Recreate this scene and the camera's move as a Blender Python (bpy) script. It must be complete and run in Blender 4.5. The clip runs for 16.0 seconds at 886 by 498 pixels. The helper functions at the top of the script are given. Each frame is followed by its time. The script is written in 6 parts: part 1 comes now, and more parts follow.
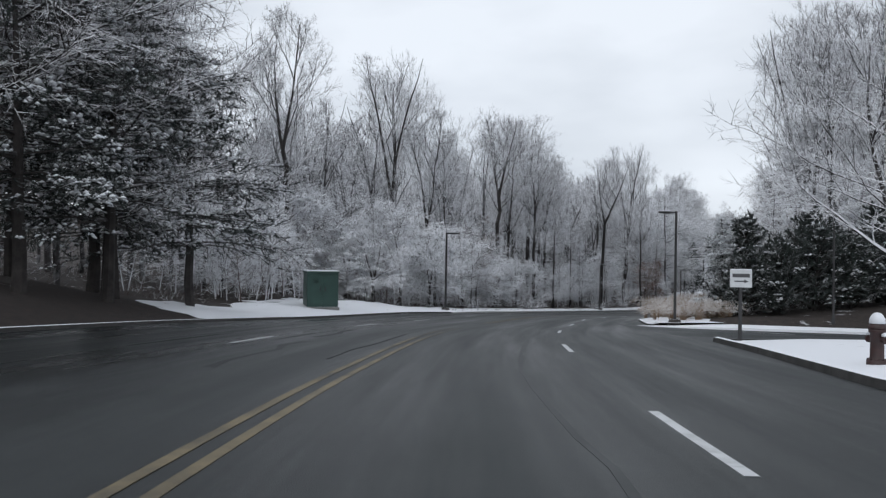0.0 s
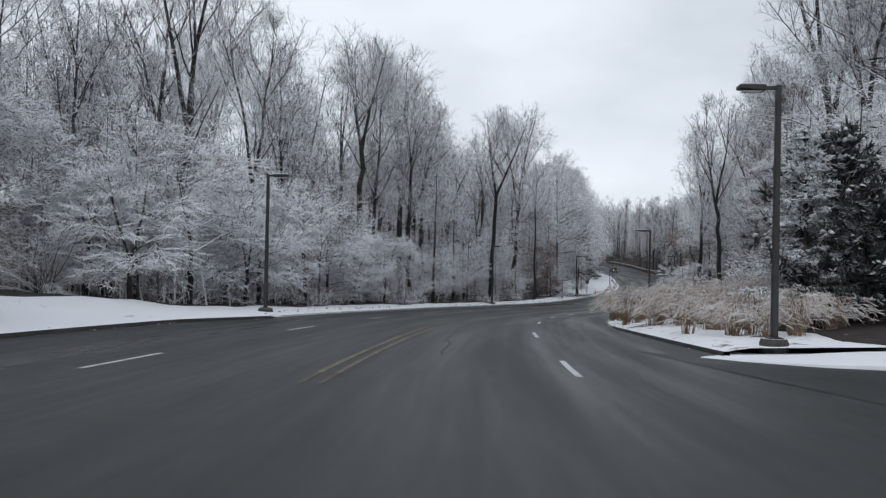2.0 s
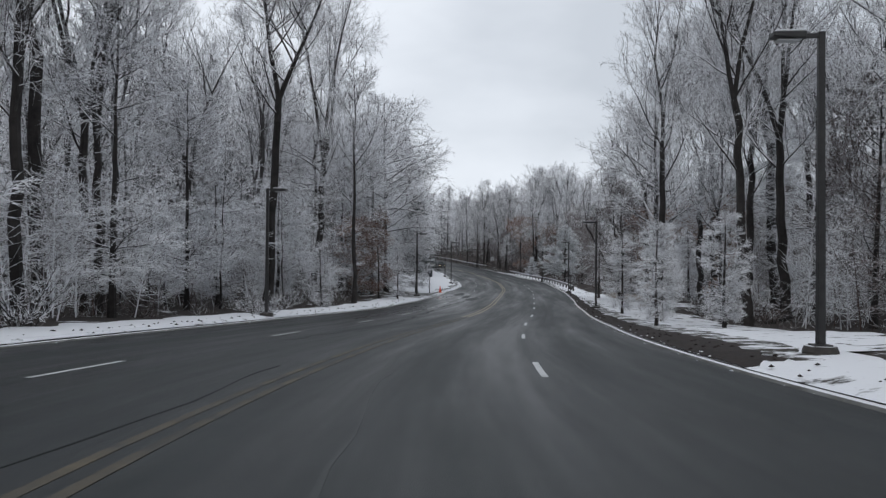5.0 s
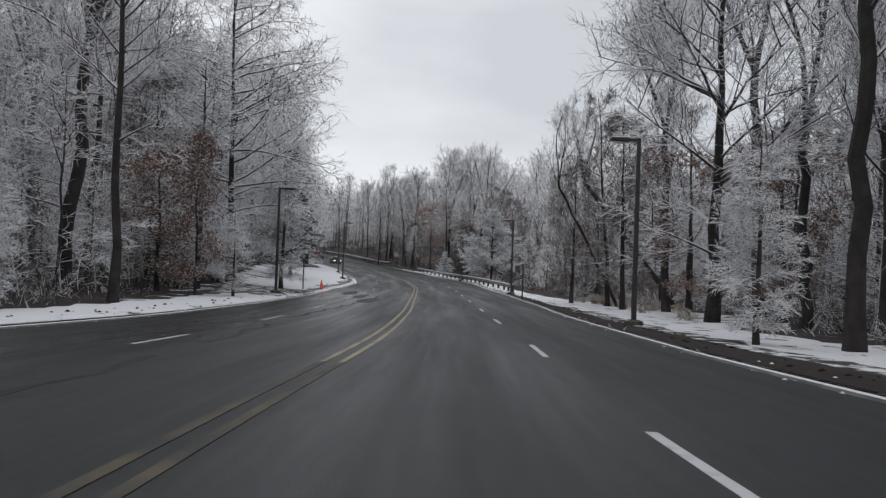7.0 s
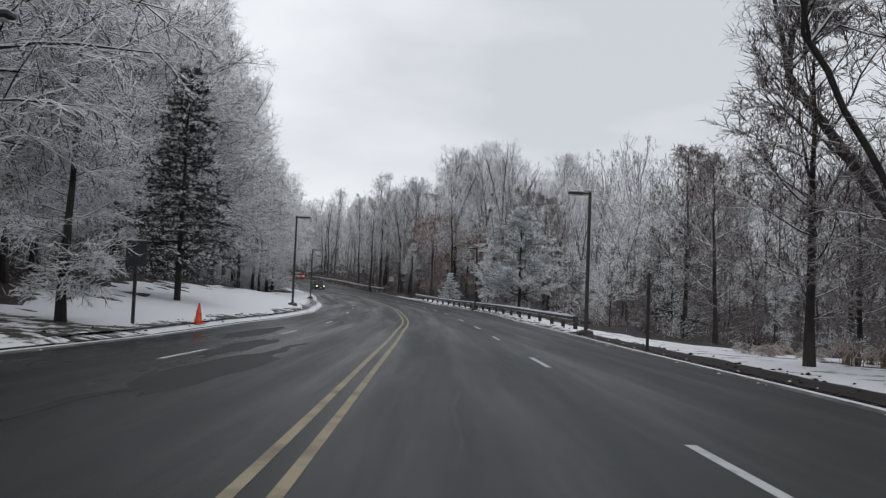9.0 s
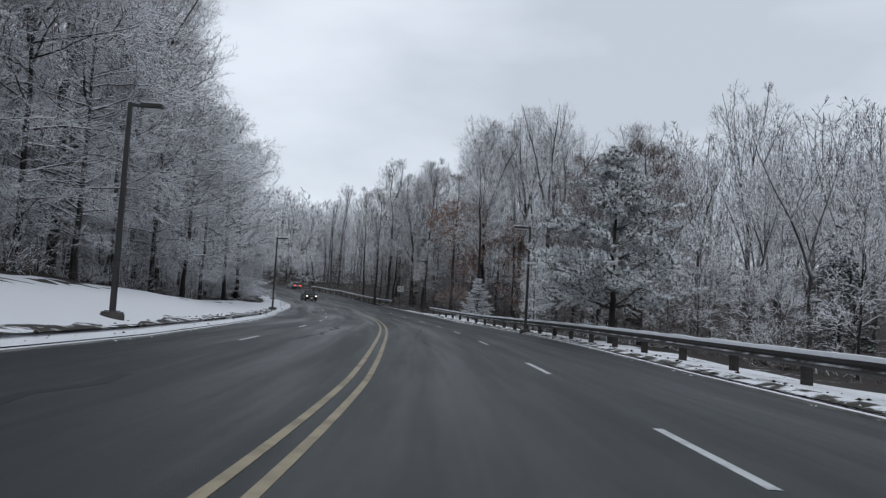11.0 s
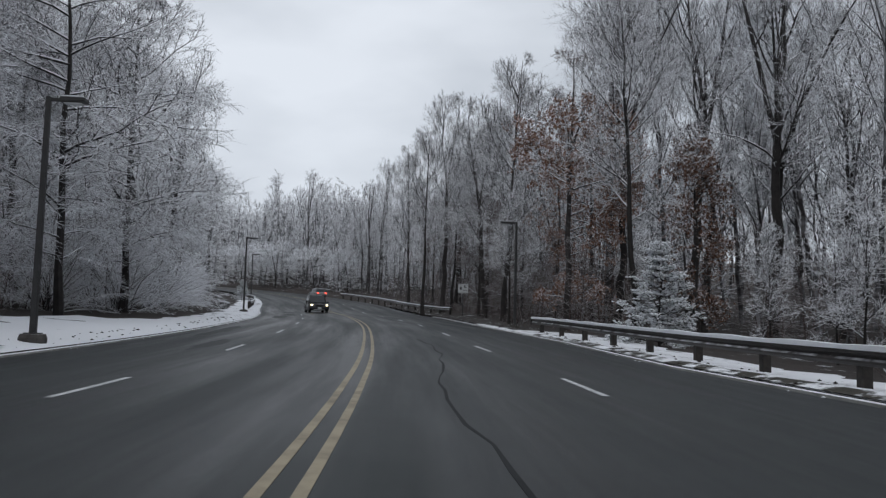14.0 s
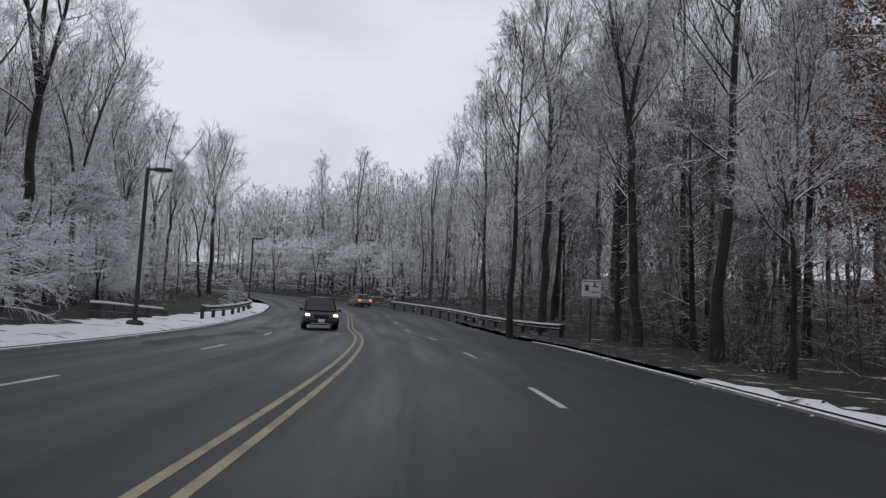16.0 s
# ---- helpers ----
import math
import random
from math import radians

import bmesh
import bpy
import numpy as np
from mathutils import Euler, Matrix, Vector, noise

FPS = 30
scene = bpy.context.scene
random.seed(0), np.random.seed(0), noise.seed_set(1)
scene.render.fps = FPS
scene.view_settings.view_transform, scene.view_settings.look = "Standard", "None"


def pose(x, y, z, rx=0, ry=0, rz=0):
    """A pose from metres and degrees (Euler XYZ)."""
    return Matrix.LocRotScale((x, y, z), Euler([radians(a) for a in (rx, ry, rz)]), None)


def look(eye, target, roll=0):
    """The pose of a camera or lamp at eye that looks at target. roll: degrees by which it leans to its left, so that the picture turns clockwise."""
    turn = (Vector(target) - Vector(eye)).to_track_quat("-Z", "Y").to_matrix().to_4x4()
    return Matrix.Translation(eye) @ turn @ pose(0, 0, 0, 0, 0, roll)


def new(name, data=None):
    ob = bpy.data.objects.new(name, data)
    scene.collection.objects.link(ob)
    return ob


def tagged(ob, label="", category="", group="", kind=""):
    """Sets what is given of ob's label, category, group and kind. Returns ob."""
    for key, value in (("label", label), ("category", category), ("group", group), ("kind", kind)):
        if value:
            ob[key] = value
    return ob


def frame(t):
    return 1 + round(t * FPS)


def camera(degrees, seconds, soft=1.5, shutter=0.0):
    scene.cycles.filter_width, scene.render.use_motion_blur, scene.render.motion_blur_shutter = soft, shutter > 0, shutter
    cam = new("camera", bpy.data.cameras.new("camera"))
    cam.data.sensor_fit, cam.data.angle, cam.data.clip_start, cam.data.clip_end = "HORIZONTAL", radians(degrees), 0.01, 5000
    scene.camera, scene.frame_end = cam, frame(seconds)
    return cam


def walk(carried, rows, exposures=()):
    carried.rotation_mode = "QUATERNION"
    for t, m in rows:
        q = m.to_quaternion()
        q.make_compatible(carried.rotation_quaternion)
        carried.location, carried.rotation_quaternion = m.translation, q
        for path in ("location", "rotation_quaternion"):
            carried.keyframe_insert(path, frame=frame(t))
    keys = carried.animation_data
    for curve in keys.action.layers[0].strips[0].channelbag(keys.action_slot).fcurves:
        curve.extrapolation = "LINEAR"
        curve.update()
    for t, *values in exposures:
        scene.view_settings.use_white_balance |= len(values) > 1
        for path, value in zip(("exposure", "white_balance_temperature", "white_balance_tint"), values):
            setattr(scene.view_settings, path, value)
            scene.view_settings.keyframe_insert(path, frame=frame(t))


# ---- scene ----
cam = camera(57.0, 16.0, soft=1.3)
# seconds, x, y, z, yaw, pitch, roll
PATH = [
    (0.0, 0.00, -0.00, 1.16, 0.00, 0.82, -1.01),
    (0.5, 0.10, 6.87, 0.89, -2.39, 0.83, -0.64),
    (1.0, 0.50, 13.69, 0.58, -4.86, 1.19, -0.32),
    (1.5, 1.10, 20.58, 0.33, -7.26, 1.01, -1.01),
    (2.0, 1.92, 27.37, -0.02, -9.62, 0.38, -1.16),
    (2.5, 3.02, 34.14, -0.43, -11.90, 0.74, -0.51),
    (3.0, 4.44, 41.19, -0.78, -14.30, 0.74, -0.37),
    (3.5, 6.38, 48.59, -1.11, -16.27, 0.55, -0.72),
    (4.0, 8.79, 56.32, -1.42, -18.17, 0.45, -0.95),
    (4.5, 11.11, 63.96, -1.85, -20.68, 0.41, -0.45),
    (5.0, 13.92, 71.59, -2.31, -22.92, 0.70, -0.44),
    (5.2, 15.05, 74.51, -2.48, -23.75, 0.62, -1.15),
    (7.3, 29.72, 104.33, -4.07, -30.33, 1.17, -1.62),
    (7.5, 31.30, 107.15, -4.16, -30.46, 1.42, -1.40),
    (8.0, 35.29, 114.09, -4.39, -30.28, 2.40, -1.57),
    (8.5, 39.14, 121.19, -4.59, -29.99, 3.05, -2.07),
    (9.0, 43.05, 128.23, -4.76, -29.72, 3.18, -2.26),
    (9.2, 44.61, 131.01, -4.82, -29.64, 3.18, -2.39),
    (11.3, 61.27, 161.60, -5.22, -28.18, 4.46, -3.34),
    (11.5, 62.66, 164.43, -5.20, -27.94, 4.43, -3.25),
    (12.0, 66.25, 171.71, -5.17, -27.25, 4.31, -3.37),
    (12.5, 70.00, 179.40, -5.12, -26.21, 4.72, -3.29),
    (13.0, 73.51, 186.97, -5.04, -25.22, 4.82, -2.29),
    (13.5, 76.93, 194.81, -5.09, -24.59, 4.70, -1.75),
    (14.0, 80.22, 202.54, -5.08, -24.12, 4.88, -1.50),
    (14.5, 83.75, 210.90, -5.02, -23.30, 5.07, -1.77),
    (15.0, 87.14, 219.38, -4.95, -22.12, 5.91, -2.29),
    (15.5, 90.26, 227.71, -4.81, -20.90, 5.89, -2.71),
    (16.0, 93.53, 236.71, -4.60, -19.08, 5.72, -2.71),
]
WHITE_BALANCE = [(0.0, 0.0, 6270, 8), (5.2, 0.0, 6330, 8.5), (7.3, 0.0, 6620, 9.5), (9.2, 0.0, 6550, 9), (11.3, -0.12, 6120, 7.5), (13.5, -0.15, 6230, 8), (16.0, -0.2, 6420, 10)]
walk(cam, [(t, pose(x, y, z, 90 + pitch, roll, yaw)) for t, x, y, z, yaw, pitch, roll in PATH], WHITE_BALANCE)

# ---- sky, sun ----
world = bpy.data.worlds.new("overcast_sky")
scene.world = world
world.use_nodes = True
wt = world.node_tree
wt.nodes.clear()
w_out = wt.nodes.new("ShaderNodeOutputWorld")
w_bg = wt.nodes.new("ShaderNodeBackground")
w_sky = wt.nodes.new("ShaderNodeTexSky")
w_sky.sky_type = "NISHITA"
w_sky.sun_disc = False
w_sky.sun_elevation, w_sky.sun_rotation = radians(32), radians(150)
w_dim = wt.nodes.new("ShaderNodeVectorMath")
w_dim.operation = "SCALE"
w_dim.inputs["Scale"].default_value = 0.06
w_co = wt.nodes.new("ShaderNodeTexCoord")
w_map = wt.nodes.new("ShaderNodeMapping")
w_map.inputs["Scale"].default_value = (1.0, 1.0, 2.6)
w_noise = wt.nodes.new("ShaderNodeTexNoise")
w_noise.inputs["Scale"].default_value = 2.3
w_noise.inputs["Detail"].default_value = 5.0
w_noise.inputs["Roughness"].default_value = 0.45
w_ramp = wt.nodes.new("ShaderNodeValToRGB")
w_ramp.color_ramp.elements[0].position, w_ramp.color_ramp.elements[0].color = 0.36, (0.67, 0.70, 0.755, 1)
w_ramp.color_ramp.elements[1].position, w_ramp.color_ramp.elements[1].color = 0.62, (0.95, 0.975, 1.03, 1)
w_mix = wt.nodes.new("ShaderNodeMix")
w_mix.data_type = "RGBA"
w_mix.inputs[0].default_value = 0.9
wt.links.new(w_co.outputs["Generated"], w_map.inputs["Vector"])
wt.links.new(w_map.outputs[0], w_noise.inputs["Vector"])
wt.links.new(w_noise.outputs["Fac"], w_ramp.inputs["Fac"])
wt.links.new(w_sky.outputs[0], w_dim.inputs[0])
wt.links.new(w_dim.outputs[0], w_mix.inputs[6])
wt.links.new(w_ramp.outputs[0], w_mix.inputs[7])
wt.links.new(w_mix.outputs[2], w_bg.inputs["Color"])
w_bg.inputs["Strength"].default_value = 1.0
wt.links.new(w_bg.outputs[0], w_out.inputs[0])

sun = new("sun", bpy.data.lights.new("sun", "SUN"))
sun.data.energy, sun.data.angle, sun.data.color = 0.5, radians(25), (1.0, 0.97, 0.93)
sun.matrix_world = look((0, 0, 60), (28, 48, 20))


# ---- materials ----
def material(name, color, rough=0.8, metal=0.0, color2=None, scale=3.0, bump=0.0, bump_scale=40.0, snow=0.0, snow_at=0.35, snow_soft=0.25,
             emit=None, detail=6.0, per_object=0.0, lo=0.35, hi=0.65, spec=None, rough2=None, rough_scale=0.4):
    """Base colour varied at a coarse and a fine scale, with relief, and snow lying on faces that look up."""
    m = bpy.data.materials.new(name)
    m.use_nodes = True
    nt = m.node_tree
    n, l = nt.nodes, nt.links
    bsdf = n["Principled BSDF"]
    bsdf.inputs["Roughness"].default_value = rough
    bsdf.inputs["Metallic"].default_value = metal
    if spec is not None:
        bsdf.inputs["Specular IOR Level"].default_value = spec
    co = n.new("ShaderNodeTexCoord")
    geo = n.new("ShaderNodeNewGeometry")
    space = geo.outputs["Position"]
    c2 = color2 or tuple(c * 0.7 for c in color)
    coarse = n.new("ShaderNodeTexNoise")
    coarse.inputs["Scale"].default_value = scale
    coarse.inputs["Detail"].default_value = detail
    coarse.inputs["Roughness"].default_value = 0.65
    l.new(space, coarse.inputs["Vector"])
    ramp = n.new("ShaderNodeValToRGB")
    ramp.color_ramp.elements[0].position, ramp.color_ramp.elements[0].color = lo, (*c2, 1)
    ramp.color_ramp.elements[1].position, ramp.color_ramp.elements[1].color = hi, (*color, 1)
    l.new(coarse.outputs["Fac"], ramp.inputs["Fac"])
    col = ramp.outputs[0]
    if per_object:
        info = n.new("ShaderNodeObjectInfo")
        rr = n.new("ShaderNodeMapRange")
        rr.inputs["To Min"].default_value, rr.inputs["To Max"].default_value = 1 - per_object, 1 + per_object
        l.new(info.outputs["Random"], rr.inputs["Value"])
        sc = n.new("ShaderNodeVectorMath")
        sc.operation = "SCALE"
        l.new(col, sc.inputs[0])
        l.new(rr.outputs[0], sc.inputs["Scale"])
        col = sc.outputs[0]
    fine = n.new("ShaderNodeTexNoise")
    fine.inputs["Scale"].default_value = bump_scale
    fine.inputs["Detail"].default_value = 4.0
    l.new(space, fine.inputs["Vector"])
    if snow:
        sep = n.new("ShaderNodeSeparateXYZ")
        l.new(geo.outputs["True Normal"], sep.inputs[0])
        sn = n.new("ShaderNodeTexNoise")
        sn.inputs["Scale"].default_value = 1.7
        sn.inputs["Detail"].default_value = 3.0
        l.new(space, sn.inputs["Vector"])
        add = n.new("ShaderNodeMath")
        add.operation = "MULTIPLY_ADD"
        l.new(sn.outputs["Fac"], add.inputs[0])
        add.inputs[1].default_value = 0.9
        l.new(sep.outputs["Z"], add.inputs[2])
        cover = n.new("ShaderNodeMapRange")
        cover.inputs["From Min"].default_value, cover.inputs["From Max"].default_value = snow_at + 0.45 - snow_soft, snow_at + 0.45 + snow_soft
        cover.inputs["To Max"].default_value = snow
        l.new(add.outputs[0], cover.inputs["Value"])
        mix = n.new("ShaderNodeMix")
        mix.data_type = "RGBA"
        l.new(cover.outputs[0], mix.inputs[0])
        l.new(col, mix.inputs[6])
        mix.inputs[7].default_value = (0.83, 0.84, 0.87, 1)
        col = mix.outputs[2]
    l.new(col, bsdf.inputs["Base Color"])
    if rough2 is not None:
        area_mask = n.new("ShaderNodeTexNoise")
        area_mask.inputs["Scale"].default_value = rough_scale
        area_mask.inputs["Detail"].default_value = 4.0
        l.new(space, area_mask.inputs["Vector"])
        rm = n.new("ShaderNodeMapRange")
        rm.inputs["From Min"].default_value, rm.inputs["From Max"].default_value = 0.4, 0.62
        rm.inputs["To Min"].default_value, rm.inputs["To Max"].default_value = rough, rough2
        l.new(area_mask.outputs["Fac"], rm.inputs["Value"])
        l.new(rm.outputs[0], bsdf.inputs["Roughness"])
    if bump:
        b = n.new("ShaderNodeBump")
        b.inputs["Strength"].default_value = bump
        b.inputs["Distance"].default_value = 0.02
        l.new(fine.outputs["Fac"], b.inputs["Height"])
        l.new(b.outputs[0], bsdf.inputs["Normal"])
    if emit:
        bsdf.inputs["Emission Color"].default_value = (*emit[:3], 1)
        bsdf.inputs["Emission Strength"].default_value = emit[3]
    return m


ASPHALT = material("asphalt", (0.027, 0.0312, 0.0325), 0.64, color2=(0.015, 0.018, 0.019), scale=0.35, bump=0.35, bump_scale=90, rough2=0.46, rough_scale=0.16, spec=0.31)
ASPHALT_WET = material("damp_asphalt", (0.018, 0.021, 0.022), 0.62, color2=(0.024, 0.027, 0.028), scale=0.8, bump=0.3, bump_scale=90, spec=0.26)
TAR = material("tar_crack", (0.019, 0.021, 0.022), 0.8, scale=2.0, spec=0.2)


def streaked(m, rough_lo, rough_hi, dull):
    """Wheel tracks and damp streaks that run along the road, and left lanes darkened for damp and for the trees they
    mirror, from the mesh's own road coordinates.
    """
    nt = m.node_tree
    n, l = nt.nodes, nt.links
    bsdf = n["Principled BSDF"]
    uv = n.new("ShaderNodeUVMap")
    uv.uv_map = "along"
    stretch = n.new("ShaderNodeMapping")
    stretch.inputs["Scale"].default_value = (0.75, 0.035, 1.0)
    l.new(uv.outputs[0], stretch.inputs["Vector"])
    tracks = n.new("ShaderNodeTexNoise")
    tracks.inputs["Scale"].default_value, tracks.inputs["Detail"].default_value, tracks.inputs["Roughness"].default_value = 1.0, 5.0, 0.6
    l.new(stretch.outputs[0], tracks.inputs["Vector"])
    rr = n.new("ShaderNodeMapRange")
    rr.inputs["From Min"].default_value, rr.inputs["From Max"].default_value = 0.36, 0.64
    rr.inputs["To Min"].default_value, rr.inputs["To Max"].default_value = rough_lo, rough_hi
    l.new(tracks.outputs["Fac"], rr.inputs["Value"])
    old = bsdf.inputs["Base Color"].links[0].from_socket
    dd = n.new("ShaderNodeMapRange")
    dd.inputs["From Min"].default_value, dd.inputs["From Max"].default_value = 0.36, 0.64
    dd.inputs["To Min"].default_value, dd.inputs["To Max"].default_value = dull, 1.15
    l.new(tracks.outputs["Fac"], dd.inputs["Value"])
    # left lanes: damp and the dark of mirrored trees, both put into the colour
    where = n.new("ShaderNodeSeparateXYZ")
    l.new(uv.outputs[0], where.inputs[0])
    across = n.new("ShaderNodeMapRange")
    across.interpolation_type = "SMOOTHSTEP"
    across.inputs["From Min"].default_value, across.inputs["From Max"].default_value = -0.5, -4.0
    l.new(where.outputs["X"], across.inputs["Value"])
    far = n.new("ShaderNodeMath")
    far.operation = "DIVIDE"
    far.inputs[1].default_value = 400.0
    l.new(where.outputs["Y"], far.inputs[0])
    damp_reflection = n.new("ShaderNodeValToRGB")
    damp_reflection.color_ramp.elements[0].position, damp_reflection.color_ramp.elements[0].color = 0.08, (1, 1, 1, 1)
    damp_reflection.color_ramp.elements[1].position, damp_reflection.color_ramp.elements[1].color = 0.16, (0.45, 0.45, 0.45, 1)
    for place, v in ((0.27, 0.6), (0.32, 1.0), (0.40, 1.0), (0.46, 0.15), (0.9, 0.1)):
        damp_reflection.color_ramp.elements.new(place).color = (v, v, v, 1)
    l.new(far.outputs[0], damp_reflection.inputs["Fac"])
    area_mask = n.new("ShaderNodeMath")
    area_mask.operation = "MULTIPLY"
    l.new(across.outputs[0], area_mask.inputs[0])
    l.new(damp_reflection.outputs[0], area_mask.inputs[1])
    smoother = n.new("ShaderNodeMath")
    smoother.operation = "MULTIPLY_ADD"
    smoother.inputs[1].default_value = -0.22
    l.new(area_mask.outputs[0], smoother.inputs[0])
    l.new(rr.outputs[0], smoother.inputs[2])
    l.new(smoother.outputs[0], bsdf.inputs["Roughness"])
    less = n.new("ShaderNodeMath")
    less.operation = "MULTIPLY_ADD"
    less.inputs[1].default_value, less.inputs[2].default_value = -0.5, 1.0
    l.new(area_mask.outputs[0], less.inputs[0])
    both = n.new("ShaderNodeMath")
    both.operation = "MULTIPLY"
    l.new(dd.outputs[0], both.inputs[0])
    l.new(less.outputs[0], both.inputs[1])
    sc = n.new("ShaderNodeVectorMath")
    sc.operation = "SCALE"
    l.new(old, sc.inputs[0])
    l.new(both.outputs[0], sc.inputs["Scale"])
    l.new(sc.outputs[0], bsdf.inputs["Base Color"])
    return m


ROAD_TOP = streaked(material("road_asphalt", (0.027, 0.0312, 0.0325), 0.6, color2=(0.019, 0.0225, 0.0235), scale=0.9, bump=0.35, bump_scale=90, spec=0.33), 0.4, 0.66, 0.68)
PALE_SEAM = material("worn_seam", (0.05, 0.054, 0.055), 0.62, color2=(0.028, 0.032, 0.033), scale=0.9, spec=0.33)
YELLOW_OLD = material("old_yellow_paint", (0.175, 0.138, 0.075), 0.65, color2=(0.05, 0.045, 0.034), scale=1.2, bump=0.2, bump_scale=90, lo=0.33, hi=0.62)
YELLOW_FADED = material("faded_yellow_paint", (0.12, 0.096, 0.058), 0.7, color2=(0.03, 0.03, 0.027), scale=1.1, bump=0.2, bump_scale=90, lo=0.38, hi=0.74)
YELLOW = material("yellow_paint", (0.34, 0.285, 0.19), 0.65, color2=(0.16, 0.135, 0.09), scale=1.3, bump=0.2, bump_scale=90, lo=0.3, hi=0.55)
WHITE_LINE = material("white_paint", (0.55, 0.56, 0.57), 0.6, color2=(0.3, 0.31, 0.31), scale=2.5, lo=0.25, hi=0.5)
CONCRETE = material("concrete", (0.3, 0.3, 0.29), 0.85, color2=(0.14, 0.135, 0.125), scale=1.2, bump=0.3, snow=0.9, snow_at=0.75, snow_soft=0.1)
SNOW = material("snow", (0.82, 0.83, 0.86), 0.75, color2=(0.74, 0.76, 0.8), scale=1.2, bump=0.5, bump_scale=6)
MULCH = material("mulch", (0.026, 0.017, 0.014), 0.95, color2=(0.011, 0.008, 0.007), scale=3, bump=0.8, bump_scale=18)
STEEL = material("weathered_steel", (0.05, 0.043, 0.04), 0.6, metal=0.3, color2=(0.028, 0.025, 0.024), scale=5, bump=0.15, snow=0.9, snow_at=0.85, snow_soft=0.12)
BRONZE = material("bronze_paint", (0.035, 0.034, 0.035), 0.5, color2=(0.022, 0.021, 0.022), scale=4)
TIMBER = material("dark_timber", (0.05, 0.042, 0.037), 0.85, color2=(0.025, 0.022, 0.02), scale=9, bump=0.4)
GREEN = material("green_enamel", (0.03, 0.075, 0.06), 0.5, color2=(0.024, 0.06, 0.05), scale=1.5, bump=0.05)
SIGN_WHITE = material("sign_face", (0.62, 0.63, 0.64), 0.5, color2=(0.5, 0.51, 0.52), scale=2)
SIGN_DARK = material("sign_back", (0.06, 0.065, 0.075), 0.5, metal=0.2, scale=3)
GREY_INK = material("grey_lettering", (0.08, 0.08, 0.085), 0.6, scale=6)
ORANGE = material("orange_plastic", (0.85, 0.11, 0.045), 0.45, color2=(0.7, 0.08, 0.03), scale=4)
RUST_RED = material("hydrant_paint", (0.05, 0.022, 0.02), 0.5, color2=(0.028, 0.015, 0.014), scale=7, bump=0.1)
FOOTING = material("stained_concrete", (0.075, 0.068, 0.062), 0.9, color2=(0.035, 0.032, 0.03), scale=4, bump=0.4, snow=0.7, snow_at=0.9, snow_soft=0.1)
STONE = material("dark_stone", (0.06, 0.058, 0.056), 0.9, color2=(0.03, 0.028, 0.027), scale=2.5, bump=0.6, bump_scale=15, snow=1.0, snow_at=0.6)

BARK = material("bark", (0.046, 0.04, 0.038), 0.95, color2=(0.02, 0.0175, 0.017), scale=2.5, bump=0.8, bump_scale=22, snow=0.8, snow_at=0.85, snow_soft=0.25, per_object=0.35)
LIMB = material("limb_bark", (0.05, 0.044, 0.043), 0.95, color2=(0.024, 0.022, 0.022), scale=2.5, snow=0.92, snow_at=0.3, snow_soft=0.22, per_object=0.3)
TWIG = material("frosted_twig", (0.15, 0.138, 0.142), 0.9, color2=(0.08, 0.072, 0.074), scale=1.2, snow=0.93, snow_at=-0.16, snow_soft=0.45, per_object=0.2)
# rime plus distance haze, the haze put into the paler far colours
TWIG_FAR = material("rime_haze_twig", (0.19, 0.182, 0.19), 0.9, color2=(0.1, 0.094, 0.098), scale=0.25, snow=0.9, snow_at=-0.05, snow_soft=0.5)
BARK_FAR = material("rime_haze_bark", (0.07, 0.064, 0.065), 0.95, color2=(0.035, 0.032, 0.033), scale=0.8, snow=0.7, snow_at=0.35, snow_soft=0.4)
TWIG_WHITE = material("snowy_twig", (0.19, 0.18, 0.18), 0.9, color2=(0.1, 0.094, 0.093), scale=1.2, snow=0.97, snow_at=-0.45, snow_soft=0.5, per_object=0.2)
TWIG_DARK = material("bare_twig", (0.06, 0.05, 0.047), 0.9, color2=(0.035, 0.03, 0.029), scale=1.2, snow=0.9, snow_at=0.2, snow_soft=0.4, per_object=0.25)
TWIG_RED = material("reddish_twig", (0.105, 0.07, 0.06), 0.9, color2=(0.055, 0.035, 0.031), scale=1.0, snow=0.8, snow_at=0.6, snow_soft=0.4, per_object=0.25)
NEEDLE = material("needles", (0.08, 0.118, 0.1), 0.7, color2=(0.042, 0.066, 0.055), scale=1.6, snow=0.9, snow_at=0.12, snow_soft=0.25, per_object=0.2)
NEEDLE_DARK = material("dark_needles", (0.024, 0.034, 0.03), 0.75, color2=(0.011, 0.016, 0.014), scale=1.6, snow=0.75, snow_at=0.66, snow_soft=0.22, per_object=0.2)
LEAF_BROWN = material("dry_leaves", (0.29, 0.135, 0.075), 0.8, color2=(0.16, 0.078, 0.048), scale=1.4, snow=0.75, snow_at=0.42, snow_soft=0.35, per_object=0.25)
GRASS_PLUME = material("snowy_plumes", (0.36, 0.27, 0.17), 0.85, color2=(0.2, 0.14, 0.09), scale=0.5, snow=0.92, snow_at=0.45, snow_soft=0.4)
GRASS = material("dry_grass", (0.34, 0.22, 0.12), 0.85, color2=(0.13, 0.085, 0.055), scale=0.9, snow=0.95, snow_at=0.34, snow_soft=0.4)


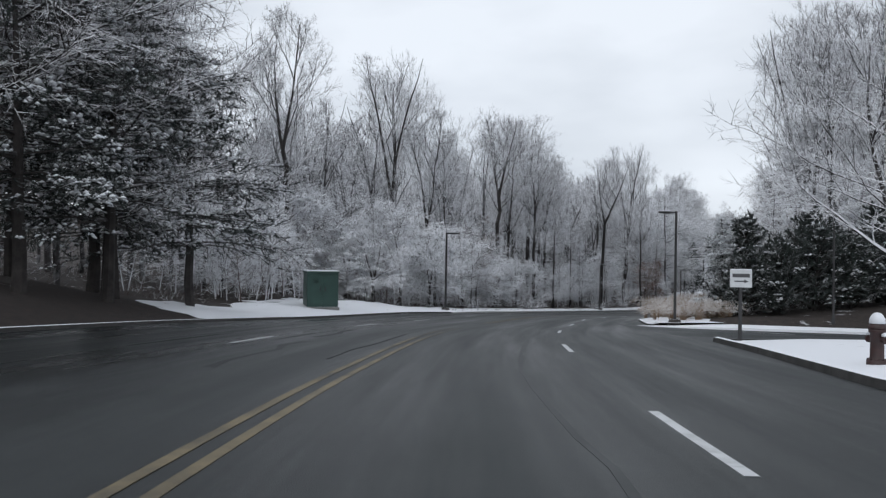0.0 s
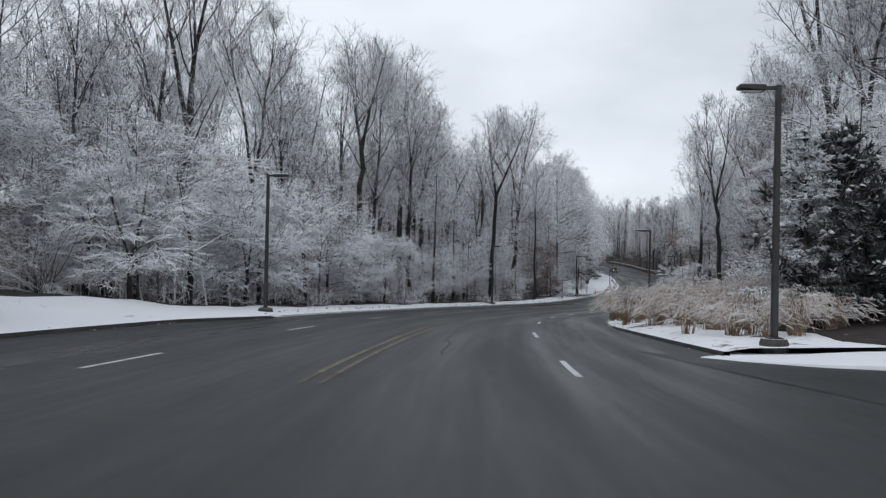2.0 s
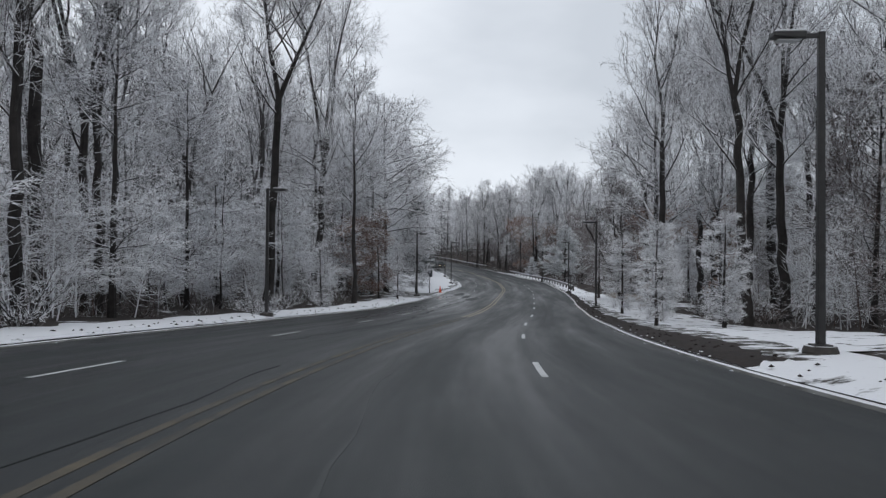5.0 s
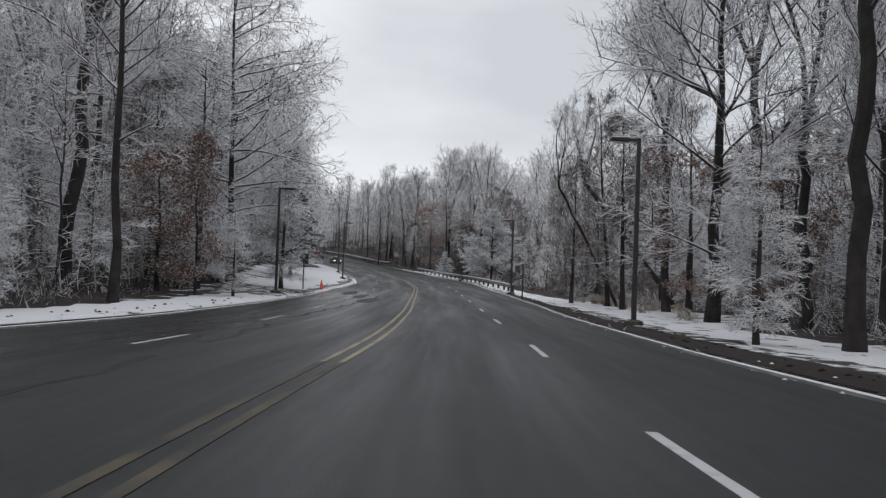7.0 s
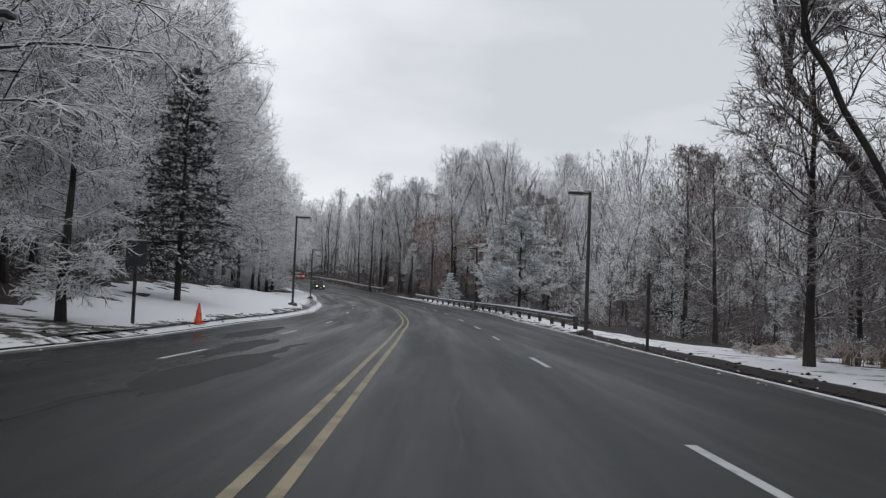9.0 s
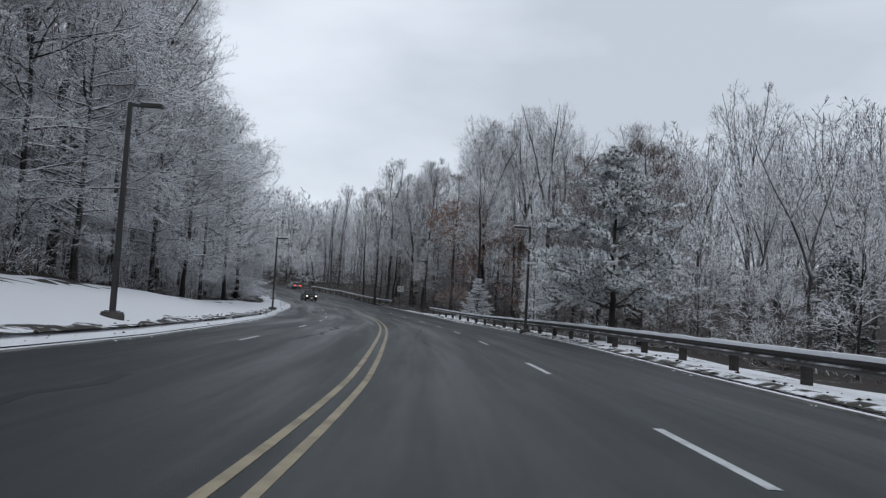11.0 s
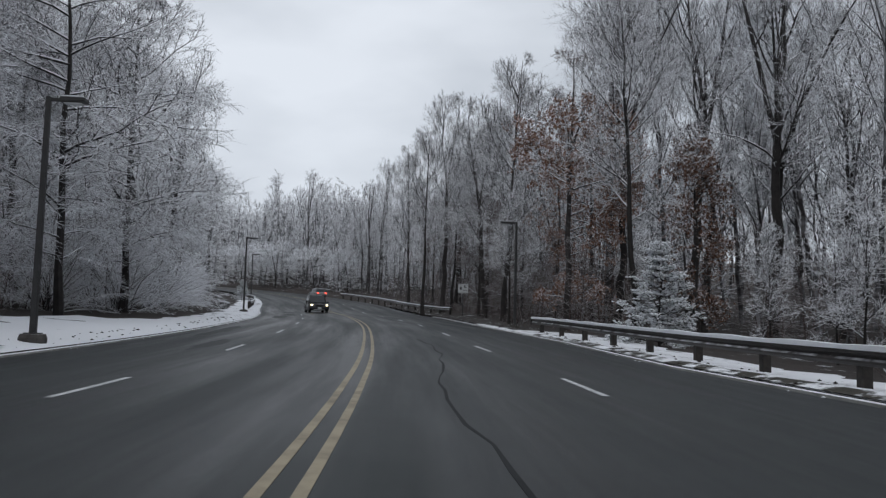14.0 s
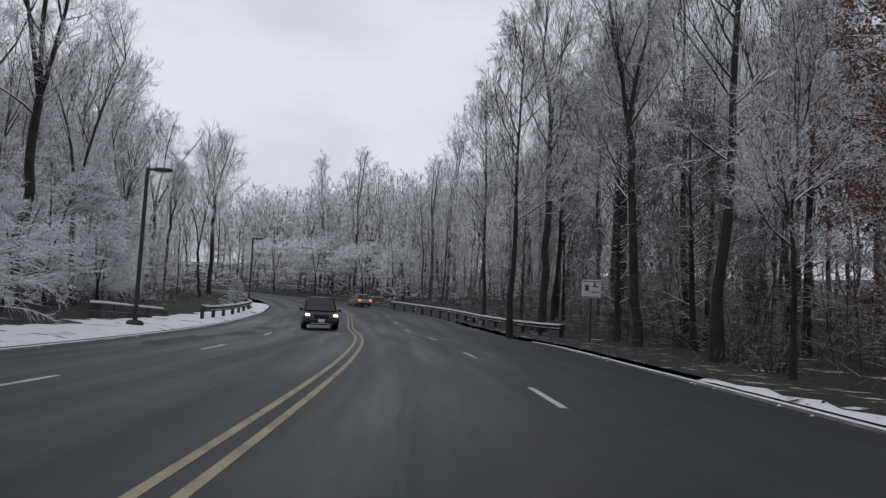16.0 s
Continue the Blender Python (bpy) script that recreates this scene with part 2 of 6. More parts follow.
def ground_material(name, bare, bare2, cover, scale, bare_scale=4.0):
    """Thin snow over leaf litter or turf: cover is the share that is white."""
    m = material(name, bare, 0.95, color2=bare2, scale=bare_scale, bump=0.8, bump_scale=9)
    nt = m.node_tree
    n, l = nt.nodes, nt.links
    bsdf = n["Principled BSDF"]
    old = bsdf.inputs["Base Color"].links[0].from_socket
    geo = n.new("ShaderNodeNewGeometry")
    a = n.new("ShaderNodeTexNoise")
    a.inputs["Scale"].default_value, a.inputs["Detail"].default_value, a.inputs["Roughness"].default_value = scale, 8.0, 0.68
    l.new(geo.outputs["Position"], a.inputs["Vector"])
    r = n.new("ShaderNodeMapRange")
    mid = 0.62 - 0.24 * cover
    r.inputs["From Min"].default_value, r.inputs["From Max"].default_value = mid - 0.035, mid + 0.035
    l.new(a.outputs["Fac"], r.inputs["Value"])
    mix = n.new("ShaderNodeMix")
    mix.data_type = "RGBA"
    l.new(r.outputs[0], mix.inputs[0])
    l.new(old, mix.inputs[6])
    mix.inputs[7].default_value = (0.80, 0.81, 0.84, 1)
    l.new(mix.outputs[2], bsdf.inputs["Base Color"])
    return m


FOREST_FLOOR = ground_material("forest_floor", (0.042, 0.031, 0.026), (0.018, 0.014, 0.012), -0.1, 0.5)
VERGE_SNOW = ground_material("verge_snow", (0.05, 0.045, 0.034), (0.022, 0.02, 0.016), 0.93, 0.9)
VERGE_CLEAN = ground_material("verge_clean", (0.05, 0.045, 0.034), (0.022, 0.02, 0.016), 1.28, 0.7)
VERGE_THIN = ground_material("verge_thin", (0.032, 0.024, 0.019), (0.014, 0.011, 0.009), 0.0, 1.6)
VERGE_MIXED = ground_material("verge_mixed", (0.052, 0.046, 0.034), (0.022, 0.02, 0.016), 0.42, 1.3)


# ---- the plan: the road's centre line ----
ROUTE = [(-2.9, -29.9, 1.05), (-2.4, -15.9, 0.55), (-2.0, -1.9, 0.03), (-1.5, 12.1, -0.49), (-0.2, 26.2, -1.13), (2.3, 40.1, -1.85), (5.8, 53.9, -2.48),
         (10.0, 67.4, -3.17), (15.2, 80.6, -3.90), (21.4, 93.2, -4.57), (28.3, 105.5, -5.18), (35.5, 117.5, -5.62), (42.4, 129.7, -5.92), (49.2, 141.9, -6.11),
         (56.0, 154.2, -6.27), (62.6, 166.5, -6.34), (68.7, 179.0, -6.28), (74.6, 191.7, -6.24), (80.2, 204.6, -6.21), (85.3, 217.6, -6.11), (89.9, 230.8, -5.89),
         (94.2, 244.1, -5.6), (98.1, 257.6, -5.35), (101.5, 271.2, -5.05), (104.2, 284.9, -4.7), (107.2, 298.6, -4.1), (110.0, 312.4, -3.35), (111.5, 326.3, -2.6)]
for east, north, up in ((110.8, 340.2, -1.7), (107.3, 353.7, -0.8), (100.8, 366.0, 0.1), (91.8, 376.6, 0.9), (81.0, 385.3, 1.6), (69.0, 392.5, 2.2)):
    ROUTE.append((east, north, up))


def spline(points, step=1.0):
    """Catmull-Rom through the points, at even steps of arc length."""
    p = np.array(points, float)
    p = np.vstack([2 * p[0] - p[1], p, 2 * p[-1] - p[-2]])
    dense = []
    for i in range(1, len(p) - 2):
        for f in np.linspace(0, 1, 40, endpoint=False):
            a, b, c, d = p[i - 1:i + 3]
            dense.append(0.5 * (2 * b + (c - a) * f + (2 * a - 5 * b + 4 * c - d) * f ** 2 + (3 * b - a - 3 * c + d) * f ** 3))
    dense.append(p[-2])
    dense = np.array(dense)
    arc = np.concatenate([[0], np.cumsum(np.linalg.norm(np.diff(dense[:, :2], axis=0), axis=1))])
    even = np.arange(0, arc[-1], step)
    return np.stack([np.interp(even, arc, dense[:, k]) for k in range(3)], 1)


LINE = spline(ROUTE)
STEP0 = float(np.argmin(np.hypot(LINE[:, 0] + 1.95, LINE[:, 1])))     # u = 0 abreast of the first eye
U = np.arange(len(LINE)) - STEP0
TAN = np.gradient(LINE[:, :2], axis=0)
TAN /= np.linalg.norm(TAN, axis=1)[:, None]
RIGHT = np.stack([TAN[:, 1], -TAN[:, 0]], 1)
U_END = float(U[-1])


def at(u, w, dz=0.0):
    """World place of u metres along the centre line, w metres to its right, dz over the road."""
    x, y, z = (float(np.interp(u, U, LINE[:, k])) for k in range(3))
    rx, ry = (float(np.interp(u, U, RIGHT[:, k])) for k in range(2))
    return Vector((x + rx * w, y + ry * w, z + dz))


def heading(u):
    """Degrees of the road's direction at u, counterclockwise from north."""
    return math.degrees(math.atan2(-float(np.interp(u, U, TAN[:, 0])), float(np.interp(u, U, TAN[:, 1]))))


def uw(x, y):
    """Road coordinates of a place (arrays or numbers)."""
    x, y = np.atleast_1d(np.asarray(x, float)), np.atleast_1d(np.asarray(y, float))
    us, ws = np.empty(len(x)), np.empty(len(x))
    for i in range(0, len(x), 4000):
        dx, dy = x[i:i + 4000, None] - LINE[None, :, 0], y[i:i + 4000, None] - LINE[None, :, 1]
        k = (dx * dx + dy * dy).argmin(1)
        r = np.arange(len(k))
        us[i:i + 4000] = U[k] + dx[r, k] * TAN[k, 0] + dy[r, k] * TAN[k, 1]
        ws[i:i + 4000] = dx[r, k] * RIGHT[k, 0] + dy[r, k] * RIGHT[k, 1]
    return us, ws


def edge_right(u):
    return np.interp(u, [-40, 0, 12, 20, 27, 46, 54, 60, 75, 90, 110, 123, 140, 150, 172, 190, 202, 214, 228, 240, 252, 267, 280, 292, 310, 350], [7.5, 7.5, 7.6, 8.3, 8.6, 7.7, 7.1, 6.7, 7.0, 7.2, 7.3, 6.8, 6.9, 7.2, 7.5, 7.3, 7.7, 8.0, 7.8, 7.1, 7.5, 7.2, 7.9, 8.7, 9.4, 8.0])


def edge_left(u):
    return -np.interp(u, [-40, 15, 28, 38, 55, 60, 75, 92, 113, 130, 145, 160, 173, 193, 211, 222, 238, 255, 275, 290], [11.5, 11.0, 9.8, 8.6, 8.4, 7.1, 7.1, 7.8, 8.1, 7.0, 6.5, 6.3, 6.7, 5.8, 6.4, 6.9, 7.5, 7.0, 6.8, 7.1])


def smooth(a, b, v):
    t = np.clip((v - a) / (b - a), 0, 1)
    return t * t * (3 - 2 * t)


def hummock(x, y):
    return 0.10 * np.sin(x * 0.71 + 1.3 * np.sin(y * 0.37)) * np.sin(y * 0.63 + 0.8) + 0.05 * np.sin(x * 1.9 + y * 1.1) * np.sin(y * 2.3 - x * 0.7)


def relief(u, w):
    """Height of the ground over the road's, at road coordinates."""
    er, el = w - edge_right(u), edge_left(u) - w
    slope_r = np.interp(u, [-40, 45, 56, 70, 95, 112, 160, 175, 250, 275, 300, 330], [0.015, 0.02, 0.10, 0.11, 0.02, -0.02, -0.03, -0.07, -0.06, -0.02, 0.02, 0.05])
    right = 0.10 + slope_r * np.clip(er, 0, 16) + 0.09 * np.clip(er - 16, 0, 60)
    slope_l = np.interp(u, [-40, 5, 20, 38, 48, 57, 70, 110, 150, 168, 185, 215, 240, 260, 300], [0.40, 0.40, 0.29, 0.06, 0.05, 0.05, 0.02, 0.01, 0.03, 0.11, 0.165, 0.15, 0.06, 0.03, 0.06])
    left = 0.10 + slope_l * np.clip(el, 0, 13) + 0.085 * np.clip(el - 13, 0, 60)
    left = left + 0.35 * np.exp(-((u - 54) / 9) ** 2) * smooth(2, 7, el)
    return np.where(w > 0, right, left) * smooth(0.0, 0.5, np.maximum(er, el))


def ground_z(x, y):
    """Height of the ground at a place (number)."""
    u, w = uw(x, y)
    base = np.interp(u, U, LINE[:, 2])
    off = np.maximum(w - edge_right(u), edge_left(u) - w)
    z = base + relief(u, w) + hummock(np.asarray(x), np.asarray(y)) * smooth(1.5, 6, off)
    return z if z.size > 1 else float(z[0])


# ---- mesh helpers ----
def mesh_of(name, verts, faces, mats, smooth_shade=False, index=None):
    me = bpy.data.meshes.new(name)
    me.from_pydata([tuple(map(float, v)) for v in verts], [], faces)
    for mt in (mats if isinstance(mats, (list, tuple)) else [mats]):
        me.materials.append(mt)
    if index is not None:
        me.polygons.foreach_set("material_index", index)
    if smooth_shade:
        me.polygons.foreach_set("use_smooth", [True] * len(me.polygons))
    me.update()
    return me


def part(name, bm, mat, parent, label="", smooth_shade=False):
    """One mesh object of a bmesh, under a thing or a part."""
    me = bpy.data.meshes.new(name)
    bm.to_mesh(me)
    bm.free()
    me.materials.append(mat)
    if smooth_shade:
        me.polygons.foreach_set("use_smooth", [True] * len(me.polygons))
    ob = new(name, me)
    if parent is not None:
        ob.parent = parent
    if label:
        ob["label"] = label
    return ob


def mesh_part(name, me, parent, label=""):
    ob = new(name, me)
    ob.parent = parent
    if label:
        ob["label"] = label
    return ob


def thing(name, m, label, category, group="", kind=""):
    ob = new(name)
    ob.empty_display_size = 0.2
    ob.matrix_basis = m
    return tagged(ob, label, category, group, kind)


def box(size, centre=(0, 0, 0), bevel=0.0, bm=None, turn=None):
    made = bmesh.new()
    bmesh.ops.create_cube(made, size=1.0)
    bmesh.ops.scale(made, vec=size, verts=made.verts)
    if bevel:
        bmesh.ops.bevel(made, geom=made.edges[:], offset=bevel, segments=2, affect="EDGES", profile=0.6)
    if turn is not None:
        bmesh.ops.transform(made, matrix=turn, verts=made.verts)
    bmesh.ops.translate(made, vec=centre, verts=made.verts)
    if bm is None:
        return made
    tmp = bpy.data.meshes.new("tmp")
    made.to_mesh(tmp)
    made.free()
    bm.from_mesh(tmp)
    bpy.data.meshes.remove(tmp)
    return bm


def lathe(profile, n=16, centre=(0, 0, 0)):
    """A solid of revolution from (radius, height) pairs."""
    bm = bmesh.new()
    rings = []
    for r, z in profile:
        rings.append([bm.verts.new((centre[0] + r * math.cos(2 * math.pi * i / n), centre[1] + r * math.sin(2 * math.pi * i / n), centre[2] + z)) for i in range(n)])
    for a, b in zip(rings, rings[1:]):
        for i in range(n):
            bm.faces.new((a[i], a[(i + 1) % n], b[(i + 1) % n], b[i]))
    bm.faces.new(rings[0][::-1])
    bm.faces.new(rings[-1])
    return bm


def strip(name, us, w0, w1, z0, mat, z1=None, skirt=0.0, follow=False):
    """A ribbon along the road between the offsets w0(u) and w1(u), with closed sides skirt deep."""
    verts, faces = [], []
    for u in us:
        a, b = (w0(u) if callable(w0) else w0), (w1(u) if callable(w1) else w1)
        za, zb = (z0(u) if callable(z0) else z0), (z0(u) if callable(z0) else z0) if z1 is None else (z1(u) if callable(z1) else z1)
        verts += [at(u, a, za), at(u, b, zb)]
        if skirt:
            verts += [at(u, a, za - skirt), at(u, b, zb - skirt)]
    k = 4 if skirt else 2
    for i in range(len(us) - 1):
        p, q = i * k, (i + 1) * k
        faces.append((p, p + 1, q + 1, q))
        if skirt:
            faces += [(p + 2, p, q, q + 2), (p + 1, p + 3, q + 3, q + 1)]
    if skirt:
        e = (len(us) - 1) * k
        faces += [(0, 2, 3, 1), (e, e + 1, e + 3, e + 2)]
    return new(name, mesh_of(name, verts, faces, mat))


# ---- ground, one sheet to the horizon ----
def graded(lo, hi, fine, far):
    """Coordinates from -far to far, fine between lo and hi."""
    mid = list(np.arange(lo, hi + fine, fine))
    a, step = lo, fine
    before = []
    while a > -far:
        step *= 1.25
        a -= step
        before.append(a)
    b, step, after = hi + fine, fine, []
    while b < far:
        step *= 1.25
        b += step
        after.append(b)
    return np.array(before[::-1] + mid + after)


gx, gy = graded(-45, 150, 1.6, 1500), graded(-30, 400, 1.6, 1500)
GX, GY = np.meshgrid(gx, gy)
flat_x, flat_y = GX.ravel(), GY.ravel()
gu, gw = uw(flat_x, flat_y)
off = np.maximum(gw - edge_right(gu), edge_left(gu) - gw)
gz = np.interp(gu, U, LINE[:, 2]) + relief(gu, gw) + hummock(flat_x, flat_y) * smooth(1.5, 6, off)
gz = np.where(off < 2.6, gz - 0.45 * (1 - smooth(1.6, 2.6, off)), gz)
side_road = (flat_x > 7) & (flat_x < 42) & (flat_y > 22) & (flat_y < 45)
gz = np.where(side_road, gz - 0.5, gz)
far_hill = smooth(60, 420, off) * 26 + smooth(400, 1500, off) * 40
gz = gz + far_hill
nx = len(gx)
quads = [(j * nx + i, j * nx + i + 1, (j + 1) * nx + i + 1, (j + 1) * nx + i) for j in range(len(gy) - 1) for i in range(nx - 1)]
ground = new("ground", mesh_of("ground", np.stack([flat_x, flat_y, gz], 1), quads, FOREST_FLOOR, True))
tagged(ground, "leaf-littered woodland ground under patchy thin snow", "ground", kind="structure")

# ---- road ----
us_all = np.arange(-29, U_END - 1, 2.0)
cols = np.linspace(0, 1, 9)
rv, rf = [], []
for u in us_all:
    a, b = float(edge_left(u)), float(edge_right(u))
    for c in cols:
        w = a + (b - a) * c
        rv.append(at(u, w, -0.012 * abs(w) * 0.35))
for i in range(len(us_all) - 1):
    for j in range(len(cols) - 1):
        p = i * len(cols) + j
        rf.append((p, p + 1, p + len(cols) + 1, p + len(cols)))
road = new("road", mesh_of("road", rv, rf, ROAD_TOP, True))
lanes = road.data.uv_layers.new(name="along")
for loop in road.data.loops:
    i, j = divmod(loop.vertex_index, len(cols))
    lanes.data[loop.index].uv = (float(edge_left(us_all[i])) * (1 - cols[j]) + float(edge_right(us_all[i])) * cols[j], us_all[i])
tagged(road, "dark damp four-lane asphalt road with worn markings", "road", kind="structure")


def road_z(w):
    return -0.0042 * abs(w)


# side road mouth: a slab between two kerb lines
SIDE_SOUTH = [(8.2, 24.6), (9.6, 27.2), (13.0, 28.6), (20.0, 28.4), (42.0, 26.0)]
SIDE_NORTH = [(9.6, 45.5), (10.9, 42.6), (13.2, 40.9), (20.0, 39.2), (42.0, 36.0)]


def along(poly, n=24):
    p = spline([(x, y, 0) for x, y in poly], 0.25)
    return p[np.linspace(0, len(p) - 1, n).astype(int), :2]


def side_z(x, y):
    u, w = uw(x, y)
    return float(np.interp(u[0], U, LINE[:, 2])) + road_z(min(abs(w[0]), 9)) + 0.006


so, no = along(SIDE_SOUTH), along(SIDE_NORTH)
sv, sf = [], []
for a, b in zip(so, no):
    for f in np.linspace(0, 1, 6):
        p = a + (b - a) * f
        sv.append((p[0], p[1], side_z(p[0], p[1])))
for i in range(len(so) - 1):
    for j in range(5):
        sf.append((i * 6 + j, i * 6 + j + 1, (i + 1) * 6 + j + 1, (i + 1) * 6 + j))
side = new("road_side", mesh_of("road_side", sv, sf, ASPHALT))
tagged(side, "asphalt mouth of a side road", "road", kind="structure")


# ---- markings: thin paint on the asphalt ----
def paint(name, spans, w, width, mat, label, jitter=0.0, lift=0.005, category="road marking"):
    verts, faces = [], []
    rng = random.Random(len(spans) * 7 + int(width * 100))
    for u0, u1 in spans:
        us = np.linspace(u0, u1, max(2, int((u1 - u0) / 1.2) + 1))
        k0 = len(verts)
        for i, u in enumerate(us):
            ww = (w(u) if callable(w) else w) + rng.uniform(-jitter, jitter)
            half = width / 2 * (rng.uniform(0.4, 1.2) if jitter and 0 < i < len(us) - 1 else 1.0)
            h = road_z(ww) + lift
            verts += [at(u, ww - half, h), at(u, ww + half, h), at(u, ww - half, h - lift), at(u, ww + half, h - lift)]
        for i in range(len(us) - 1):
            p, q = k0 + 4 * i, k0 + 4 * i + 4
            faces += [(p, p + 1, q + 1, q), (p + 2, p, q, q + 2), (p + 1, p + 3, q + 3, q + 1)]
    ob = new(name, mesh_of(name, verts, faces, mat))
    return tagged(ob, label, category, kind="structure")


def centre_shift(u):
    return float(np.interp(u, [0, 5, 14, 20, 40, 54, 62, 80, 89, 119, 140, 157, 172, 184, 200, 235, 265, 288], [0.03, 0.05, 0.13, 0.12, 0.08, 0.08, 0.2, 0.0, 0.04, 0.18, 0.28, 0.12, 0.02, 0.11, 0.04, -0.05, 0.08, 0.14]))


def lane_shift(u):
    return float(np.interp(u, [0, 45, 55, 63, 75, 90, 102, 120, 200, 230, 239, 250, 275], [3.9, 3.9, 3.6, 3.72, 3.7, 3.82, 3.78, 3.6, 3.7, 3.75, 3.72, 3.5, 3.62]))


paint("yellow_line", [(118, U_END - 4)], lambda u: centre_shift(u) - 0.14, 0.1, YELLOW, "worn yellow centre line on the asphalt")
paint("yellow_line", [(118, U_END - 4)], lambda u: centre_shift(u) + 0.14, 0.1, YELLOW, "worn yellow centre line on the asphalt")
for off_w in (-0.14, 0.14):
    paint("yellow_line", [(-28, 22), (40, 56)], lambda u: centre_shift(u) + off_w, 0.11, YELLOW_OLD, "dull yellow centre line worn into the asphalt")
    paint("yellow_line", [(22, 31), (38.5, 40), (56, 118)], lambda u: centre_shift(u) + off_w, 0.11, YELLOW_FADED, "faded yellow centre line almost worn away")
for u in (-15.7, -3.6, 8.6, 20.9, 32.2, 43.6, 54.7, 66.6, 78.8, 89.8, 102.0, 112.8, 123.6, 135.7, 145.5, 157.6, 169.7, 180.2, 190.5, 202.4, 213.8, 224.5, 236.2, 248.0, 259.0,
          271.6, 284.0, 297.0, 309.2, 321.4, 333.6):
    paint("lane_dash", [(u - 3.05, u)], lane_shift, 0.11, WHITE_LINE, "white dashed lane mark", )["group"] = "lane dashes"
for u in (5.6, 17.9, 30.2, 39.8, 51.5, 63.4, 75.5, 85.6, 98.0, 110.0, 120.0, 130.1, 140.5, 153.0, 165.0, 177.0, 193.5, 207.3, 219.8, 231.5, 242.7, 255.0, 267.0, 279.0, 291.2):
    paint("lane_dash", [(u, u + 3.05)], -3.65, 0.10, WHITE_LINE, "white dashed lane mark", )["group"] = "lane dashes"

# cracks, worn seams and damp patches in the asphalt
paint("tar_seam", [(196, 214), (226, 252)], lambda u: 1.7 + 0.35 * math.sin(u * 0.21) + 0.05 * math.sin(u * 1.3), 0.05, TAR, "dark wandering crack in the asphalt", 0.06, 0.004, "crack")
paint("worn_seam", [(2, 29)], lambda u: 2.85 + 0.12 * math.sin(u * 0.35), 0.12, PALE_SEAM, "pale worn seam along the asphalt lane", 0.04, 0.003, "crack")
paint("worn_seam", [(254, 286)], lambda u: 1.6 + 0.15 * math.sin(u * 0.3), 0.08, PALE_SEAM, "pale worn seam along the asphalt lane", 0.08, 0.003, "crack")
paint("worn_seam", [(44, 60), (70, 98), (118, 150), (160, 176), (212, 226)], lambda u: 1.35 + 0.3 * math.sin(u * 0.17 + 1) + 0.04 * math.sin(u * 1.1), 0.07, PALE_SEAM, "pale worn seam along the asphalt lane", 0.05, 0.003, "crack")
paint("damp_streak", [(12, 19), (21, 26), (96, 118), (121, 128), (132, 151), (155, 160), (176, 183), (196, 203), (205, 211)], lambda u: -2.6 + 0.5 * math.sin(u * 0.13) + 0.12 * math.sin(u * 1.7), 0.2, ASPHALT_WET, "dark damp streak along a crack in the asphalt", 0.06, 0.004, "streak")
paint("tar_seam", [(14, 24), (60, 88)], lambda u: -0.55 + 0.08 * math.sin(u * 0.7), 0.04, TAR, "dark wandering crack in the asphalt", 0.05, 0.004, "crack")
for k, (u, w, a, b) in enumerate(((19, -5.2, 3.2, 0.10), (22, -3.1, 2.6, 0.09), (152, -2.2, 5.0, 0.55), (158, -3.2, 4.0, 0.45), (166, -4.6, 6.0, 0.5), (284, -5.4, 4.5, 0.55), (292, -4.6, 3.2, 0.6), (300, -4.4, 3.0, 0.7),
                                  (228, -5.4, 5.0, 0.3), (256, -6.0, 6.0, 0.35), (246, -4.6, 3.0, 0.3))):
    rng = random.Random(k)
    ring = []
    for i in range(22):
        t = 2 * math.pi * i / 22
        f = rng.uniform(0.7, 1.15)
        ring.append(at(u + a * f * math.cos(t), w + b * f * math.sin(t), road_z(w) + 0.004))
    ob = new("damp_patch", mesh_of("damp_patch", ring, [tuple(range(21, -1, -1))], ASPHALT_WET))
    tagged(ob, "dark damp patch worn into the asphalt", "patch", kind="structure")


# ---- kerbs and verges ----
def kerb(name, us, w, width, height, mat, label):
    verts, faces = [], []
    for u in us:
        c = float(w(u))
        s = 1 if c > 0 else -1
        h = road_z(c)
        verts += [at(u, c, h - 0.02), at(u, c + s * 0.02, h + height), at(u, c + s * width, h + height + 0.01), at(u, c + s * width, h - 0.25)]
    for i in range(len(us) - 1):
        for j in range(3):
            p, q = 4 * i + j, 4 * i + 4 + j
            faces.append((p, p + 1, q + 1, q) if w(us[0]) < 0 else (p, q, q + 1, p + 1))
    ob = new(name, mesh_of(name, verts, faces, mat))
    return tagged(ob, label, "kerb", kind="structure")


kerb("kerb", np.arange(-28, 26.5, 1.0), edge_right, 0.16, 0.14, STONE, "dark weathered concrete kerb")
kerb("kerb", np.arange(46.5, 62, 0.75), edge_right, 0.16, 0.10, STONE, "dark weathered concrete kerb")
kerb("kerb", np.arange(62, 300, 2.0), edge_right, 0.13, 0.045, CONCRETE, "low pale concrete edge of the road")
kerb("kerb", np.arange(-28, 61, 1.5), edge_left, 0.16, 0.11, STONE, "dark weathered concrete kerb")
kerb("kerb", np.arange(61, 330, 2.0), edge_left, 0.13, 0.04, CONCRETE, "low pale concrete edge of the road")


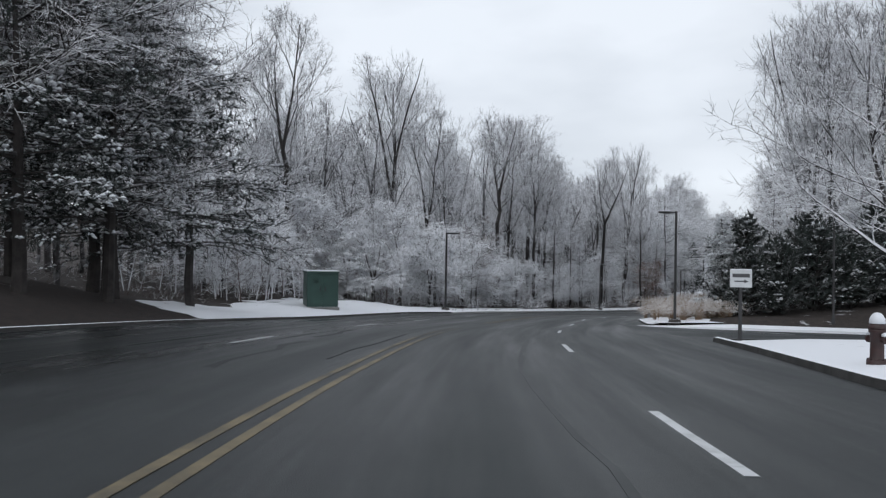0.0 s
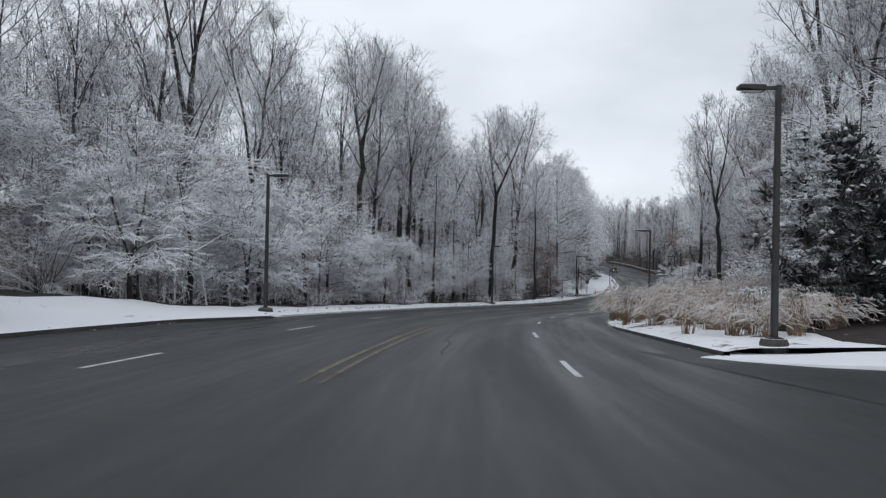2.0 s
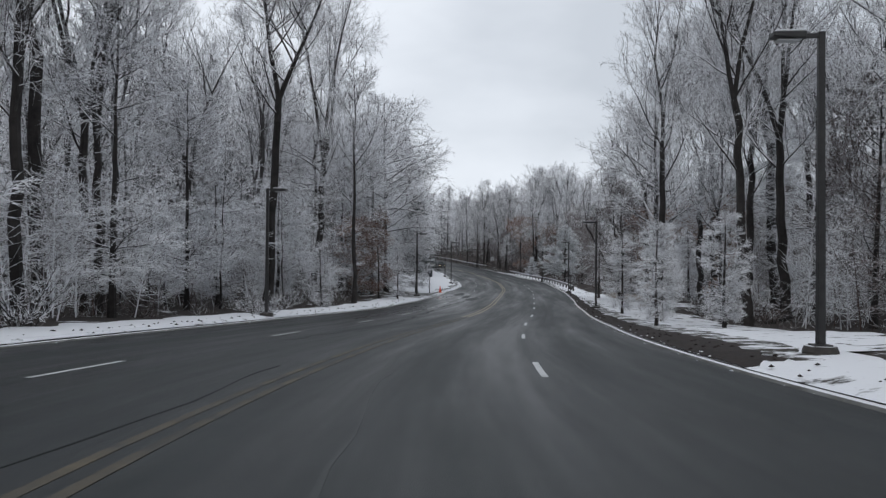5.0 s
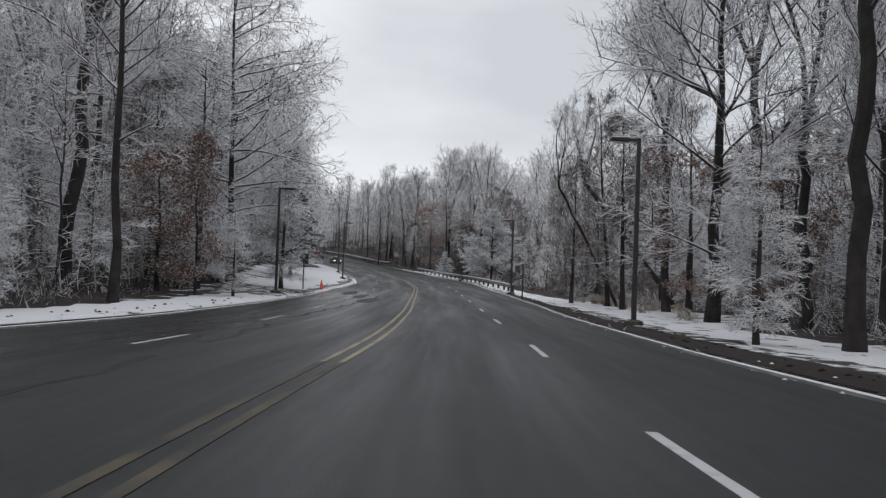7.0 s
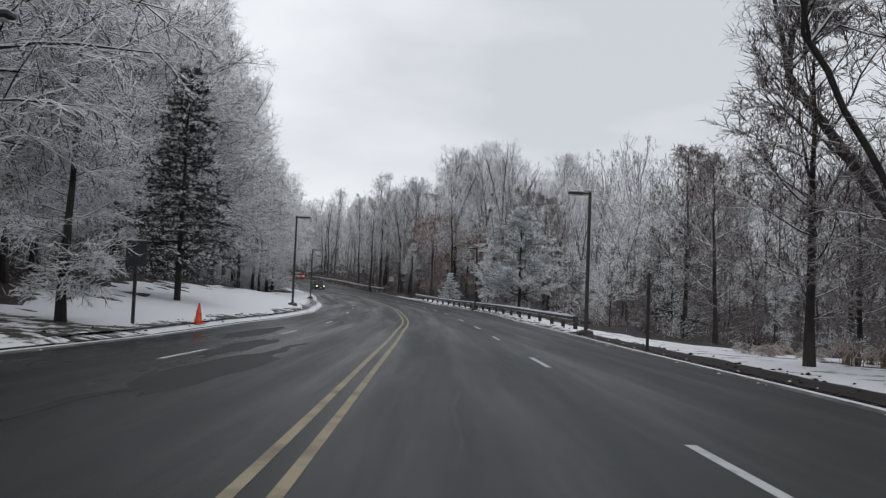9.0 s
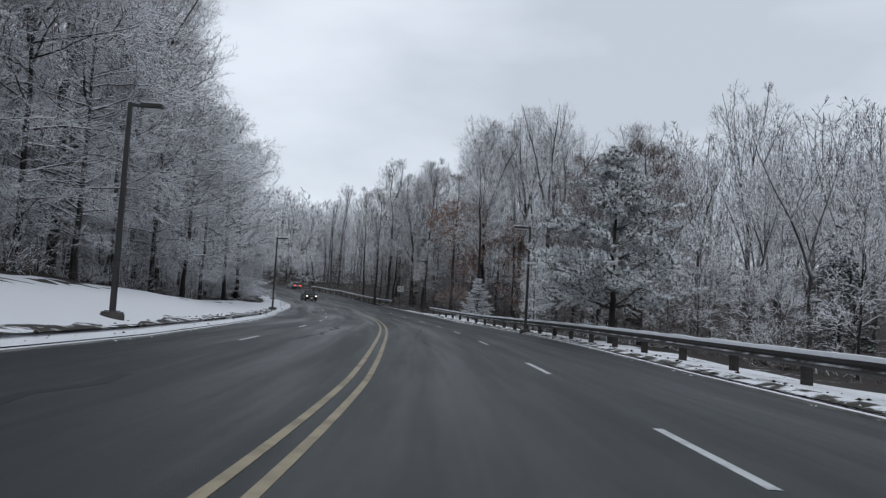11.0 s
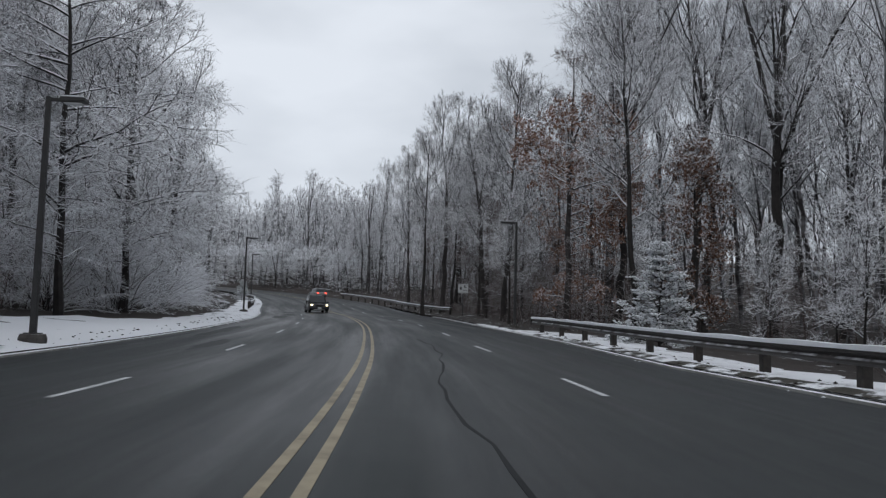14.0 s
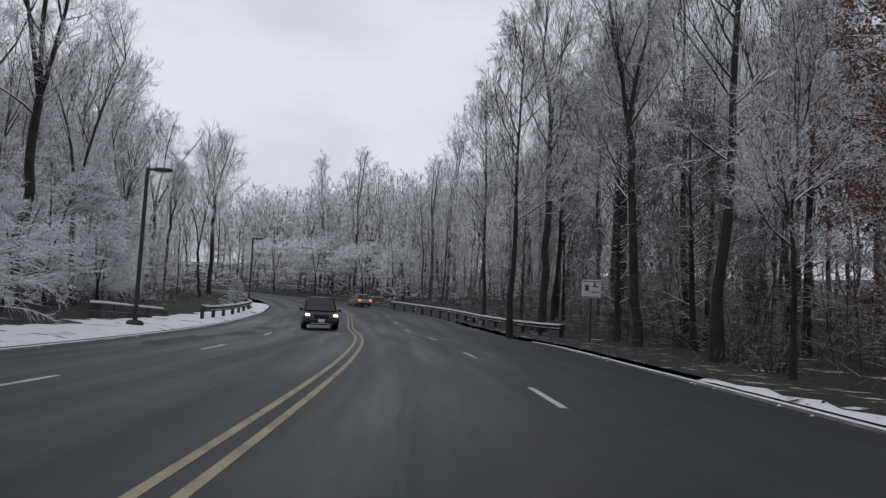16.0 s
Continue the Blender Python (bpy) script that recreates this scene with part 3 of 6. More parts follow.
def verge(name, u0, u1, side, near, far, mat, label, lift=0.03, ragged=0.6, seed=1, cols=7, step=1.0):
    """Ground cover beside the road, from near to far metres past its edge, its outer rim dipping under the ground."""
    rng = random.Random(seed)
    verts, faces = [], []
    us = np.arange(u0, u1 + 0.01, step)
    for n, u in enumerate(us):
        e = float(edge_right(u)) if side > 0 else float(edge_left(u))
        reach = (far(u) if callable(far) else far) + rng.uniform(-ragged, ragged)
        for c in range(cols):
            f = c / (cols - 1)
            o = near + (reach - near) * f
            w = e + side * o
            p = at(u, w)
            z = ground_z(p.x, p.y)
            z += lift * (1 if f < 0.85 else -2.5) * (0.2 if n in (0, len(us) - 1) else 1)
            verts.append((p.x, p.y, z))
    for i in range(len(us) - 1):
        for j in range(cols - 1):
            p = i * cols + j
            q = p + cols
            faces.append((p, p + 1, q + 1, q) if side > 0 else (p, q, q + 1, p + 1))
    ob = new(name, mesh_of(name, verts, faces, mat, True))
    return tagged(ob, label, "verge", kind="structure")


verge("verge", -28, 25.5, 1, 0.16, 14, VERGE_CLEAN, "snow-covered grass island behind a kerb", seed=2)
verge("verge", 47, 64, 1, 0.16, 4.2, VERGE_SNOW, "thin snow on the verge behind the kerb", seed=3)
verge("verge", 63.5, 92, 1, 0.12, 3.0, VERGE_SNOW, "snowy strip at the road's edge", seed=4, lift=0.028)
verge("verge", 91, 178, 1, 0.12, lambda u: float(np.interp(u, [91, 105, 134, 146, 168, 178], [9, 8, 6.0, 12.0, 11.0, 5.0])), VERGE_SNOW, "snowy grass verge with dark tufts", seed=5, lift=0.032)
verge("verge", 177.5, 264, 1, 0.12, 4.2, VERGE_SNOW, "snow under the guard rail", seed=6, lift=0.028)
verge("verge", 263, 275, 1, 0.12, 0.6, VERGE_SNOW, "narrow strip of snow at the road's edge", seed=7, lift=0.04, ragged=0.3, cols=5)
verge("verge_soil", 263, 330, 1, 0.3, 3.4, VERGE_THIN, "brown leaf litter with specks of snow", seed=17, lift=0.03)
verge("verge_soil", 88, 176, 1, 0.12, lambda u: float(np.interp(u, [88, 95, 112, 140, 176], [0.9, 2.1, 1.4, 1.0, 0.8])), MULCH, "strip of dark soil and turf along the kerb", lift=0.05, ragged=0.25, seed=8, cols=5)
verge("verge_soil", 88, 150, 1, 1.0, lambda u: float(np.interp(u, [88, 95, 112, 150], [1.6, 3.4, 2.5, 1.8])), VERGE_MIXED, "turf breaking through the edge of the snow", lift=0.045, ragged=0.5, seed=18, cols=5)
verge("verge_soil", 177, 258, 1, 0.12, 0.7, VERGE_MIXED, "dark soil with snow along the kerb", lift=0.05, ragged=0.2, seed=9, cols=5)
verge("verge", -28, 31, -1, 0.16, 14, MULCH, "dark mulched bank under pines", seed=10, ragged=0.2)
verge("verge", 30, 62, -1, 0.16, lambda u: float(np.interp(u, [30, 40, 52, 62], [4.0, 6.5, 9.0, 4.0])), VERGE_CLEAN, "snowy mound behind the kerb", seed=11, lift=0.035)
verge("verge", 61, 150, -1, 0.12, lambda u: float(np.interp(u, [61, 75, 100, 125, 150], [5.0, 4.2, 3.6, 3.2, 3.6])), VERGE_CLEAN, "snowy strip at the foot of the wood", seed=12, lift=0.03)
verge("verge", 149, 161, -1, 0.12, 7.0, VERGE_MIXED, "brown turf and leaves with broken snow", seed=19, lift=0.032)
verge("verge", 160.5, 262, -1, 0.12, lambda u: float(np.interp(u, [157, 163, 172, 190, 225, 245, 256, 262], [3.6, 6.5, 8.5, 10.5, 10.0, 8.0, 7.0, 4.0])), VERGE_CLEAN, "smooth snowy lawn rising to the wood", seed=13, lift=0.034)
verge("verge", 261, 345, -1, 0.12, 3.2, VERGE_SNOW, "snowy strip at the road's edge", seed=14, lift=0.03)
verge("verge_soil", 156, 240, -1, 0.5, lambda u: 1.1 + 0.5 * math.sin(u * 0.7) * math.sin(u * 0.23), VERGE_MIXED, "broken edge of snow, turf and grit", lift=0.05, ragged=0.4, seed=15, cols=4)
verge("verge_soil", 92, 156, -1, 0.12, 0.5, VERGE_SNOW, "broken edge of snow, turf and grit", lift=0.045, ragged=0.3, seed=16, cols=4)


def side_verge(name, line, away, width, mat, label):
    verts, faces = [], []
    for i, p in enumerate(line):
        d = line[min(i + 1, len(line) - 1)] - line[max(i - 1, 0)]
        n = np.array([-d[1], d[0]]) / np.linalg.norm(d) * away
        low = min(1.0, i / 5)
        for f, h in ((0, 0.0), (0.03, 0.12), (0.18, 0.13), (0.3, 0.16), (0.6, 0.2), (1.0, 0.22), (1.02, -0.3)):
            q = p + n * width * f if f > 0.2 else p + n * f
            verts.append((q[0], q[1], side_z(q[0], q[1]) + h * low - 0.05 * (1 - low)))
    for i in range(len(line) - 1):
        for j in range(6):
            a = i * 7 + j
            faces.append((a, a + 1, a + 8, a + 7) if away < 0 else (a, a + 7, a + 8, a + 1))
    ob = new(name, mesh_of(name, verts, faces, mat))
    return tagged(ob, label, "verge", kind="structure")


side_verge("verge", so[3:], -1, 9.0, VERGE_CLEAN, "snowy lawn along the side road")
side_verge("verge", no, 1, 3.2, VERGE_CLEAN, "snowy strip along the side road")
ob = new("stop_line", mesh_of("stop_line", [(12.9, 40.2, side_z(12.9, 40.2) + 0.006), (13.1, 39.9, side_z(13.1, 39.9) + 0.006), (15.6, 36.0, side_z(15.6, 36.0) + 0.006), (15.3, 35.9, side_z(15.3, 35.9) + 0.006)], [(0, 1, 2, 3)], WHITE_LINE))
tagged(ob, "white stop line across the side road", "road marking", kind="structure")


# ---- street lamps ----
def street_lamp(u, w, height=6.1, xy=None):
    p = at(u, w)
    z = ground_z(p.x, p.y)
    turn = heading(u) + (180 if w < 0 else 0)
    ob = thing("street_lamp", pose(p.x, p.y, z - 0.02, 0, 0, turn), "dark bronze street lamp with a flat head on a square pole", "street lamp", "street lamps along the road")
    part("footing", lathe([(0.33, -0.2), (0.33, 0.10), (0.29, 0.2), (0.0, 0.205)], 14), FOOTING, ob, "dark stained round concrete footing")
    bm = box((0.34, 0.34, 0.03), (0, 0, 0.215), 0.006)
    part("base_plate", bm, BRONZE, ob)
    bm = bmesh.new()
    r0, r1 = 0.075, 0.06
    lo = [bm.verts.new((sx * r0, sy * r0, 0.22)) for sx, sy in ((-1, -1), (1, -1), (1, 1), (-1, 1))]
    hi = [bm.verts.new((sx * r1, sy * r1, height + 0.05)) for sx, sy in ((-1, -1), (1, -1), (1, 1), (-1, 1))]
    for i in range(4):
        bm.faces.new((lo[i], lo[(i + 1) % 4], hi[(i + 1) % 4], hi[i]))
    bm.faces.new(hi)
    bmesh.ops.bevel(bm, geom=[e for e in bm.edges if abs(e.verts[0].co.z - e.verts[1].co.z) > 1], offset=0.015, segments=2, affect="EDGES")
    part("pole", bm, BRONZE, ob)
    part("arm", box((0.34, 0.07, 0.09), (-0.2, 0, height - 0.02), 0.01), BRONZE, ob)
    bm = box((0.62, 0.34, 0.15), (-0.62, 0, height - 0.03), 0.03)
    for v in bm.verts:
        if v.co.x < -0.8:
            v.co.z = height - 0.03 + (v.co.z - height + 0.03) * 0.6 + 0.02
    head = part("lamp_head", bm, BRONZE, ob)
    part("lens", box((0.44, 0.24, 0.02), (-0.62, 0, height - 0.112), 0.004), SIGN_WHITE, head, "pale flat lens")
    part("snow_cap", box((0.56, 0.3, 0.035), (-0.6, 0, height + 0.06), 0.015), SNOW, head, "thin snow lying on the lamp head")
    return ob


for u, w in ((47.6, 9.1), (62.9, -8.3), (90.1, 9.2), (112.2, -8.7), (132.4, 7.9), (153.1, -7.7), (172.9, 7.9), (194.5, -7.4), (217.7, 8.2), (242.0, -8.2), (267.2, 8.7), (289.9, -8.4), (330.0, -8.6)):
    street_lamp(u, w)


# ---- guard rails ----
def rail_section():
    """Half profile of a W-beam, thick: (out, up) pairs."""
    face = [(0.0, -0.155), (0.03, -0.15), (0.08, -0.10), (0.08, -0.06), (0.02, -0.02), (0.02, 0.02), (0.08, 0.06), (0.08, 0.10), (0.03, 0.15), (0.0, 0.155)]
    return face + [(-0.02, 0.155), (-0.02, -0.155)]


def guard_rail(u0, u1, w_of, label, rail_top=0.72, post_gap=3.6):
    start = at(u0, w_of(u0))
    ob = thing("guard_rail", pose(start.x, start.y, ground_z(start.x, start.y)), label, "guard rail")
    inv = ob.matrix_basis.inverted()
    prof = rail_section()
    us = np.arange(u0, u1 + 0.01, 0.9)
    sgn = -1 if w_of(u0) > 0 else 1
    zs = [max(ground_z(*at(u, w_of(u)).xy), float(at(u, 0).z) - 0.05) for u in us]
    zs = np.convolve(np.pad(zs, 4, mode="edge"), np.ones(9) / 9, "valid")
    verts, faces, sverts, sfaces = [], [], [], []
    for n, (u, z) in enumerate(zip(us, zs)):
        for o, h in prof:
            p = at(u, w_of(u) + sgn * (o + 0.11))
            verts.append(inv @ Vector((p.x, p.y, z + rail_top - 0.155 + h)))
        lump = 0.06 + 0.012 * math.sin(u * 2.1) + 0.006 * math.sin(u * 5.3)
        for o, h in ((0.09, 0.115), (0.08, 0.145 + lump), (-0.02, 0.155 + lump), (-0.045, 0.14)):
            p = at(u, w_of(u) + sgn * (o + 0.11))
            sverts.append(inv @ Vector((p.x, p.y, z + rail_top - 0.155 + h)))
    k = len(prof)
    for i in range(len(us) - 1):
        for j in range(k):
            a, b = i * k + j, i * k + (j + 1) % k
            faces.append((a, b, b + k, a + k) if sgn > 0 else (a, a + k, b + k, b))
        for j in range(3):
            a = i * 4 + j
            sfaces.append((a, a + 1, a + 5, a + 4) if sgn > 0 else (a, a + 4, a + 5, a + 1))
    faces += [tuple(range(k)), tuple(range((len(us) - 1) * k, len(us) * k))[::-1]]
    mesh_part("beam", mesh_of("beam", verts, faces, STEEL), ob, "dark weathered steel W-beam")
    mesh_part("snow_cap", mesh_of("snow_cap", sverts, sfaces, SNOW), ob, "line of snow along the beam")
    post_me = None
    for u in np.arange(u0 + 0.4, u1, post_gap):
        z = float(np.interp(u, us, zs))
        p = at(u, w_of(u) - sgn * 0.02)
        if post_me is None:
            bm = box((0.19, 0.2, 1.3), (0, 0, 0.65 - 0.6), 0.012)
            post_me = bpy.data.meshes.new("post")
            bm.to_mesh(post_me)
            bm.free()
            post_me.materials.append(TIMBER)
        po = new("post", post_me)
        po.parent = ob
        po.matrix_basis = inv @ pose(p.x, p.y, z, 0, 0, heading(u))
    for u, d in ((us[0], -1), (us[-1], 1)):
        p = at(u + d * 0.12, w_of(u) + sgn * 0.11)
        e = part("end_cap", box((0.2, 0.3, 0.36), (0, 0, 0), 0.05), STEEL, ob)
        e.matrix_basis = inv @ pose(p.x, p.y, float(np.interp(u, us, zs)) + rail_top - 0.16, 0, 0, heading(u))
    return ob


guard_rail(180.5, 261.5, lambda u: float(np.interp(u, [180, 188, 200, 225, 262], [9.0, 9.2, 9.0, 8.8, 8.5])), "long dark steel guard rail on timber posts, topped with snow")
guard_rail(301.0, 356.0, lambda u: float(np.interp(u, [300, 320, 345, 380], [11.6, 10.2, 9.0, 8.6])), "dark guard rail bending out of sight, topped with snow")
guard_rail(304.5, 333.0, lambda u: float(np.interp(u, [304, 316, 327, 333], [-8.2, -8.0, -8.2, -9.4])), "short dark guard rail on posts beside a culvert, topped with snow")


# ---- green utility box ----
def utility_box():
    x, y = -7.45, 49.8
    z = ground_z(x, y)
    ob = thing("utility_box", pose(x, y, z, 0, 0, 14), "large dark green metal utility cabinet with snow on top", "utility cabinet")
    part("plinth", box((2.0, 3.1, 0.3), (0, 0, 0.0), 0.02), CONCRETE, ob, "low concrete plinth")
    h = 2.0
    part("cabinet_body", box((1.85, 2.95, h), (0, 0, 0.15 + h / 2), 0.03), GREEN, ob)
    part("roof", box((1.97, 3.07, 0.1), (0, 0, 0.15 + h + 0.05), 0.03), GREEN, ob, "overhanging green lid")
    part("snow_cap", box((1.91, 3.0, 0.07), (0, 0, h + 0.27), 0.035), SNOW, ob, "flat layer of snow")
    for sx in (-0.44, 0.44):
        d = part("door", box((0.85, 0.03, h - 0.3), (sx, -1.488, 0.15 + h / 2), 0.012), GREEN, ob)
        part("handle", box((0.05, 0.05, 0.26), (sx - math.copysign(0.29, sx), -1.525, 0.2 + h / 2), 0.012), BRONZE, d, "dark door handle")
    part("side_panel", box((0.03, 2.4, h - 0.4), (0.938, 0, 0.15 + h / 2), 0.012), GREEN, ob)
    for k in range(2):
        part("label_plate", box((0.012, 0.16, 0.22), (0.961, -0.75 + 0.4 * k, 1.65), 0.003), SIGN_WHITE, ob, "small pale sticker")
    for k in range(5):
        part("vent_slat", box((0.3, 0.03, 0.03), (-0.4, -1.515, 1.55 + 0.06 * k), 0.006), GREEN, ob)


utility_box()


# ---- hydrant ----
def hydrant():
    p = at(14.7, 8.88)
    ob = thing("fire_hydrant", pose(p.x, p.y, ground_z(p.x, p.y), 0, 0, 20), "dark red iron fire hydrant capped with snow", "fire hydrant")
    part("barrel", lathe([(0.17, -0.1), (0.17, 0.05), (0.13, 0.07), (0.115, 0.1), (0.11, 0.52), (0.14, 0.54), (0.14, 0.6)], 18), RUST_RED, ob, "", True)
    part("bonnet", lathe([(0.15, 0.6), (0.15, 0.63), (0.12, 0.7), (0.06, 0.76), (0.035, 0.78), (0.035, 0.83)], 18), RUST_RED, ob, "", True)
    part("snow_cap", lathe([(0.13, 0.69), (0.125, 0.77), (0.09, 0.84), (0.05, 0.87), (0.01, 0.88)], 14), SNOW, ob, "rounded cap of snow", True)
    for rz, r, o in ((0, 0.055, 0.19), (180, 0.055, 0.19), (90, 0.075, 0.2)):
        n = part("nozzle", lathe([(r, 0.1), (r, o - 0.03), (r + 0.018, o - 0.03), (r + 0.018, o), (0.02, o), (0.02, o + 0.03)], 12), RUST_RED, ob)
        n.matrix_basis = pose(0, 0, 0.42, 90, 0, rz)
        s = part("snow_lump", lathe([(0.05, 0), (0.06, 0.03), (0.03, 0.06), (0.01, 0.065)], 10), SNOW, n, "lump of snow")
        s.matrix_basis = pose(0, r + 0.004, 0.16, -90, 0, 0)
    for k in range(8):
        b = part("bolt", box((0.03, 0.03, 0.05), (0, 0, 0)), RUST_RED, ob)
        b.matrix_basis = pose(0.145 * math.cos(k * math.pi / 4), 0.145 * math.sin(k * math.pi / 4), 0.06, 0, 0, k * 45)


hydrant()


# ---- signs, cone, posts ----
def sign(x, y, turn, width, height, top, face, label, bars=(), mount="post", post=0.05, back=None):
    z = ground_z(x, y)
    ob = thing("road_sign", pose(x, y, z, 0, 0, turn), label, "road sign")
    part("post", box((post, post * 0.8, top + 0.25), (0, 0.03, top / 2 - 0.125), 0.008), BRONZE, ob)
    panel = part("panel", box((width, 0.02, height), (0, 0, top - height / 2), 0.008), face, ob)
    part("snow_cap", box((width * 0.96, 0.03, 0.03), (0, 0, top + 0.012), 0.01), SNOW, panel, "ridge of snow")
    for bx, bz, bw, bh in bars:
        part("lettering_bar", box((bw, 0.008, bh), (bx, -0.0135, top - height / 2 + bz)), GREY_INK, panel, "unreadable grey lettering")
    return ob


board = sign(8.55, 23.4, 2, 0.64, 0.5, 1.98, SIGN_WHITE, "small white direction sign with a black arrow on a post", ((0, 0.09, 0.5, 0.105), (-0.04, -0.075, 0.3, 0.035)), post=0.09)
bm = bmesh.new()
tip = [bm.verts.new((x, y, 1.655 + z)) for y in (-0.0175, -0.0095) for x, z in ((0.09, 0.05), (0.22, 0.0), (0.09, -0.05))]
bm.faces.new(tip[:3])
bm.faces.new(tip[:2:-1])
for i in range(3):
    bm.faces.new((tip[i], tip[i + 3], tip[(i + 1) % 3 + 3], tip[(i + 1) % 3]))
part("arrow_head", bm, GREY_INK, board, "black arrow head")
p = at(296.5, 11.5)
sign(p.x, p.y, heading(280) - 4, 0.95, 0.85, 3.05, SIGN_WHITE, "white rectangular road sign with a dark border on a post", ((0, 0.37, 0.9, 0.04), (0, -0.38, 0.9, 0.03), (-0.22, 0.05, 0.2, 0.3), (0.2, 0.12, 0.3, 0.06), (0.16, 0.24, 0.1, 0.18), (0.2, -0.14, 0.4, 0.05)), post=0.09)
p = at(162.4, -7.6)
sign(p.x, p.y, heading(162), 0.62, 0.76, 2.5, SIGN_DARK, "dark blank back of a road sign on a post", post=0.09)
p = at(161.7, 7.5)
ob = thing("post", pose(p.x, p.y, ground_z(p.x, p.y), 0, 0, heading(161)), "bare dark sign post in the snow", "post")
part("shaft", box((0.09, 0.03, 2.45), (0, 0, 1.05), 0.006), BRONZE, ob)
part("flange", box((0.03, 0.07, 2.4), (0, 0.04, 1.05), 0.005), BRONZE, ob)

p = at(166.9, -6.9)
cone = thing("traffic_cone", pose(p.x, p.y, ground_z(p.x, p.y), 0, 0, 15), "bright orange traffic cone at the road's edge", "traffic cone")
part("base", box((0.38, 0.38, 0.035), (0, 0, 0.035), 0.012), ORANGE, cone)
part("cone_body", lathe([(0.15, 0.05), (0.135, 0.1), (0.03, 0.72), (0.026, 0.74)], 18), ORANGE, cone, "", True)
part("collar", lathe([(0.105, 0.34), (0.098, 0.38), (0.075, 0.5), (0.07, 0.5)], 18), ORANGE, cone, "faded orange collar", True)


def lantern_post():
    x, y, h = 20.4, 42.6, 5.4
    ob = thing("lantern_post", pose(x, y, ground_z(x, y)), "tall dark post-top lantern among shrubs", "street lamp")
    part("pole", lathe([(0.09, -0.1), (0.09, 0.3), (0.06, 0.4), (0.05, h - 0.1), (0.09, h - 0.05), (0.09, h)], 10), BRONZE, ob)
    part("cage", lathe([(0.13, h), (0.22, h + 0.5), (0.23, h + 0.53), (0.23, h + 0.55)], 6), BRONZE, ob)
    part("roof", lathe([(0.28, h + 0.55), (0.14, h + 0.72), (0.05, h + 0.78), (0.02, h + 0.9)], 6), BRONZE, ob)


lantern_post()


# ---- stone headwall of a culvert ----
def headwall():
    a = at(291.0, -10.2)
    ob = thing("headwall", pose(a.x, a.y, ground_z(a.x, a.y), 0, 0, heading(297)), "low dark stone culvert wall capped with snow", "wall")
    rng = random.Random(4)
    for row in range(3):
        y = 0.0
        while y < 12.0:
            ln = rng.uniform(0.5, 1.1)
            part("stone", box((0.45 + rng.uniform(0, 0.06), ln - 0.02, 0.29), (rng.uniform(-0.03, 0.03), y + ln / 2, -0.1 + 0.3 * row), 0.03), STONE, ob)
            y += ln
    part("snow_cap", box((0.5, 12.0, 0.09), (0, 6.0, 0.695), 0.04), SNOW, ob, "layer of snow along the wall's top")


headwall()


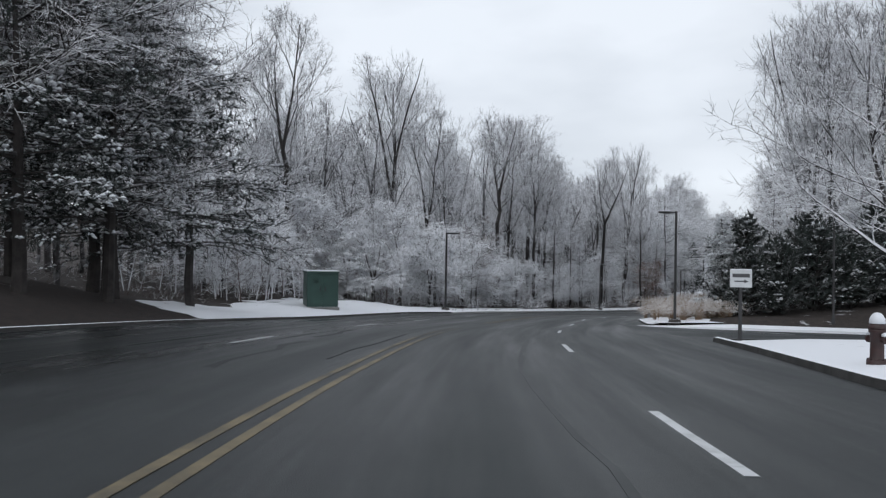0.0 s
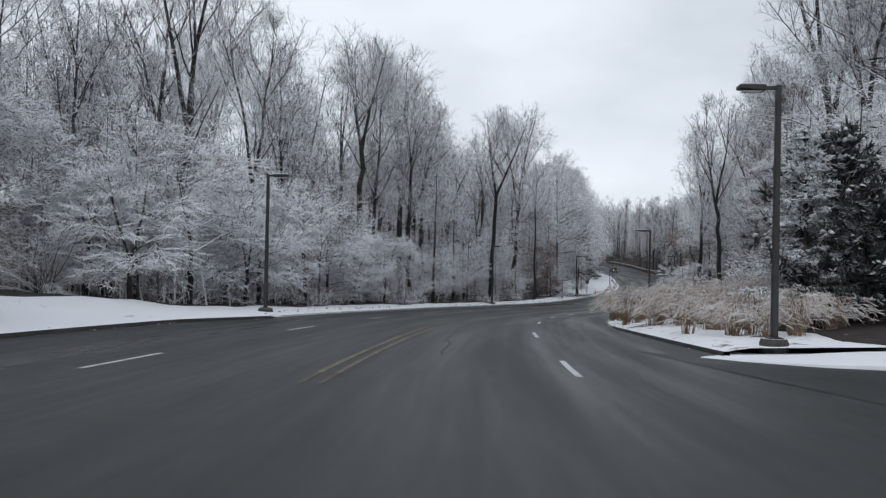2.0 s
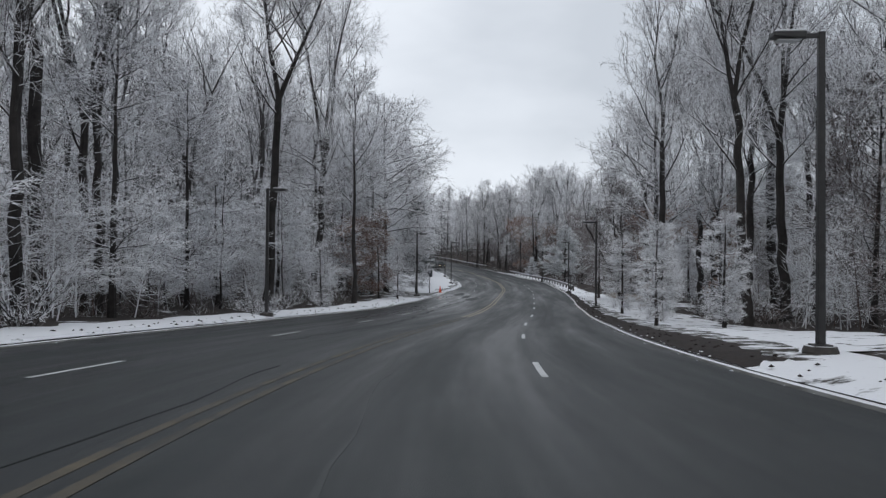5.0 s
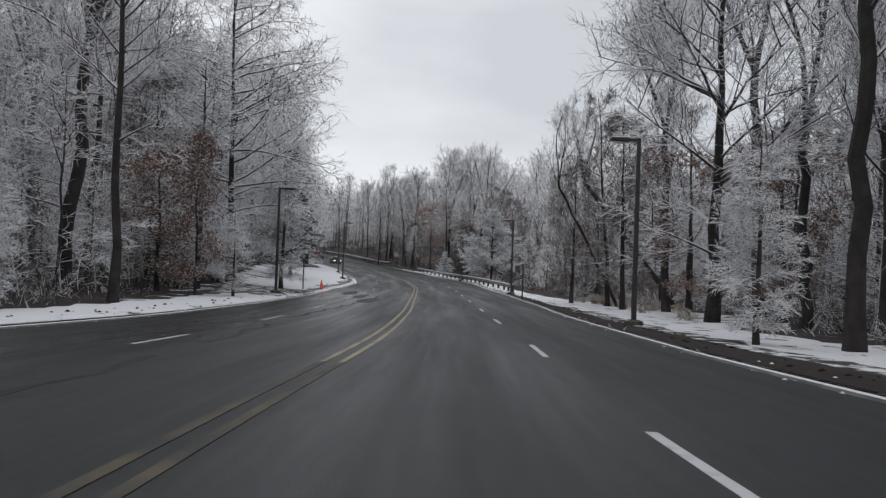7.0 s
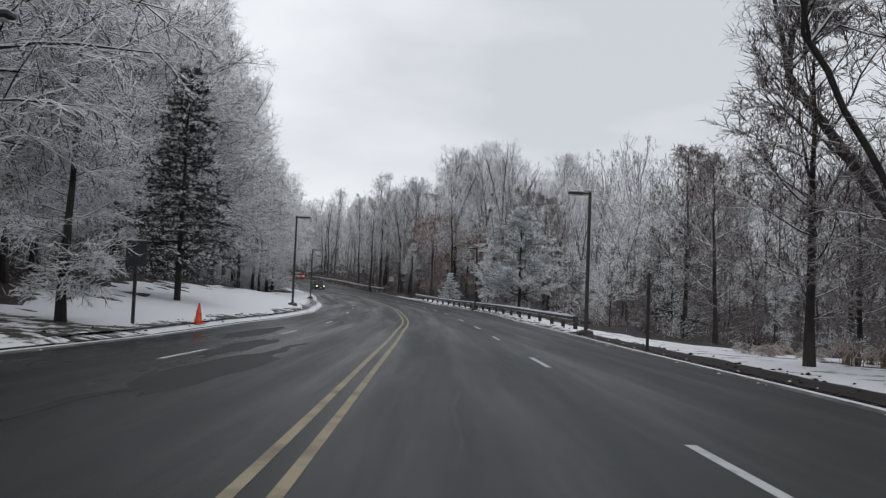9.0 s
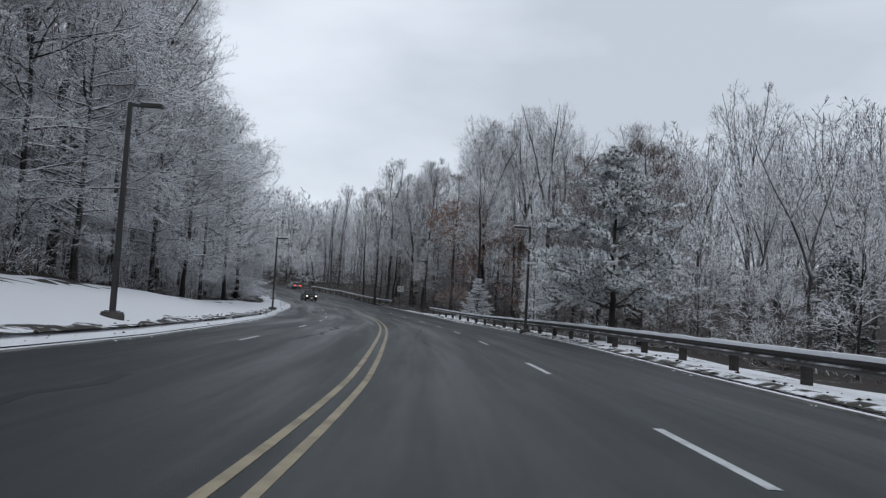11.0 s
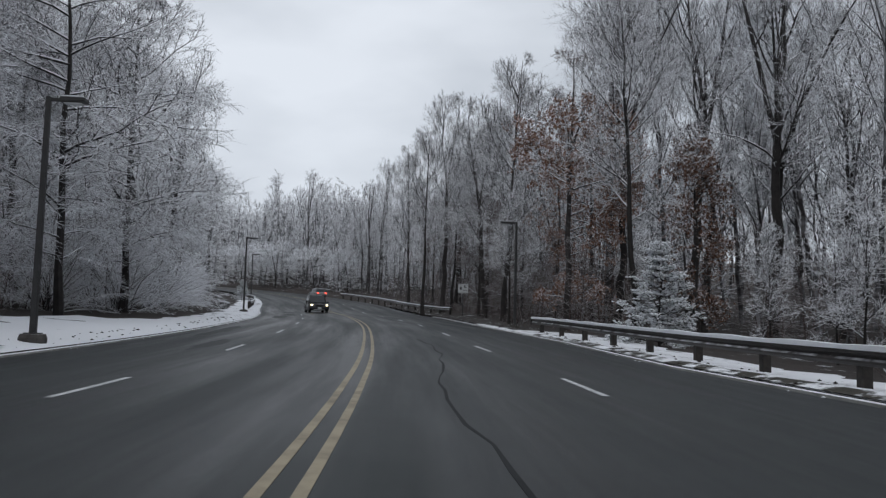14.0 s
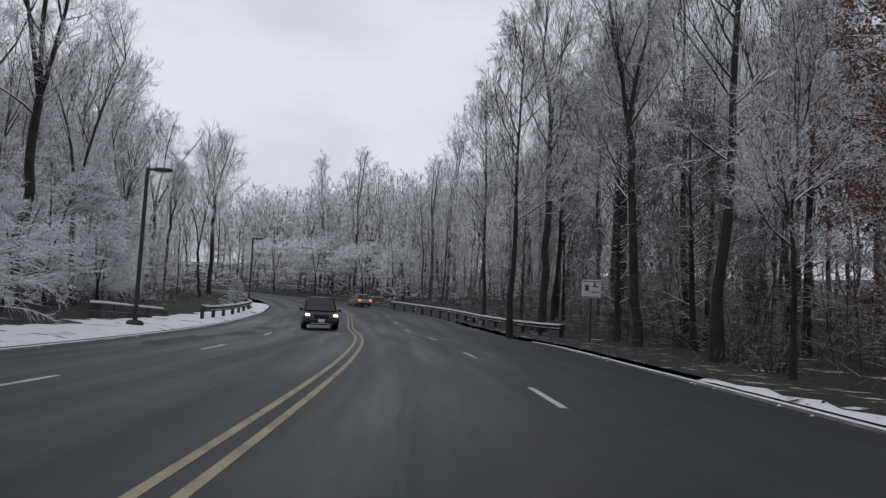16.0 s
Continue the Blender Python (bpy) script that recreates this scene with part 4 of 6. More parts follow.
# ---- trees ----
class Soup:
    """Vertices and triangles gathered for one mesh."""

    def __init__(self):
        self.v, self.f, self.n = [], [], 0

    def tube(self, pts, radii, sides=5):
        pts = np.asarray(pts, float)
        d = np.gradient(pts, axis=0)
        d /= np.linalg.norm(d, axis=1)[:, None] + 1e-9
        ref = np.array([0.0, 0.0, 1.0]) if abs(d[0][2]) < 0.8 else np.array([1.0, 0.0, 0.0])
        a = np.cross(d, ref)
        a /= np.linalg.norm(a, axis=1)[:, None] + 1e-9
        b = np.cross(a, d)
        ang = np.arange(sides) * 2 * np.pi / sides + np.pi / 2
        ring = pts[:, None, :] + np.asarray(radii, float)[:, None, None] * (np.cos(ang)[None, :, None] * a[:, None, :] + np.sin(ang)[None, :, None] * b[:, None, :])
        i, j = (g.ravel() for g in np.meshgrid(np.arange(len(pts) - 1), np.arange(sides), indexing="ij"))
        p, q = self.n + i * sides + j, self.n + i * sides + (j + 1) % sides
        self.f += [np.stack([p, p + sides, q + sides], 1), np.stack([p, q + sides, q], 1)]
        self.v.append(ring.reshape(-1, 3))
        self.n += ring.shape[0] * sides

    def tubes(self, pts, radii, sides=3):
        """Many tubes of as many points each."""
        count, k = pts.shape[:2]
        d = np.gradient(pts, axis=1)
        d /= np.linalg.norm(d, axis=2)[..., None] + 1e-9
        ref = np.where(np.abs(d[:, :1, 2:3]) < 0.85, np.array([0.0, 0.0, 1.0]), np.array([1.0, 0.0, 0.0]))
        a = np.cross(d, ref)
        a /= np.linalg.norm(a, axis=2)[..., None] + 1e-9
        b = np.cross(a, d)
        ang = np.arange(sides) * 2 * np.pi / sides + np.pi / 2
        ring = pts[:, :, None, :] + radii[:, :, None, None] * (np.cos(ang)[:, None] * a[:, :, None, :] + np.sin(ang)[:, None] * b[:, :, None, :])
        o, i, j = (g.ravel() for g in np.meshgrid(np.arange(count), np.arange(k - 1), np.arange(sides), indexing="ij"))
        p, q = self.n + (o * k + i) * sides + j, self.n + (o * k + i) * sides + (j + 1) % sides
        self.f += [np.stack([p, p + sides, q + sides], 1), np.stack([p, q + sides, q], 1)]
        self.v.append(ring.reshape(-1, 3))
        self.n += count * k * sides

    def spikes(self, p0, p1, r):
        """Slender three-sided pyramids, one edge up."""
        p0, p1 = np.asarray(p0, float), np.asarray(p1, float)
        if not len(p0):
            return
        r = np.broadcast_to(np.asarray(r, float), (len(p0),))
        d = p1 - p0
        d = d / (np.linalg.norm(d, axis=1)[:, None] + 1e-9)
        ref = np.where(np.abs(d[:, 2:3]) < 0.9, np.array([[0.0, 0.0, 1.0]]), np.array([[1.0, 0.0, 0.0]]))
        a = np.cross(d, ref)
        a /= np.linalg.norm(a, axis=1)[:, None] + 1e-9
        b = np.cross(a, d)
        vs = np.stack([p0 + r[:, None] * (math.cos(t) * a + math.sin(t) * b) for t in (math.pi / 2, math.pi * 7 / 6, math.pi * 11 / 6)] + [p1], 1)
        k = self.n + np.arange(len(p0)) * 4
        self.v.append(vs.reshape(-1, 3))
        self.n += 4 * len(p0)
        self.f += [k[:, None] + np.array(t)[None, :] for t in ((1, 0, 3), (2, 1, 3), (0, 2, 3))]

    def flakes(self, c, a, b):
        """Small folded leaves: two triangles round the middle rib."""
        c, a, b = (np.asarray(x, float) for x in (c, a, b))
        up = np.cross(a, b)
        up = up / (np.linalg.norm(up, axis=1)[:, None] + 1e-9) * np.linalg.norm(b, axis=1)[:, None] * 0.4
        vs = np.stack([c - a, c + b + up, c + a, c - b + up], 1)
        k = self.n + np.arange(len(c)) * 4
        self.v.append(vs.reshape(-1, 3))
        self.n += 4 * len(c)
        self.f += [k[:, None] + np.array(t)[None, :] for t in ((0, 1, 2), (0, 2, 3))]

    def lumps(self, c, d, long, wide):
        """Pads of snow drawn out along d, with a soft rim."""
        c, d, long, wide = np.asarray(c, float), np.asarray(d, float), np.asarray(long, float), np.asarray(wide, float)
        d = d * np.array([1.0, 1.0, 0.5])
        d /= np.linalg.norm(d, axis=1)[:, None] + 1e-9
        side = np.cross(d, np.array([[0.0, 0.0, 1.0]]))
        side /= np.linalg.norm(side, axis=1)[:, None] + 1e-9
        t = np.arange(6) * math.pi / 3
        rim = c[:, None, :] + np.cos(t)[None, :, None] * (d * long[:, None])[:, None, :] + np.sin(t)[None, :, None] * (side * wide[:, None])[:, None, :] - np.array([0, 0, 0.25]) * wide[:, None, None]
        up, down = c + np.array([0, 0, 0.5]) * wide[:, None], c - np.array([0, 0, 0.5]) * wide[:, None]
        self.v.append(np.concatenate([rim, up[:, None], down[:, None]], 1).reshape(-1, 3))
        k = self.n + np.arange(len(c)) * 8
        self.n += 8 * len(c)
        for i in range(6):
            self.f += [k[:, None] + np.array((i, (i + 1) % 6, 6))[None, :], k[:, None] + np.array(((i + 1) % 6, i, 7))[None, :]]

    def mesh(self, name, mat, smooth_shade=False):
        v, f = np.vstack(self.v), np.vstack(self.f)
        me = bpy.data.meshes.new(name)
        me.vertices.add(len(v))
        me.vertices.foreach_set("co", v.astype(np.float32).ravel())
        me.loops.add(len(f) * 3)
        me.loops.foreach_set("vertex_index", f.astype(np.int32).ravel())
        me.polygons.add(len(f))
        me.polygons.foreach_set("loop_start", np.arange(0, len(f) * 3, 3, dtype=np.int32))
        me.materials.append(mat)
        me.update(calc_edges=True)
        me.validate()
        if not smooth_shade:
            me.shade_flat()
        return me


def turned(d, angle, rng):
    """d bent by about angle radians in a random direction."""
    r = np.array([rng.gauss(0, 1) for _ in range(3)])
    side = np.cross(d, r)
    side /= np.linalg.norm(side) + 1e-9
    return d * math.cos(angle) + side * math.sin(angle)


def limb_line(start, d, length, seg, lift, rng, jitter=0.14):
    pts = [np.array(start, float)]
    d = np.array(d, float)
    for _ in range(seg):
        d = d + np.array([rng.gauss(0, jitter), rng.gauss(0, jitter), rng.gauss(0, jitter) + lift])
        d /= np.linalg.norm(d)
        pts.append(pts[-1] + d * length / seg)
    return np.array(pts)


def point_on(pts, f):
    g = f * (len(pts) - 1)
    i = min(int(g), len(pts) - 2)
    return pts[i] + (pts[i + 1] - pts[i]) * (g - i), (pts[i + 1] - pts[i]) / (np.linalg.norm(pts[i + 1] - pts[i]) + 1e-9)


def limbs_of(start, d, length, seg, lift, jitter, nr):
    """Wandering lines of seg steps, one for each start, bent upwards by lift."""
    pts = [start]
    for _ in range(seg):
        d = d + nr.normal(0, jitter, d.shape) + np.array([0, 0, lift])
        d = d / (np.linalg.norm(d, axis=1)[:, None] + 1e-9)
        pts.append(pts[-1] + d * (length / seg)[:, None])
    return np.stack(pts, 1)


def shoots_of(lines, length, n, first, angle, ratio, tip, flat, nr):
    """Side shoots along each line: their starts, directions and lengths."""
    count, k = lines.shape[0], lines.shape[1] - 1
    f = first + (0.995 - first) * (np.arange(n)[None, :] + nr.rand(count, n)) / n
    g = np.minimum((f * k).astype(int), k - 1)
    row = np.arange(count)[:, None]
    a, b = lines[row, g], lines[row, g + 1]
    start = a + (b - a) * (f * k - g)[..., None]
    d = b - a
    d = d / (np.linalg.norm(d, axis=2)[..., None] + 1e-9)
    h = np.cross(d, np.array([0.0, 0.0, 1.0]))
    h = h / (np.linalg.norm(h, axis=2)[..., None] + 1e-6)
    v = np.cross(h, d)
    az = nr.uniform(0, 6.283, (count, 1)) + np.arange(n)[None, :] * 2.4 + nr.normal(0, 0.4, (count, n))
    side = np.cos(az)[..., None] * h + (np.sin(az) * (1 - flat))[..., None] * v
    side = side / (np.linalg.norm(side, axis=2)[..., None] + 1e-6)
    ang = angle * nr.uniform(0.65, 1.3, (count, n))
    out = np.cos(ang)[..., None] * d + np.sin(ang)[..., None] * side
    ln = length[:, None] * ratio * (1.12 - tip * f) * nr.uniform(0.7, 1.25, (count, n))
    return start.reshape(-1, 3), out.reshape(-1, 3), ln.reshape(-1)


def bare_tree(seed, height, radius, clear=0.35, limbs=18, reach=0.18, rise=0.75, droop=0.1, leaders=2, fork=0.45, sprays=7, shoots=6, twigs=6, thick=0.013, lean=0.0, flat=0.0, cone=0.0):
    """Trunk, limbs with their branches, and the crown's fine twigs: each order of branch grows out of the one before it and fills a rounded crown."""
    rng = random.Random(seed)
    nr = np.random.RandomState(seed)
    wood, limb, fine = Soup(), Soup(), Soup()
    lx, ly = rng.gauss(0, 0.02) + lean, rng.gauss(0, 0.02)
    n = 9
    stem = [np.array([0, 0, -0.3])]
    for i in range(1, n + 1):
        f = i / n
        stem.append(np.array([lx * height * f + rng.gauss(0, 0.012) * height * 0.3, ly * height * f + rng.gauss(0, 0.012) * height * 0.3, height * f * (fork if leaders > 1 else 1.0)]))
    stem = np.array(stem)
    top_r = radius * (0.68 if leaders > 1 else 0.1)
    rad = np.linspace(radius, top_r, n + 1)
    rad[0] = radius * 1.35
    wood.tube(stem, rad, 7)
    axes = []
    if leaders > 1:
        for k in range(leaders):
            t = 2 * math.pi * k / leaders + rng.uniform(0, 1.2)
            sp = rng.uniform(0.12, 0.3)
            d = np.array([math.cos(t) * sp, math.sin(t) * sp, 1.0])
            ln = limb_line(stem[-1], d / np.linalg.norm(d), height * (1 - fork) * rng.uniform(0.8, 0.98), 7, 0.05, rng, 0.08)
            wood.tube(ln, np.linspace(top_r * 0.8, 0.02, 8), 6)
            axes.append((ln, fork, 1.0, top_r * 0.75))
    if fork > clear or leaders == 1:
        axes.append((stem, 0.0, fork if leaders > 1 else 1.0, radius))
    low = clear * 0.9
    mid = np.array([lx * height * 0.75, ly * height * 0.75, height * (low + 1.02) / 2])
    half = np.array([height * reach, height * reach, height * (1.02 - low) / 2])
    starts, dirs, lens, radii = [], [], [], []
    tries = 0
    while len(starts) < limbs and tries < limbs * 40:
        tries += 1
        ax, lo, hi, r_ax = axes[rng.randrange(len(axes))]
        f = rng.random() ** 0.85
        hgt = lo + (hi - lo) * f
        if hgt < clear and rng.random() < 0.95:
            continue
        s, d = point_on(ax, min(f, 0.97))
        az = rng.uniform(0, 2 * math.pi)
        el = min(1.4, rise * (0.6 + 0.7 * hgt) * rng.uniform(0.75, 1.2))
        ld = np.array([math.cos(az) * math.cos(el), math.sin(az) * math.cos(el), math.sin(el)])
        o, e = (s - mid) / half, ld / half
        qa, qb, qc = float(e @ e), float(o @ e), float(o @ o) - 1
        room = (-qb + math.sqrt(max(qb * qb - qa * qc, 0))) / qa if qc < 0 else height * reach * 0.4
        room = min(room, height * reach * 1.7) * (1 - cone * hgt)
        if room < height * 0.08 and rng.random() < 0.6:
            continue
        starts.append(s), dirs.append(ld), lens.append(max(0.9, room * rng.uniform(0.66, 0.98))), radii.append(r_ax)
    starts, dirs, lens, radii = np.array(starts), np.array(dirs), np.array(lens), np.array(radii)
    l1 = limbs_of(starts, dirs, lens, 6, 0.09 - droop * 0.6, 0.1, nr)
    r1 = np.clip(np.minimum(radii * 0.45, lens * 0.015), 0.018, 0.14)
    limb.tubes(l1, r1[:, None] * np.linspace(1, 0.22, 7)[None, :], 4)
    s2, d2, n2 = shoots_of(l1, lens, sprays, 0.14, 0.82, 0.66, 0.7, flat, nr)
    l2 = limbs_of(s2, d2, n2, 3, 0.08 - droop * 0.6, 0.12, nr)
    r2 = np.clip(np.repeat(r1, sprays) * 0.36, 0.012, 0.05)
    limb.tubes(l2, r2[:, None] * np.array([1, 0.8, 0.6, 0.35])[None, :], 3)
    s3, d3, n3 = shoots_of(l2, n2, shoots, 0.12, 0.8, 0.62, 0.6, flat, nr)
    n3 = np.clip(n3, 0.35, 1.9)
    l3 = limbs_of(s3, d3, n3, 2, 0.08 - droop * 0.7, 0.12, nr)
    fine.spikes(l3[:, 0], l3[:, 1] + (l3[:, 1] - l3[:, 0]) * 0.1, thick * 1.35)
    fine.spikes(l3[:, 1], l3[:, 2], thick * 1.05)
    s4, d4, n4 = shoots_of(l3, n3, twigs, 0.1, 0.75, 0.75, 0.5, flat * 0.8, nr)
    d4 = d4 + np.array([0, 0, 0.16 - droop])
    fine.spikes(s4, s4 + d4 * np.clip(n4, 0.22, 1.1)[:, None], thick * nr.uniform(0.7, 1.1, len(s4)))
    s5, d5, n5 = shoots_of(l2[:, 2:], n2, 3, 0.1, 0.6, 0.42, 0.6, flat, nr)
    fine.spikes(s5, s5 + d5 * np.clip(n5, 0.2, 1.0)[:, None], thick)
    return wood, limb, fine


def tree_kind(name, meshes, label, category="tree"):
    return (name, meshes, label, category)


def stand(kind, x, y, size=1.0, turn=None, sink=0.05, group="", squash=1.0, label=None, seed=0):
    """One tree of a kind at a place."""
    name, meshes, text, category = kind
    ob = new(name)
    ob.empty_display_size = 0.3
    r = random.Random(int(x * 131 + y * 17) + seed)
    ob.matrix_basis = pose(x, y, ground_z(x, y) - sink, r.uniform(-1.5, 1.5), r.uniform(-1.5, 1.5), r.uniform(0, 360) if turn is None else turn) @ Matrix.Diagonal((size * squash, size * squash, size, 1))
    tagged(ob, label or text, category, group)
    for part_name, me, part_label in meshes:
        made = mesh_part(part_name, me, ob, part_label)
        if part_name in ("crown", "foliage", "snow_load", "branchwork", "stem"):
            made["kind"] = "stuff"
    return ob


def broadleaf(tag, seed, twig_mat, **kw):
    wood, limb, fine = bare_tree(seed, **kw)
    return [("trunk", wood.mesh(tag + "_trunk", BARK, False), ""), ("branchwork", limb.mesh(tag + "_limbs", LIMB, False), "dark limbs lined with snow"), ("crown", fine.mesh(tag + "_crown", twig_mat), "fine twigs edged with snow")]


def dark_copy(me):
    dark = me.copy()
    dark.materials[0] = TWIG_DARK
    return dark


TALL_FORMS = ((24, 0.27, 0.40, 19, 0.17, 0.95, 2, 0.5), (25, 0.30, 0.46, 18, 0.165, 1.0, 3, 0.42), (21, 0.20, 0.34, 19, 0.17, 0.85, 1, 1.0), (24, 0.25, 0.42, 18, 0.17, 1.0, 2, 0.35), (18, 0.16, 0.28, 18, 0.19, 0.8, 1, 1.0), (26, 0.33, 0.44, 21, 0.175, 0.9, 2, 0.55))
TALL_TEXT = "tall bare woodland tree with frost and snow on its twigs"
TALL = [tree_kind("tree", broadleaf("tall", 11 + k, TWIG, height=h, radius=r, clear=c * 0.72, limbs=n + 8, reach=re * 1.1, rise=ri * 0.86, leaders=le, fork=fo, sprays=8, shoots=6, twigs=5, thick=0.0125, droop=0.05), TALL_TEXT)
        for k, (h, r, c, n, re, ri, le, fo) in enumerate(TALL_FORMS)]
TALL_DARK = [tree_kind("tree", [TALL[k][1][0], TALL[k][1][1], ("crown", dark_copy(TALL[k][1][2][1]), "fine bare twigs")], "tall dark woodland tree with sparse snow") for k in (0, 2, 3, 5)]
LAYERED_TEXT = "slender tree with level snow-lined branches down to the ground"
LAYERED = [tree_kind("tree", broadleaf("layered", 41 + k, TWIG, height=h, radius=0.15, clear=0.08, limbs=44, reach=0.27, rise=0.36, droop=0.16, leaders=1, sprays=8, shoots=5, twigs=3, thick=0.0145, flat=0.72, cone=0.25), LAYERED_TEXT) for k, h in enumerate((9, 13, 17))]
EDGE = [tree_kind("tree", broadleaf("edge", 51 + k, TWIG, height=h, radius=0.2, clear=0.11, limbs=58, reach=r, rise=0.42, droop=0.19, leaders=1, sprays=9, shoots=6, twigs=3, thick=0.0155, flat=0.65), "broad tree with long arching snow-lined limbs over the lawn") for k, (h, r) in enumerate(((20, 0.29), (17, 0.33), (22, 0.26)))]
WHITE = [tree_kind("tree", broadleaf("white", 61 + k, TWIG_WHITE, height=h, radius=0.11, clear=0.2, limbs=20, reach=0.58, rise=0.5, droop=0.2, leaders=2, fork=0.3, sprays=8, shoots=6, twigs=4, thick=0.0165, flat=0.8),
                   "low spreading tree white with snow") for k, h in enumerate((5.0, 6.0, 4.2))]
SAPLING = [tree_kind("sapling", broadleaf("sapling", 81 + k, TWIG, height=h, radius=0.05, clear=0.08, limbs=20, reach=0.24, rise=0.85, leaders=1, sprays=5, shoots=4, twigs=3, thick=0.013),
                     "thin upright sapling with snow on its twigs") for k, h in enumerate((5.5, 4.2, 6.5))]
RED = [tree_kind("tree", broadleaf("red", 95 + k, TWIG_RED, height=h, radius=0.16, clear=0.13, limbs=28, reach=0.27, rise=0.5, leaders=1, sprays=7, shoots=6, twigs=4, thick=0.016, flat=0.5, droop=0.1),
                 "dark reddish bare tree with a little snow") for k, h in enumerate((11, 15))]


LEANING = tree_kind("tree", broadleaf("leaning", 131, TWIG, height=14, radius=0.2, clear=0.3, limbs=18, reach=0.26, rise=0.7, leaders=2, fork=0.6, sprays=7, shoots=5, twigs=4, thick=0.0105, lean=0.5), "leaning dark tree with long bare limbs over the verge")
LEANING_THIN = tree_kind("tree", broadleaf("leaning_thin", 134, TWIG, height=15, radius=0.12, clear=0.35, limbs=16, reach=0.22, rise=0.8, leaders=2, fork=0.6, sprays=7, shoots=5, twigs=4, thick=0.0105, lean=0.32), "thin leaning dark tree with bare limbs")
SWEEPING = tree_kind("tree", broadleaf("sweeping", 133, TWIG, height=17, radius=0.27, clear=0.12, limbs=40, reach=0.34, rise=0.55, droop=0.12, leaders=1, sprays=9, shoots=6, twigs=4, thick=0.0135, flat=0.5), "broad dark tree with long sweeping snow-lined limbs")


MAPLE = tree_kind("tree", broadleaf("maple", 137, TWIG, height=10, radius=0.17, clear=0.17, limbs=24, reach=0.55, rise=0.62, droop=0.04, leaders=2, fork=0.32, sprays=8, shoots=5, twigs=4, thick=0.012, flat=0.3), "spreading bare maple with fine snow-lined branches on a lawn")
SWEEPING_DARK = tree_kind("tree", [SWEEPING[1][0], SWEEPING[1][1], ("crown", dark_copy(SWEEPING[1][2][1]), "fine dark twigs")], "broad dark tree with long rising limbs lined with snow")


def shrub(tag, seed, mat, height, spread, stems, thick=0.013):
    rng = random.Random(seed)
    wood, fine = Soup(), Soup()
    p0, p1, pr = [], [], []
    for _ in range(stems):
        az, el = rng.uniform(0, 6.28), rng.uniform(0.5, 1.35)
        d = np.array([math.cos(az) * math.cos(el), math.sin(az) * math.cos(el), math.sin(el)])
        ln = limb_line((rng.gauss(0, 0.15), rng.gauss(0, 0.15), -0.1), d, (height * math.sin(el) + spread * math.cos(el)) * rng.uniform(0.6, 1.05), 4, -0.03, rng, 0.14)
        wood.tube(ln, np.linspace(0.022, 0.006, 5), 3)
        for _ in range(22):
            s, dd = point_on(ln, rng.uniform(0.2, 1.0))
            d3 = turned(dd, rng.uniform(0.3, 1.1), rng)
            tl = rng.uniform(0.15, 0.45) * height * 0.45
            p0.append(s), p1.append(s + d3 * tl), pr.append(thick * rng.uniform(0.7, 1.2))
    fine.spikes(p0, p1, pr)
    return [("stem", wood.mesh(tag + "_stems", BARK), ""), ("crown", fine.mesh(tag + "_crown", mat), "")]


def mound(tag, seed, height, spread):
    """Arching stems that bow down all round under the snow."""
    rng = random.Random(seed)
    wood, fine = Soup(), Soup()
    p0, p1, pr = [], [], []
    for _ in range(46):
        az, el = rng.uniform(0, 6.28), rng.uniform(0.45, 1.4)
        d = np.array([math.cos(az) * math.cos(el), math.sin(az) * math.cos(el), math.sin(el)])
        ln = limb_line((rng.gauss(0, 0.3), rng.gauss(0, 0.3), -0.1), d, (height * math.sin(el) + spread * math.cos(el)) * rng.uniform(0.7, 1.15), 6, -0.16, rng, 0.09)
        wood.tube(ln, np.linspace(0.035, 0.008, 7), 3)
        for _ in range(52):
            s, dd = point_on(ln, rng.uniform(0.25, 1.0))
            d3 = turned(dd, rng.uniform(0.2, 1.0), rng)
            d3[2] -= 0.15
            tl = rng.uniform(0.25, 0.8)
            p0.append(s), p1.append(s + d3 * tl), pr.append(0.0115)
            m = s + d3 * tl * 0.4
            p0.append(m), p1.append(m + turned(d3, 0.7, rng) * tl * 0.55), pr.append(0.0105)
    fine.spikes(p0, p1, pr)
    return [("stem", wood.mesh(tag + "_stems", LIMB), ""), ("crown", fine.mesh(tag + "_crown", TWIG_WHITE), "")]


MOUND = [tree_kind("shrub", mound("mound", 160 + k, h, s), "tall arching shrub bowed down with snow", "shrub") for k, (h, s) in enumerate(((4.2, 4.4), (3.4, 4.0)))]


SHRUB = [tree_kind("shrub", shrub("shrub", 120 + k, m, h, s, n), t, "shrub") for k, (m, h, s, n, t) in enumerate(((TWIG_WHITE, 1.7, 1.3, 26, "rounded shrub covered with snow"), (TWIG_RED, 1.5, 1.2, 26, "tangled brown shrub dusted with snow"), (TWIG, 2.4, 1.7, 30, "arching bare shrub with snow")))]


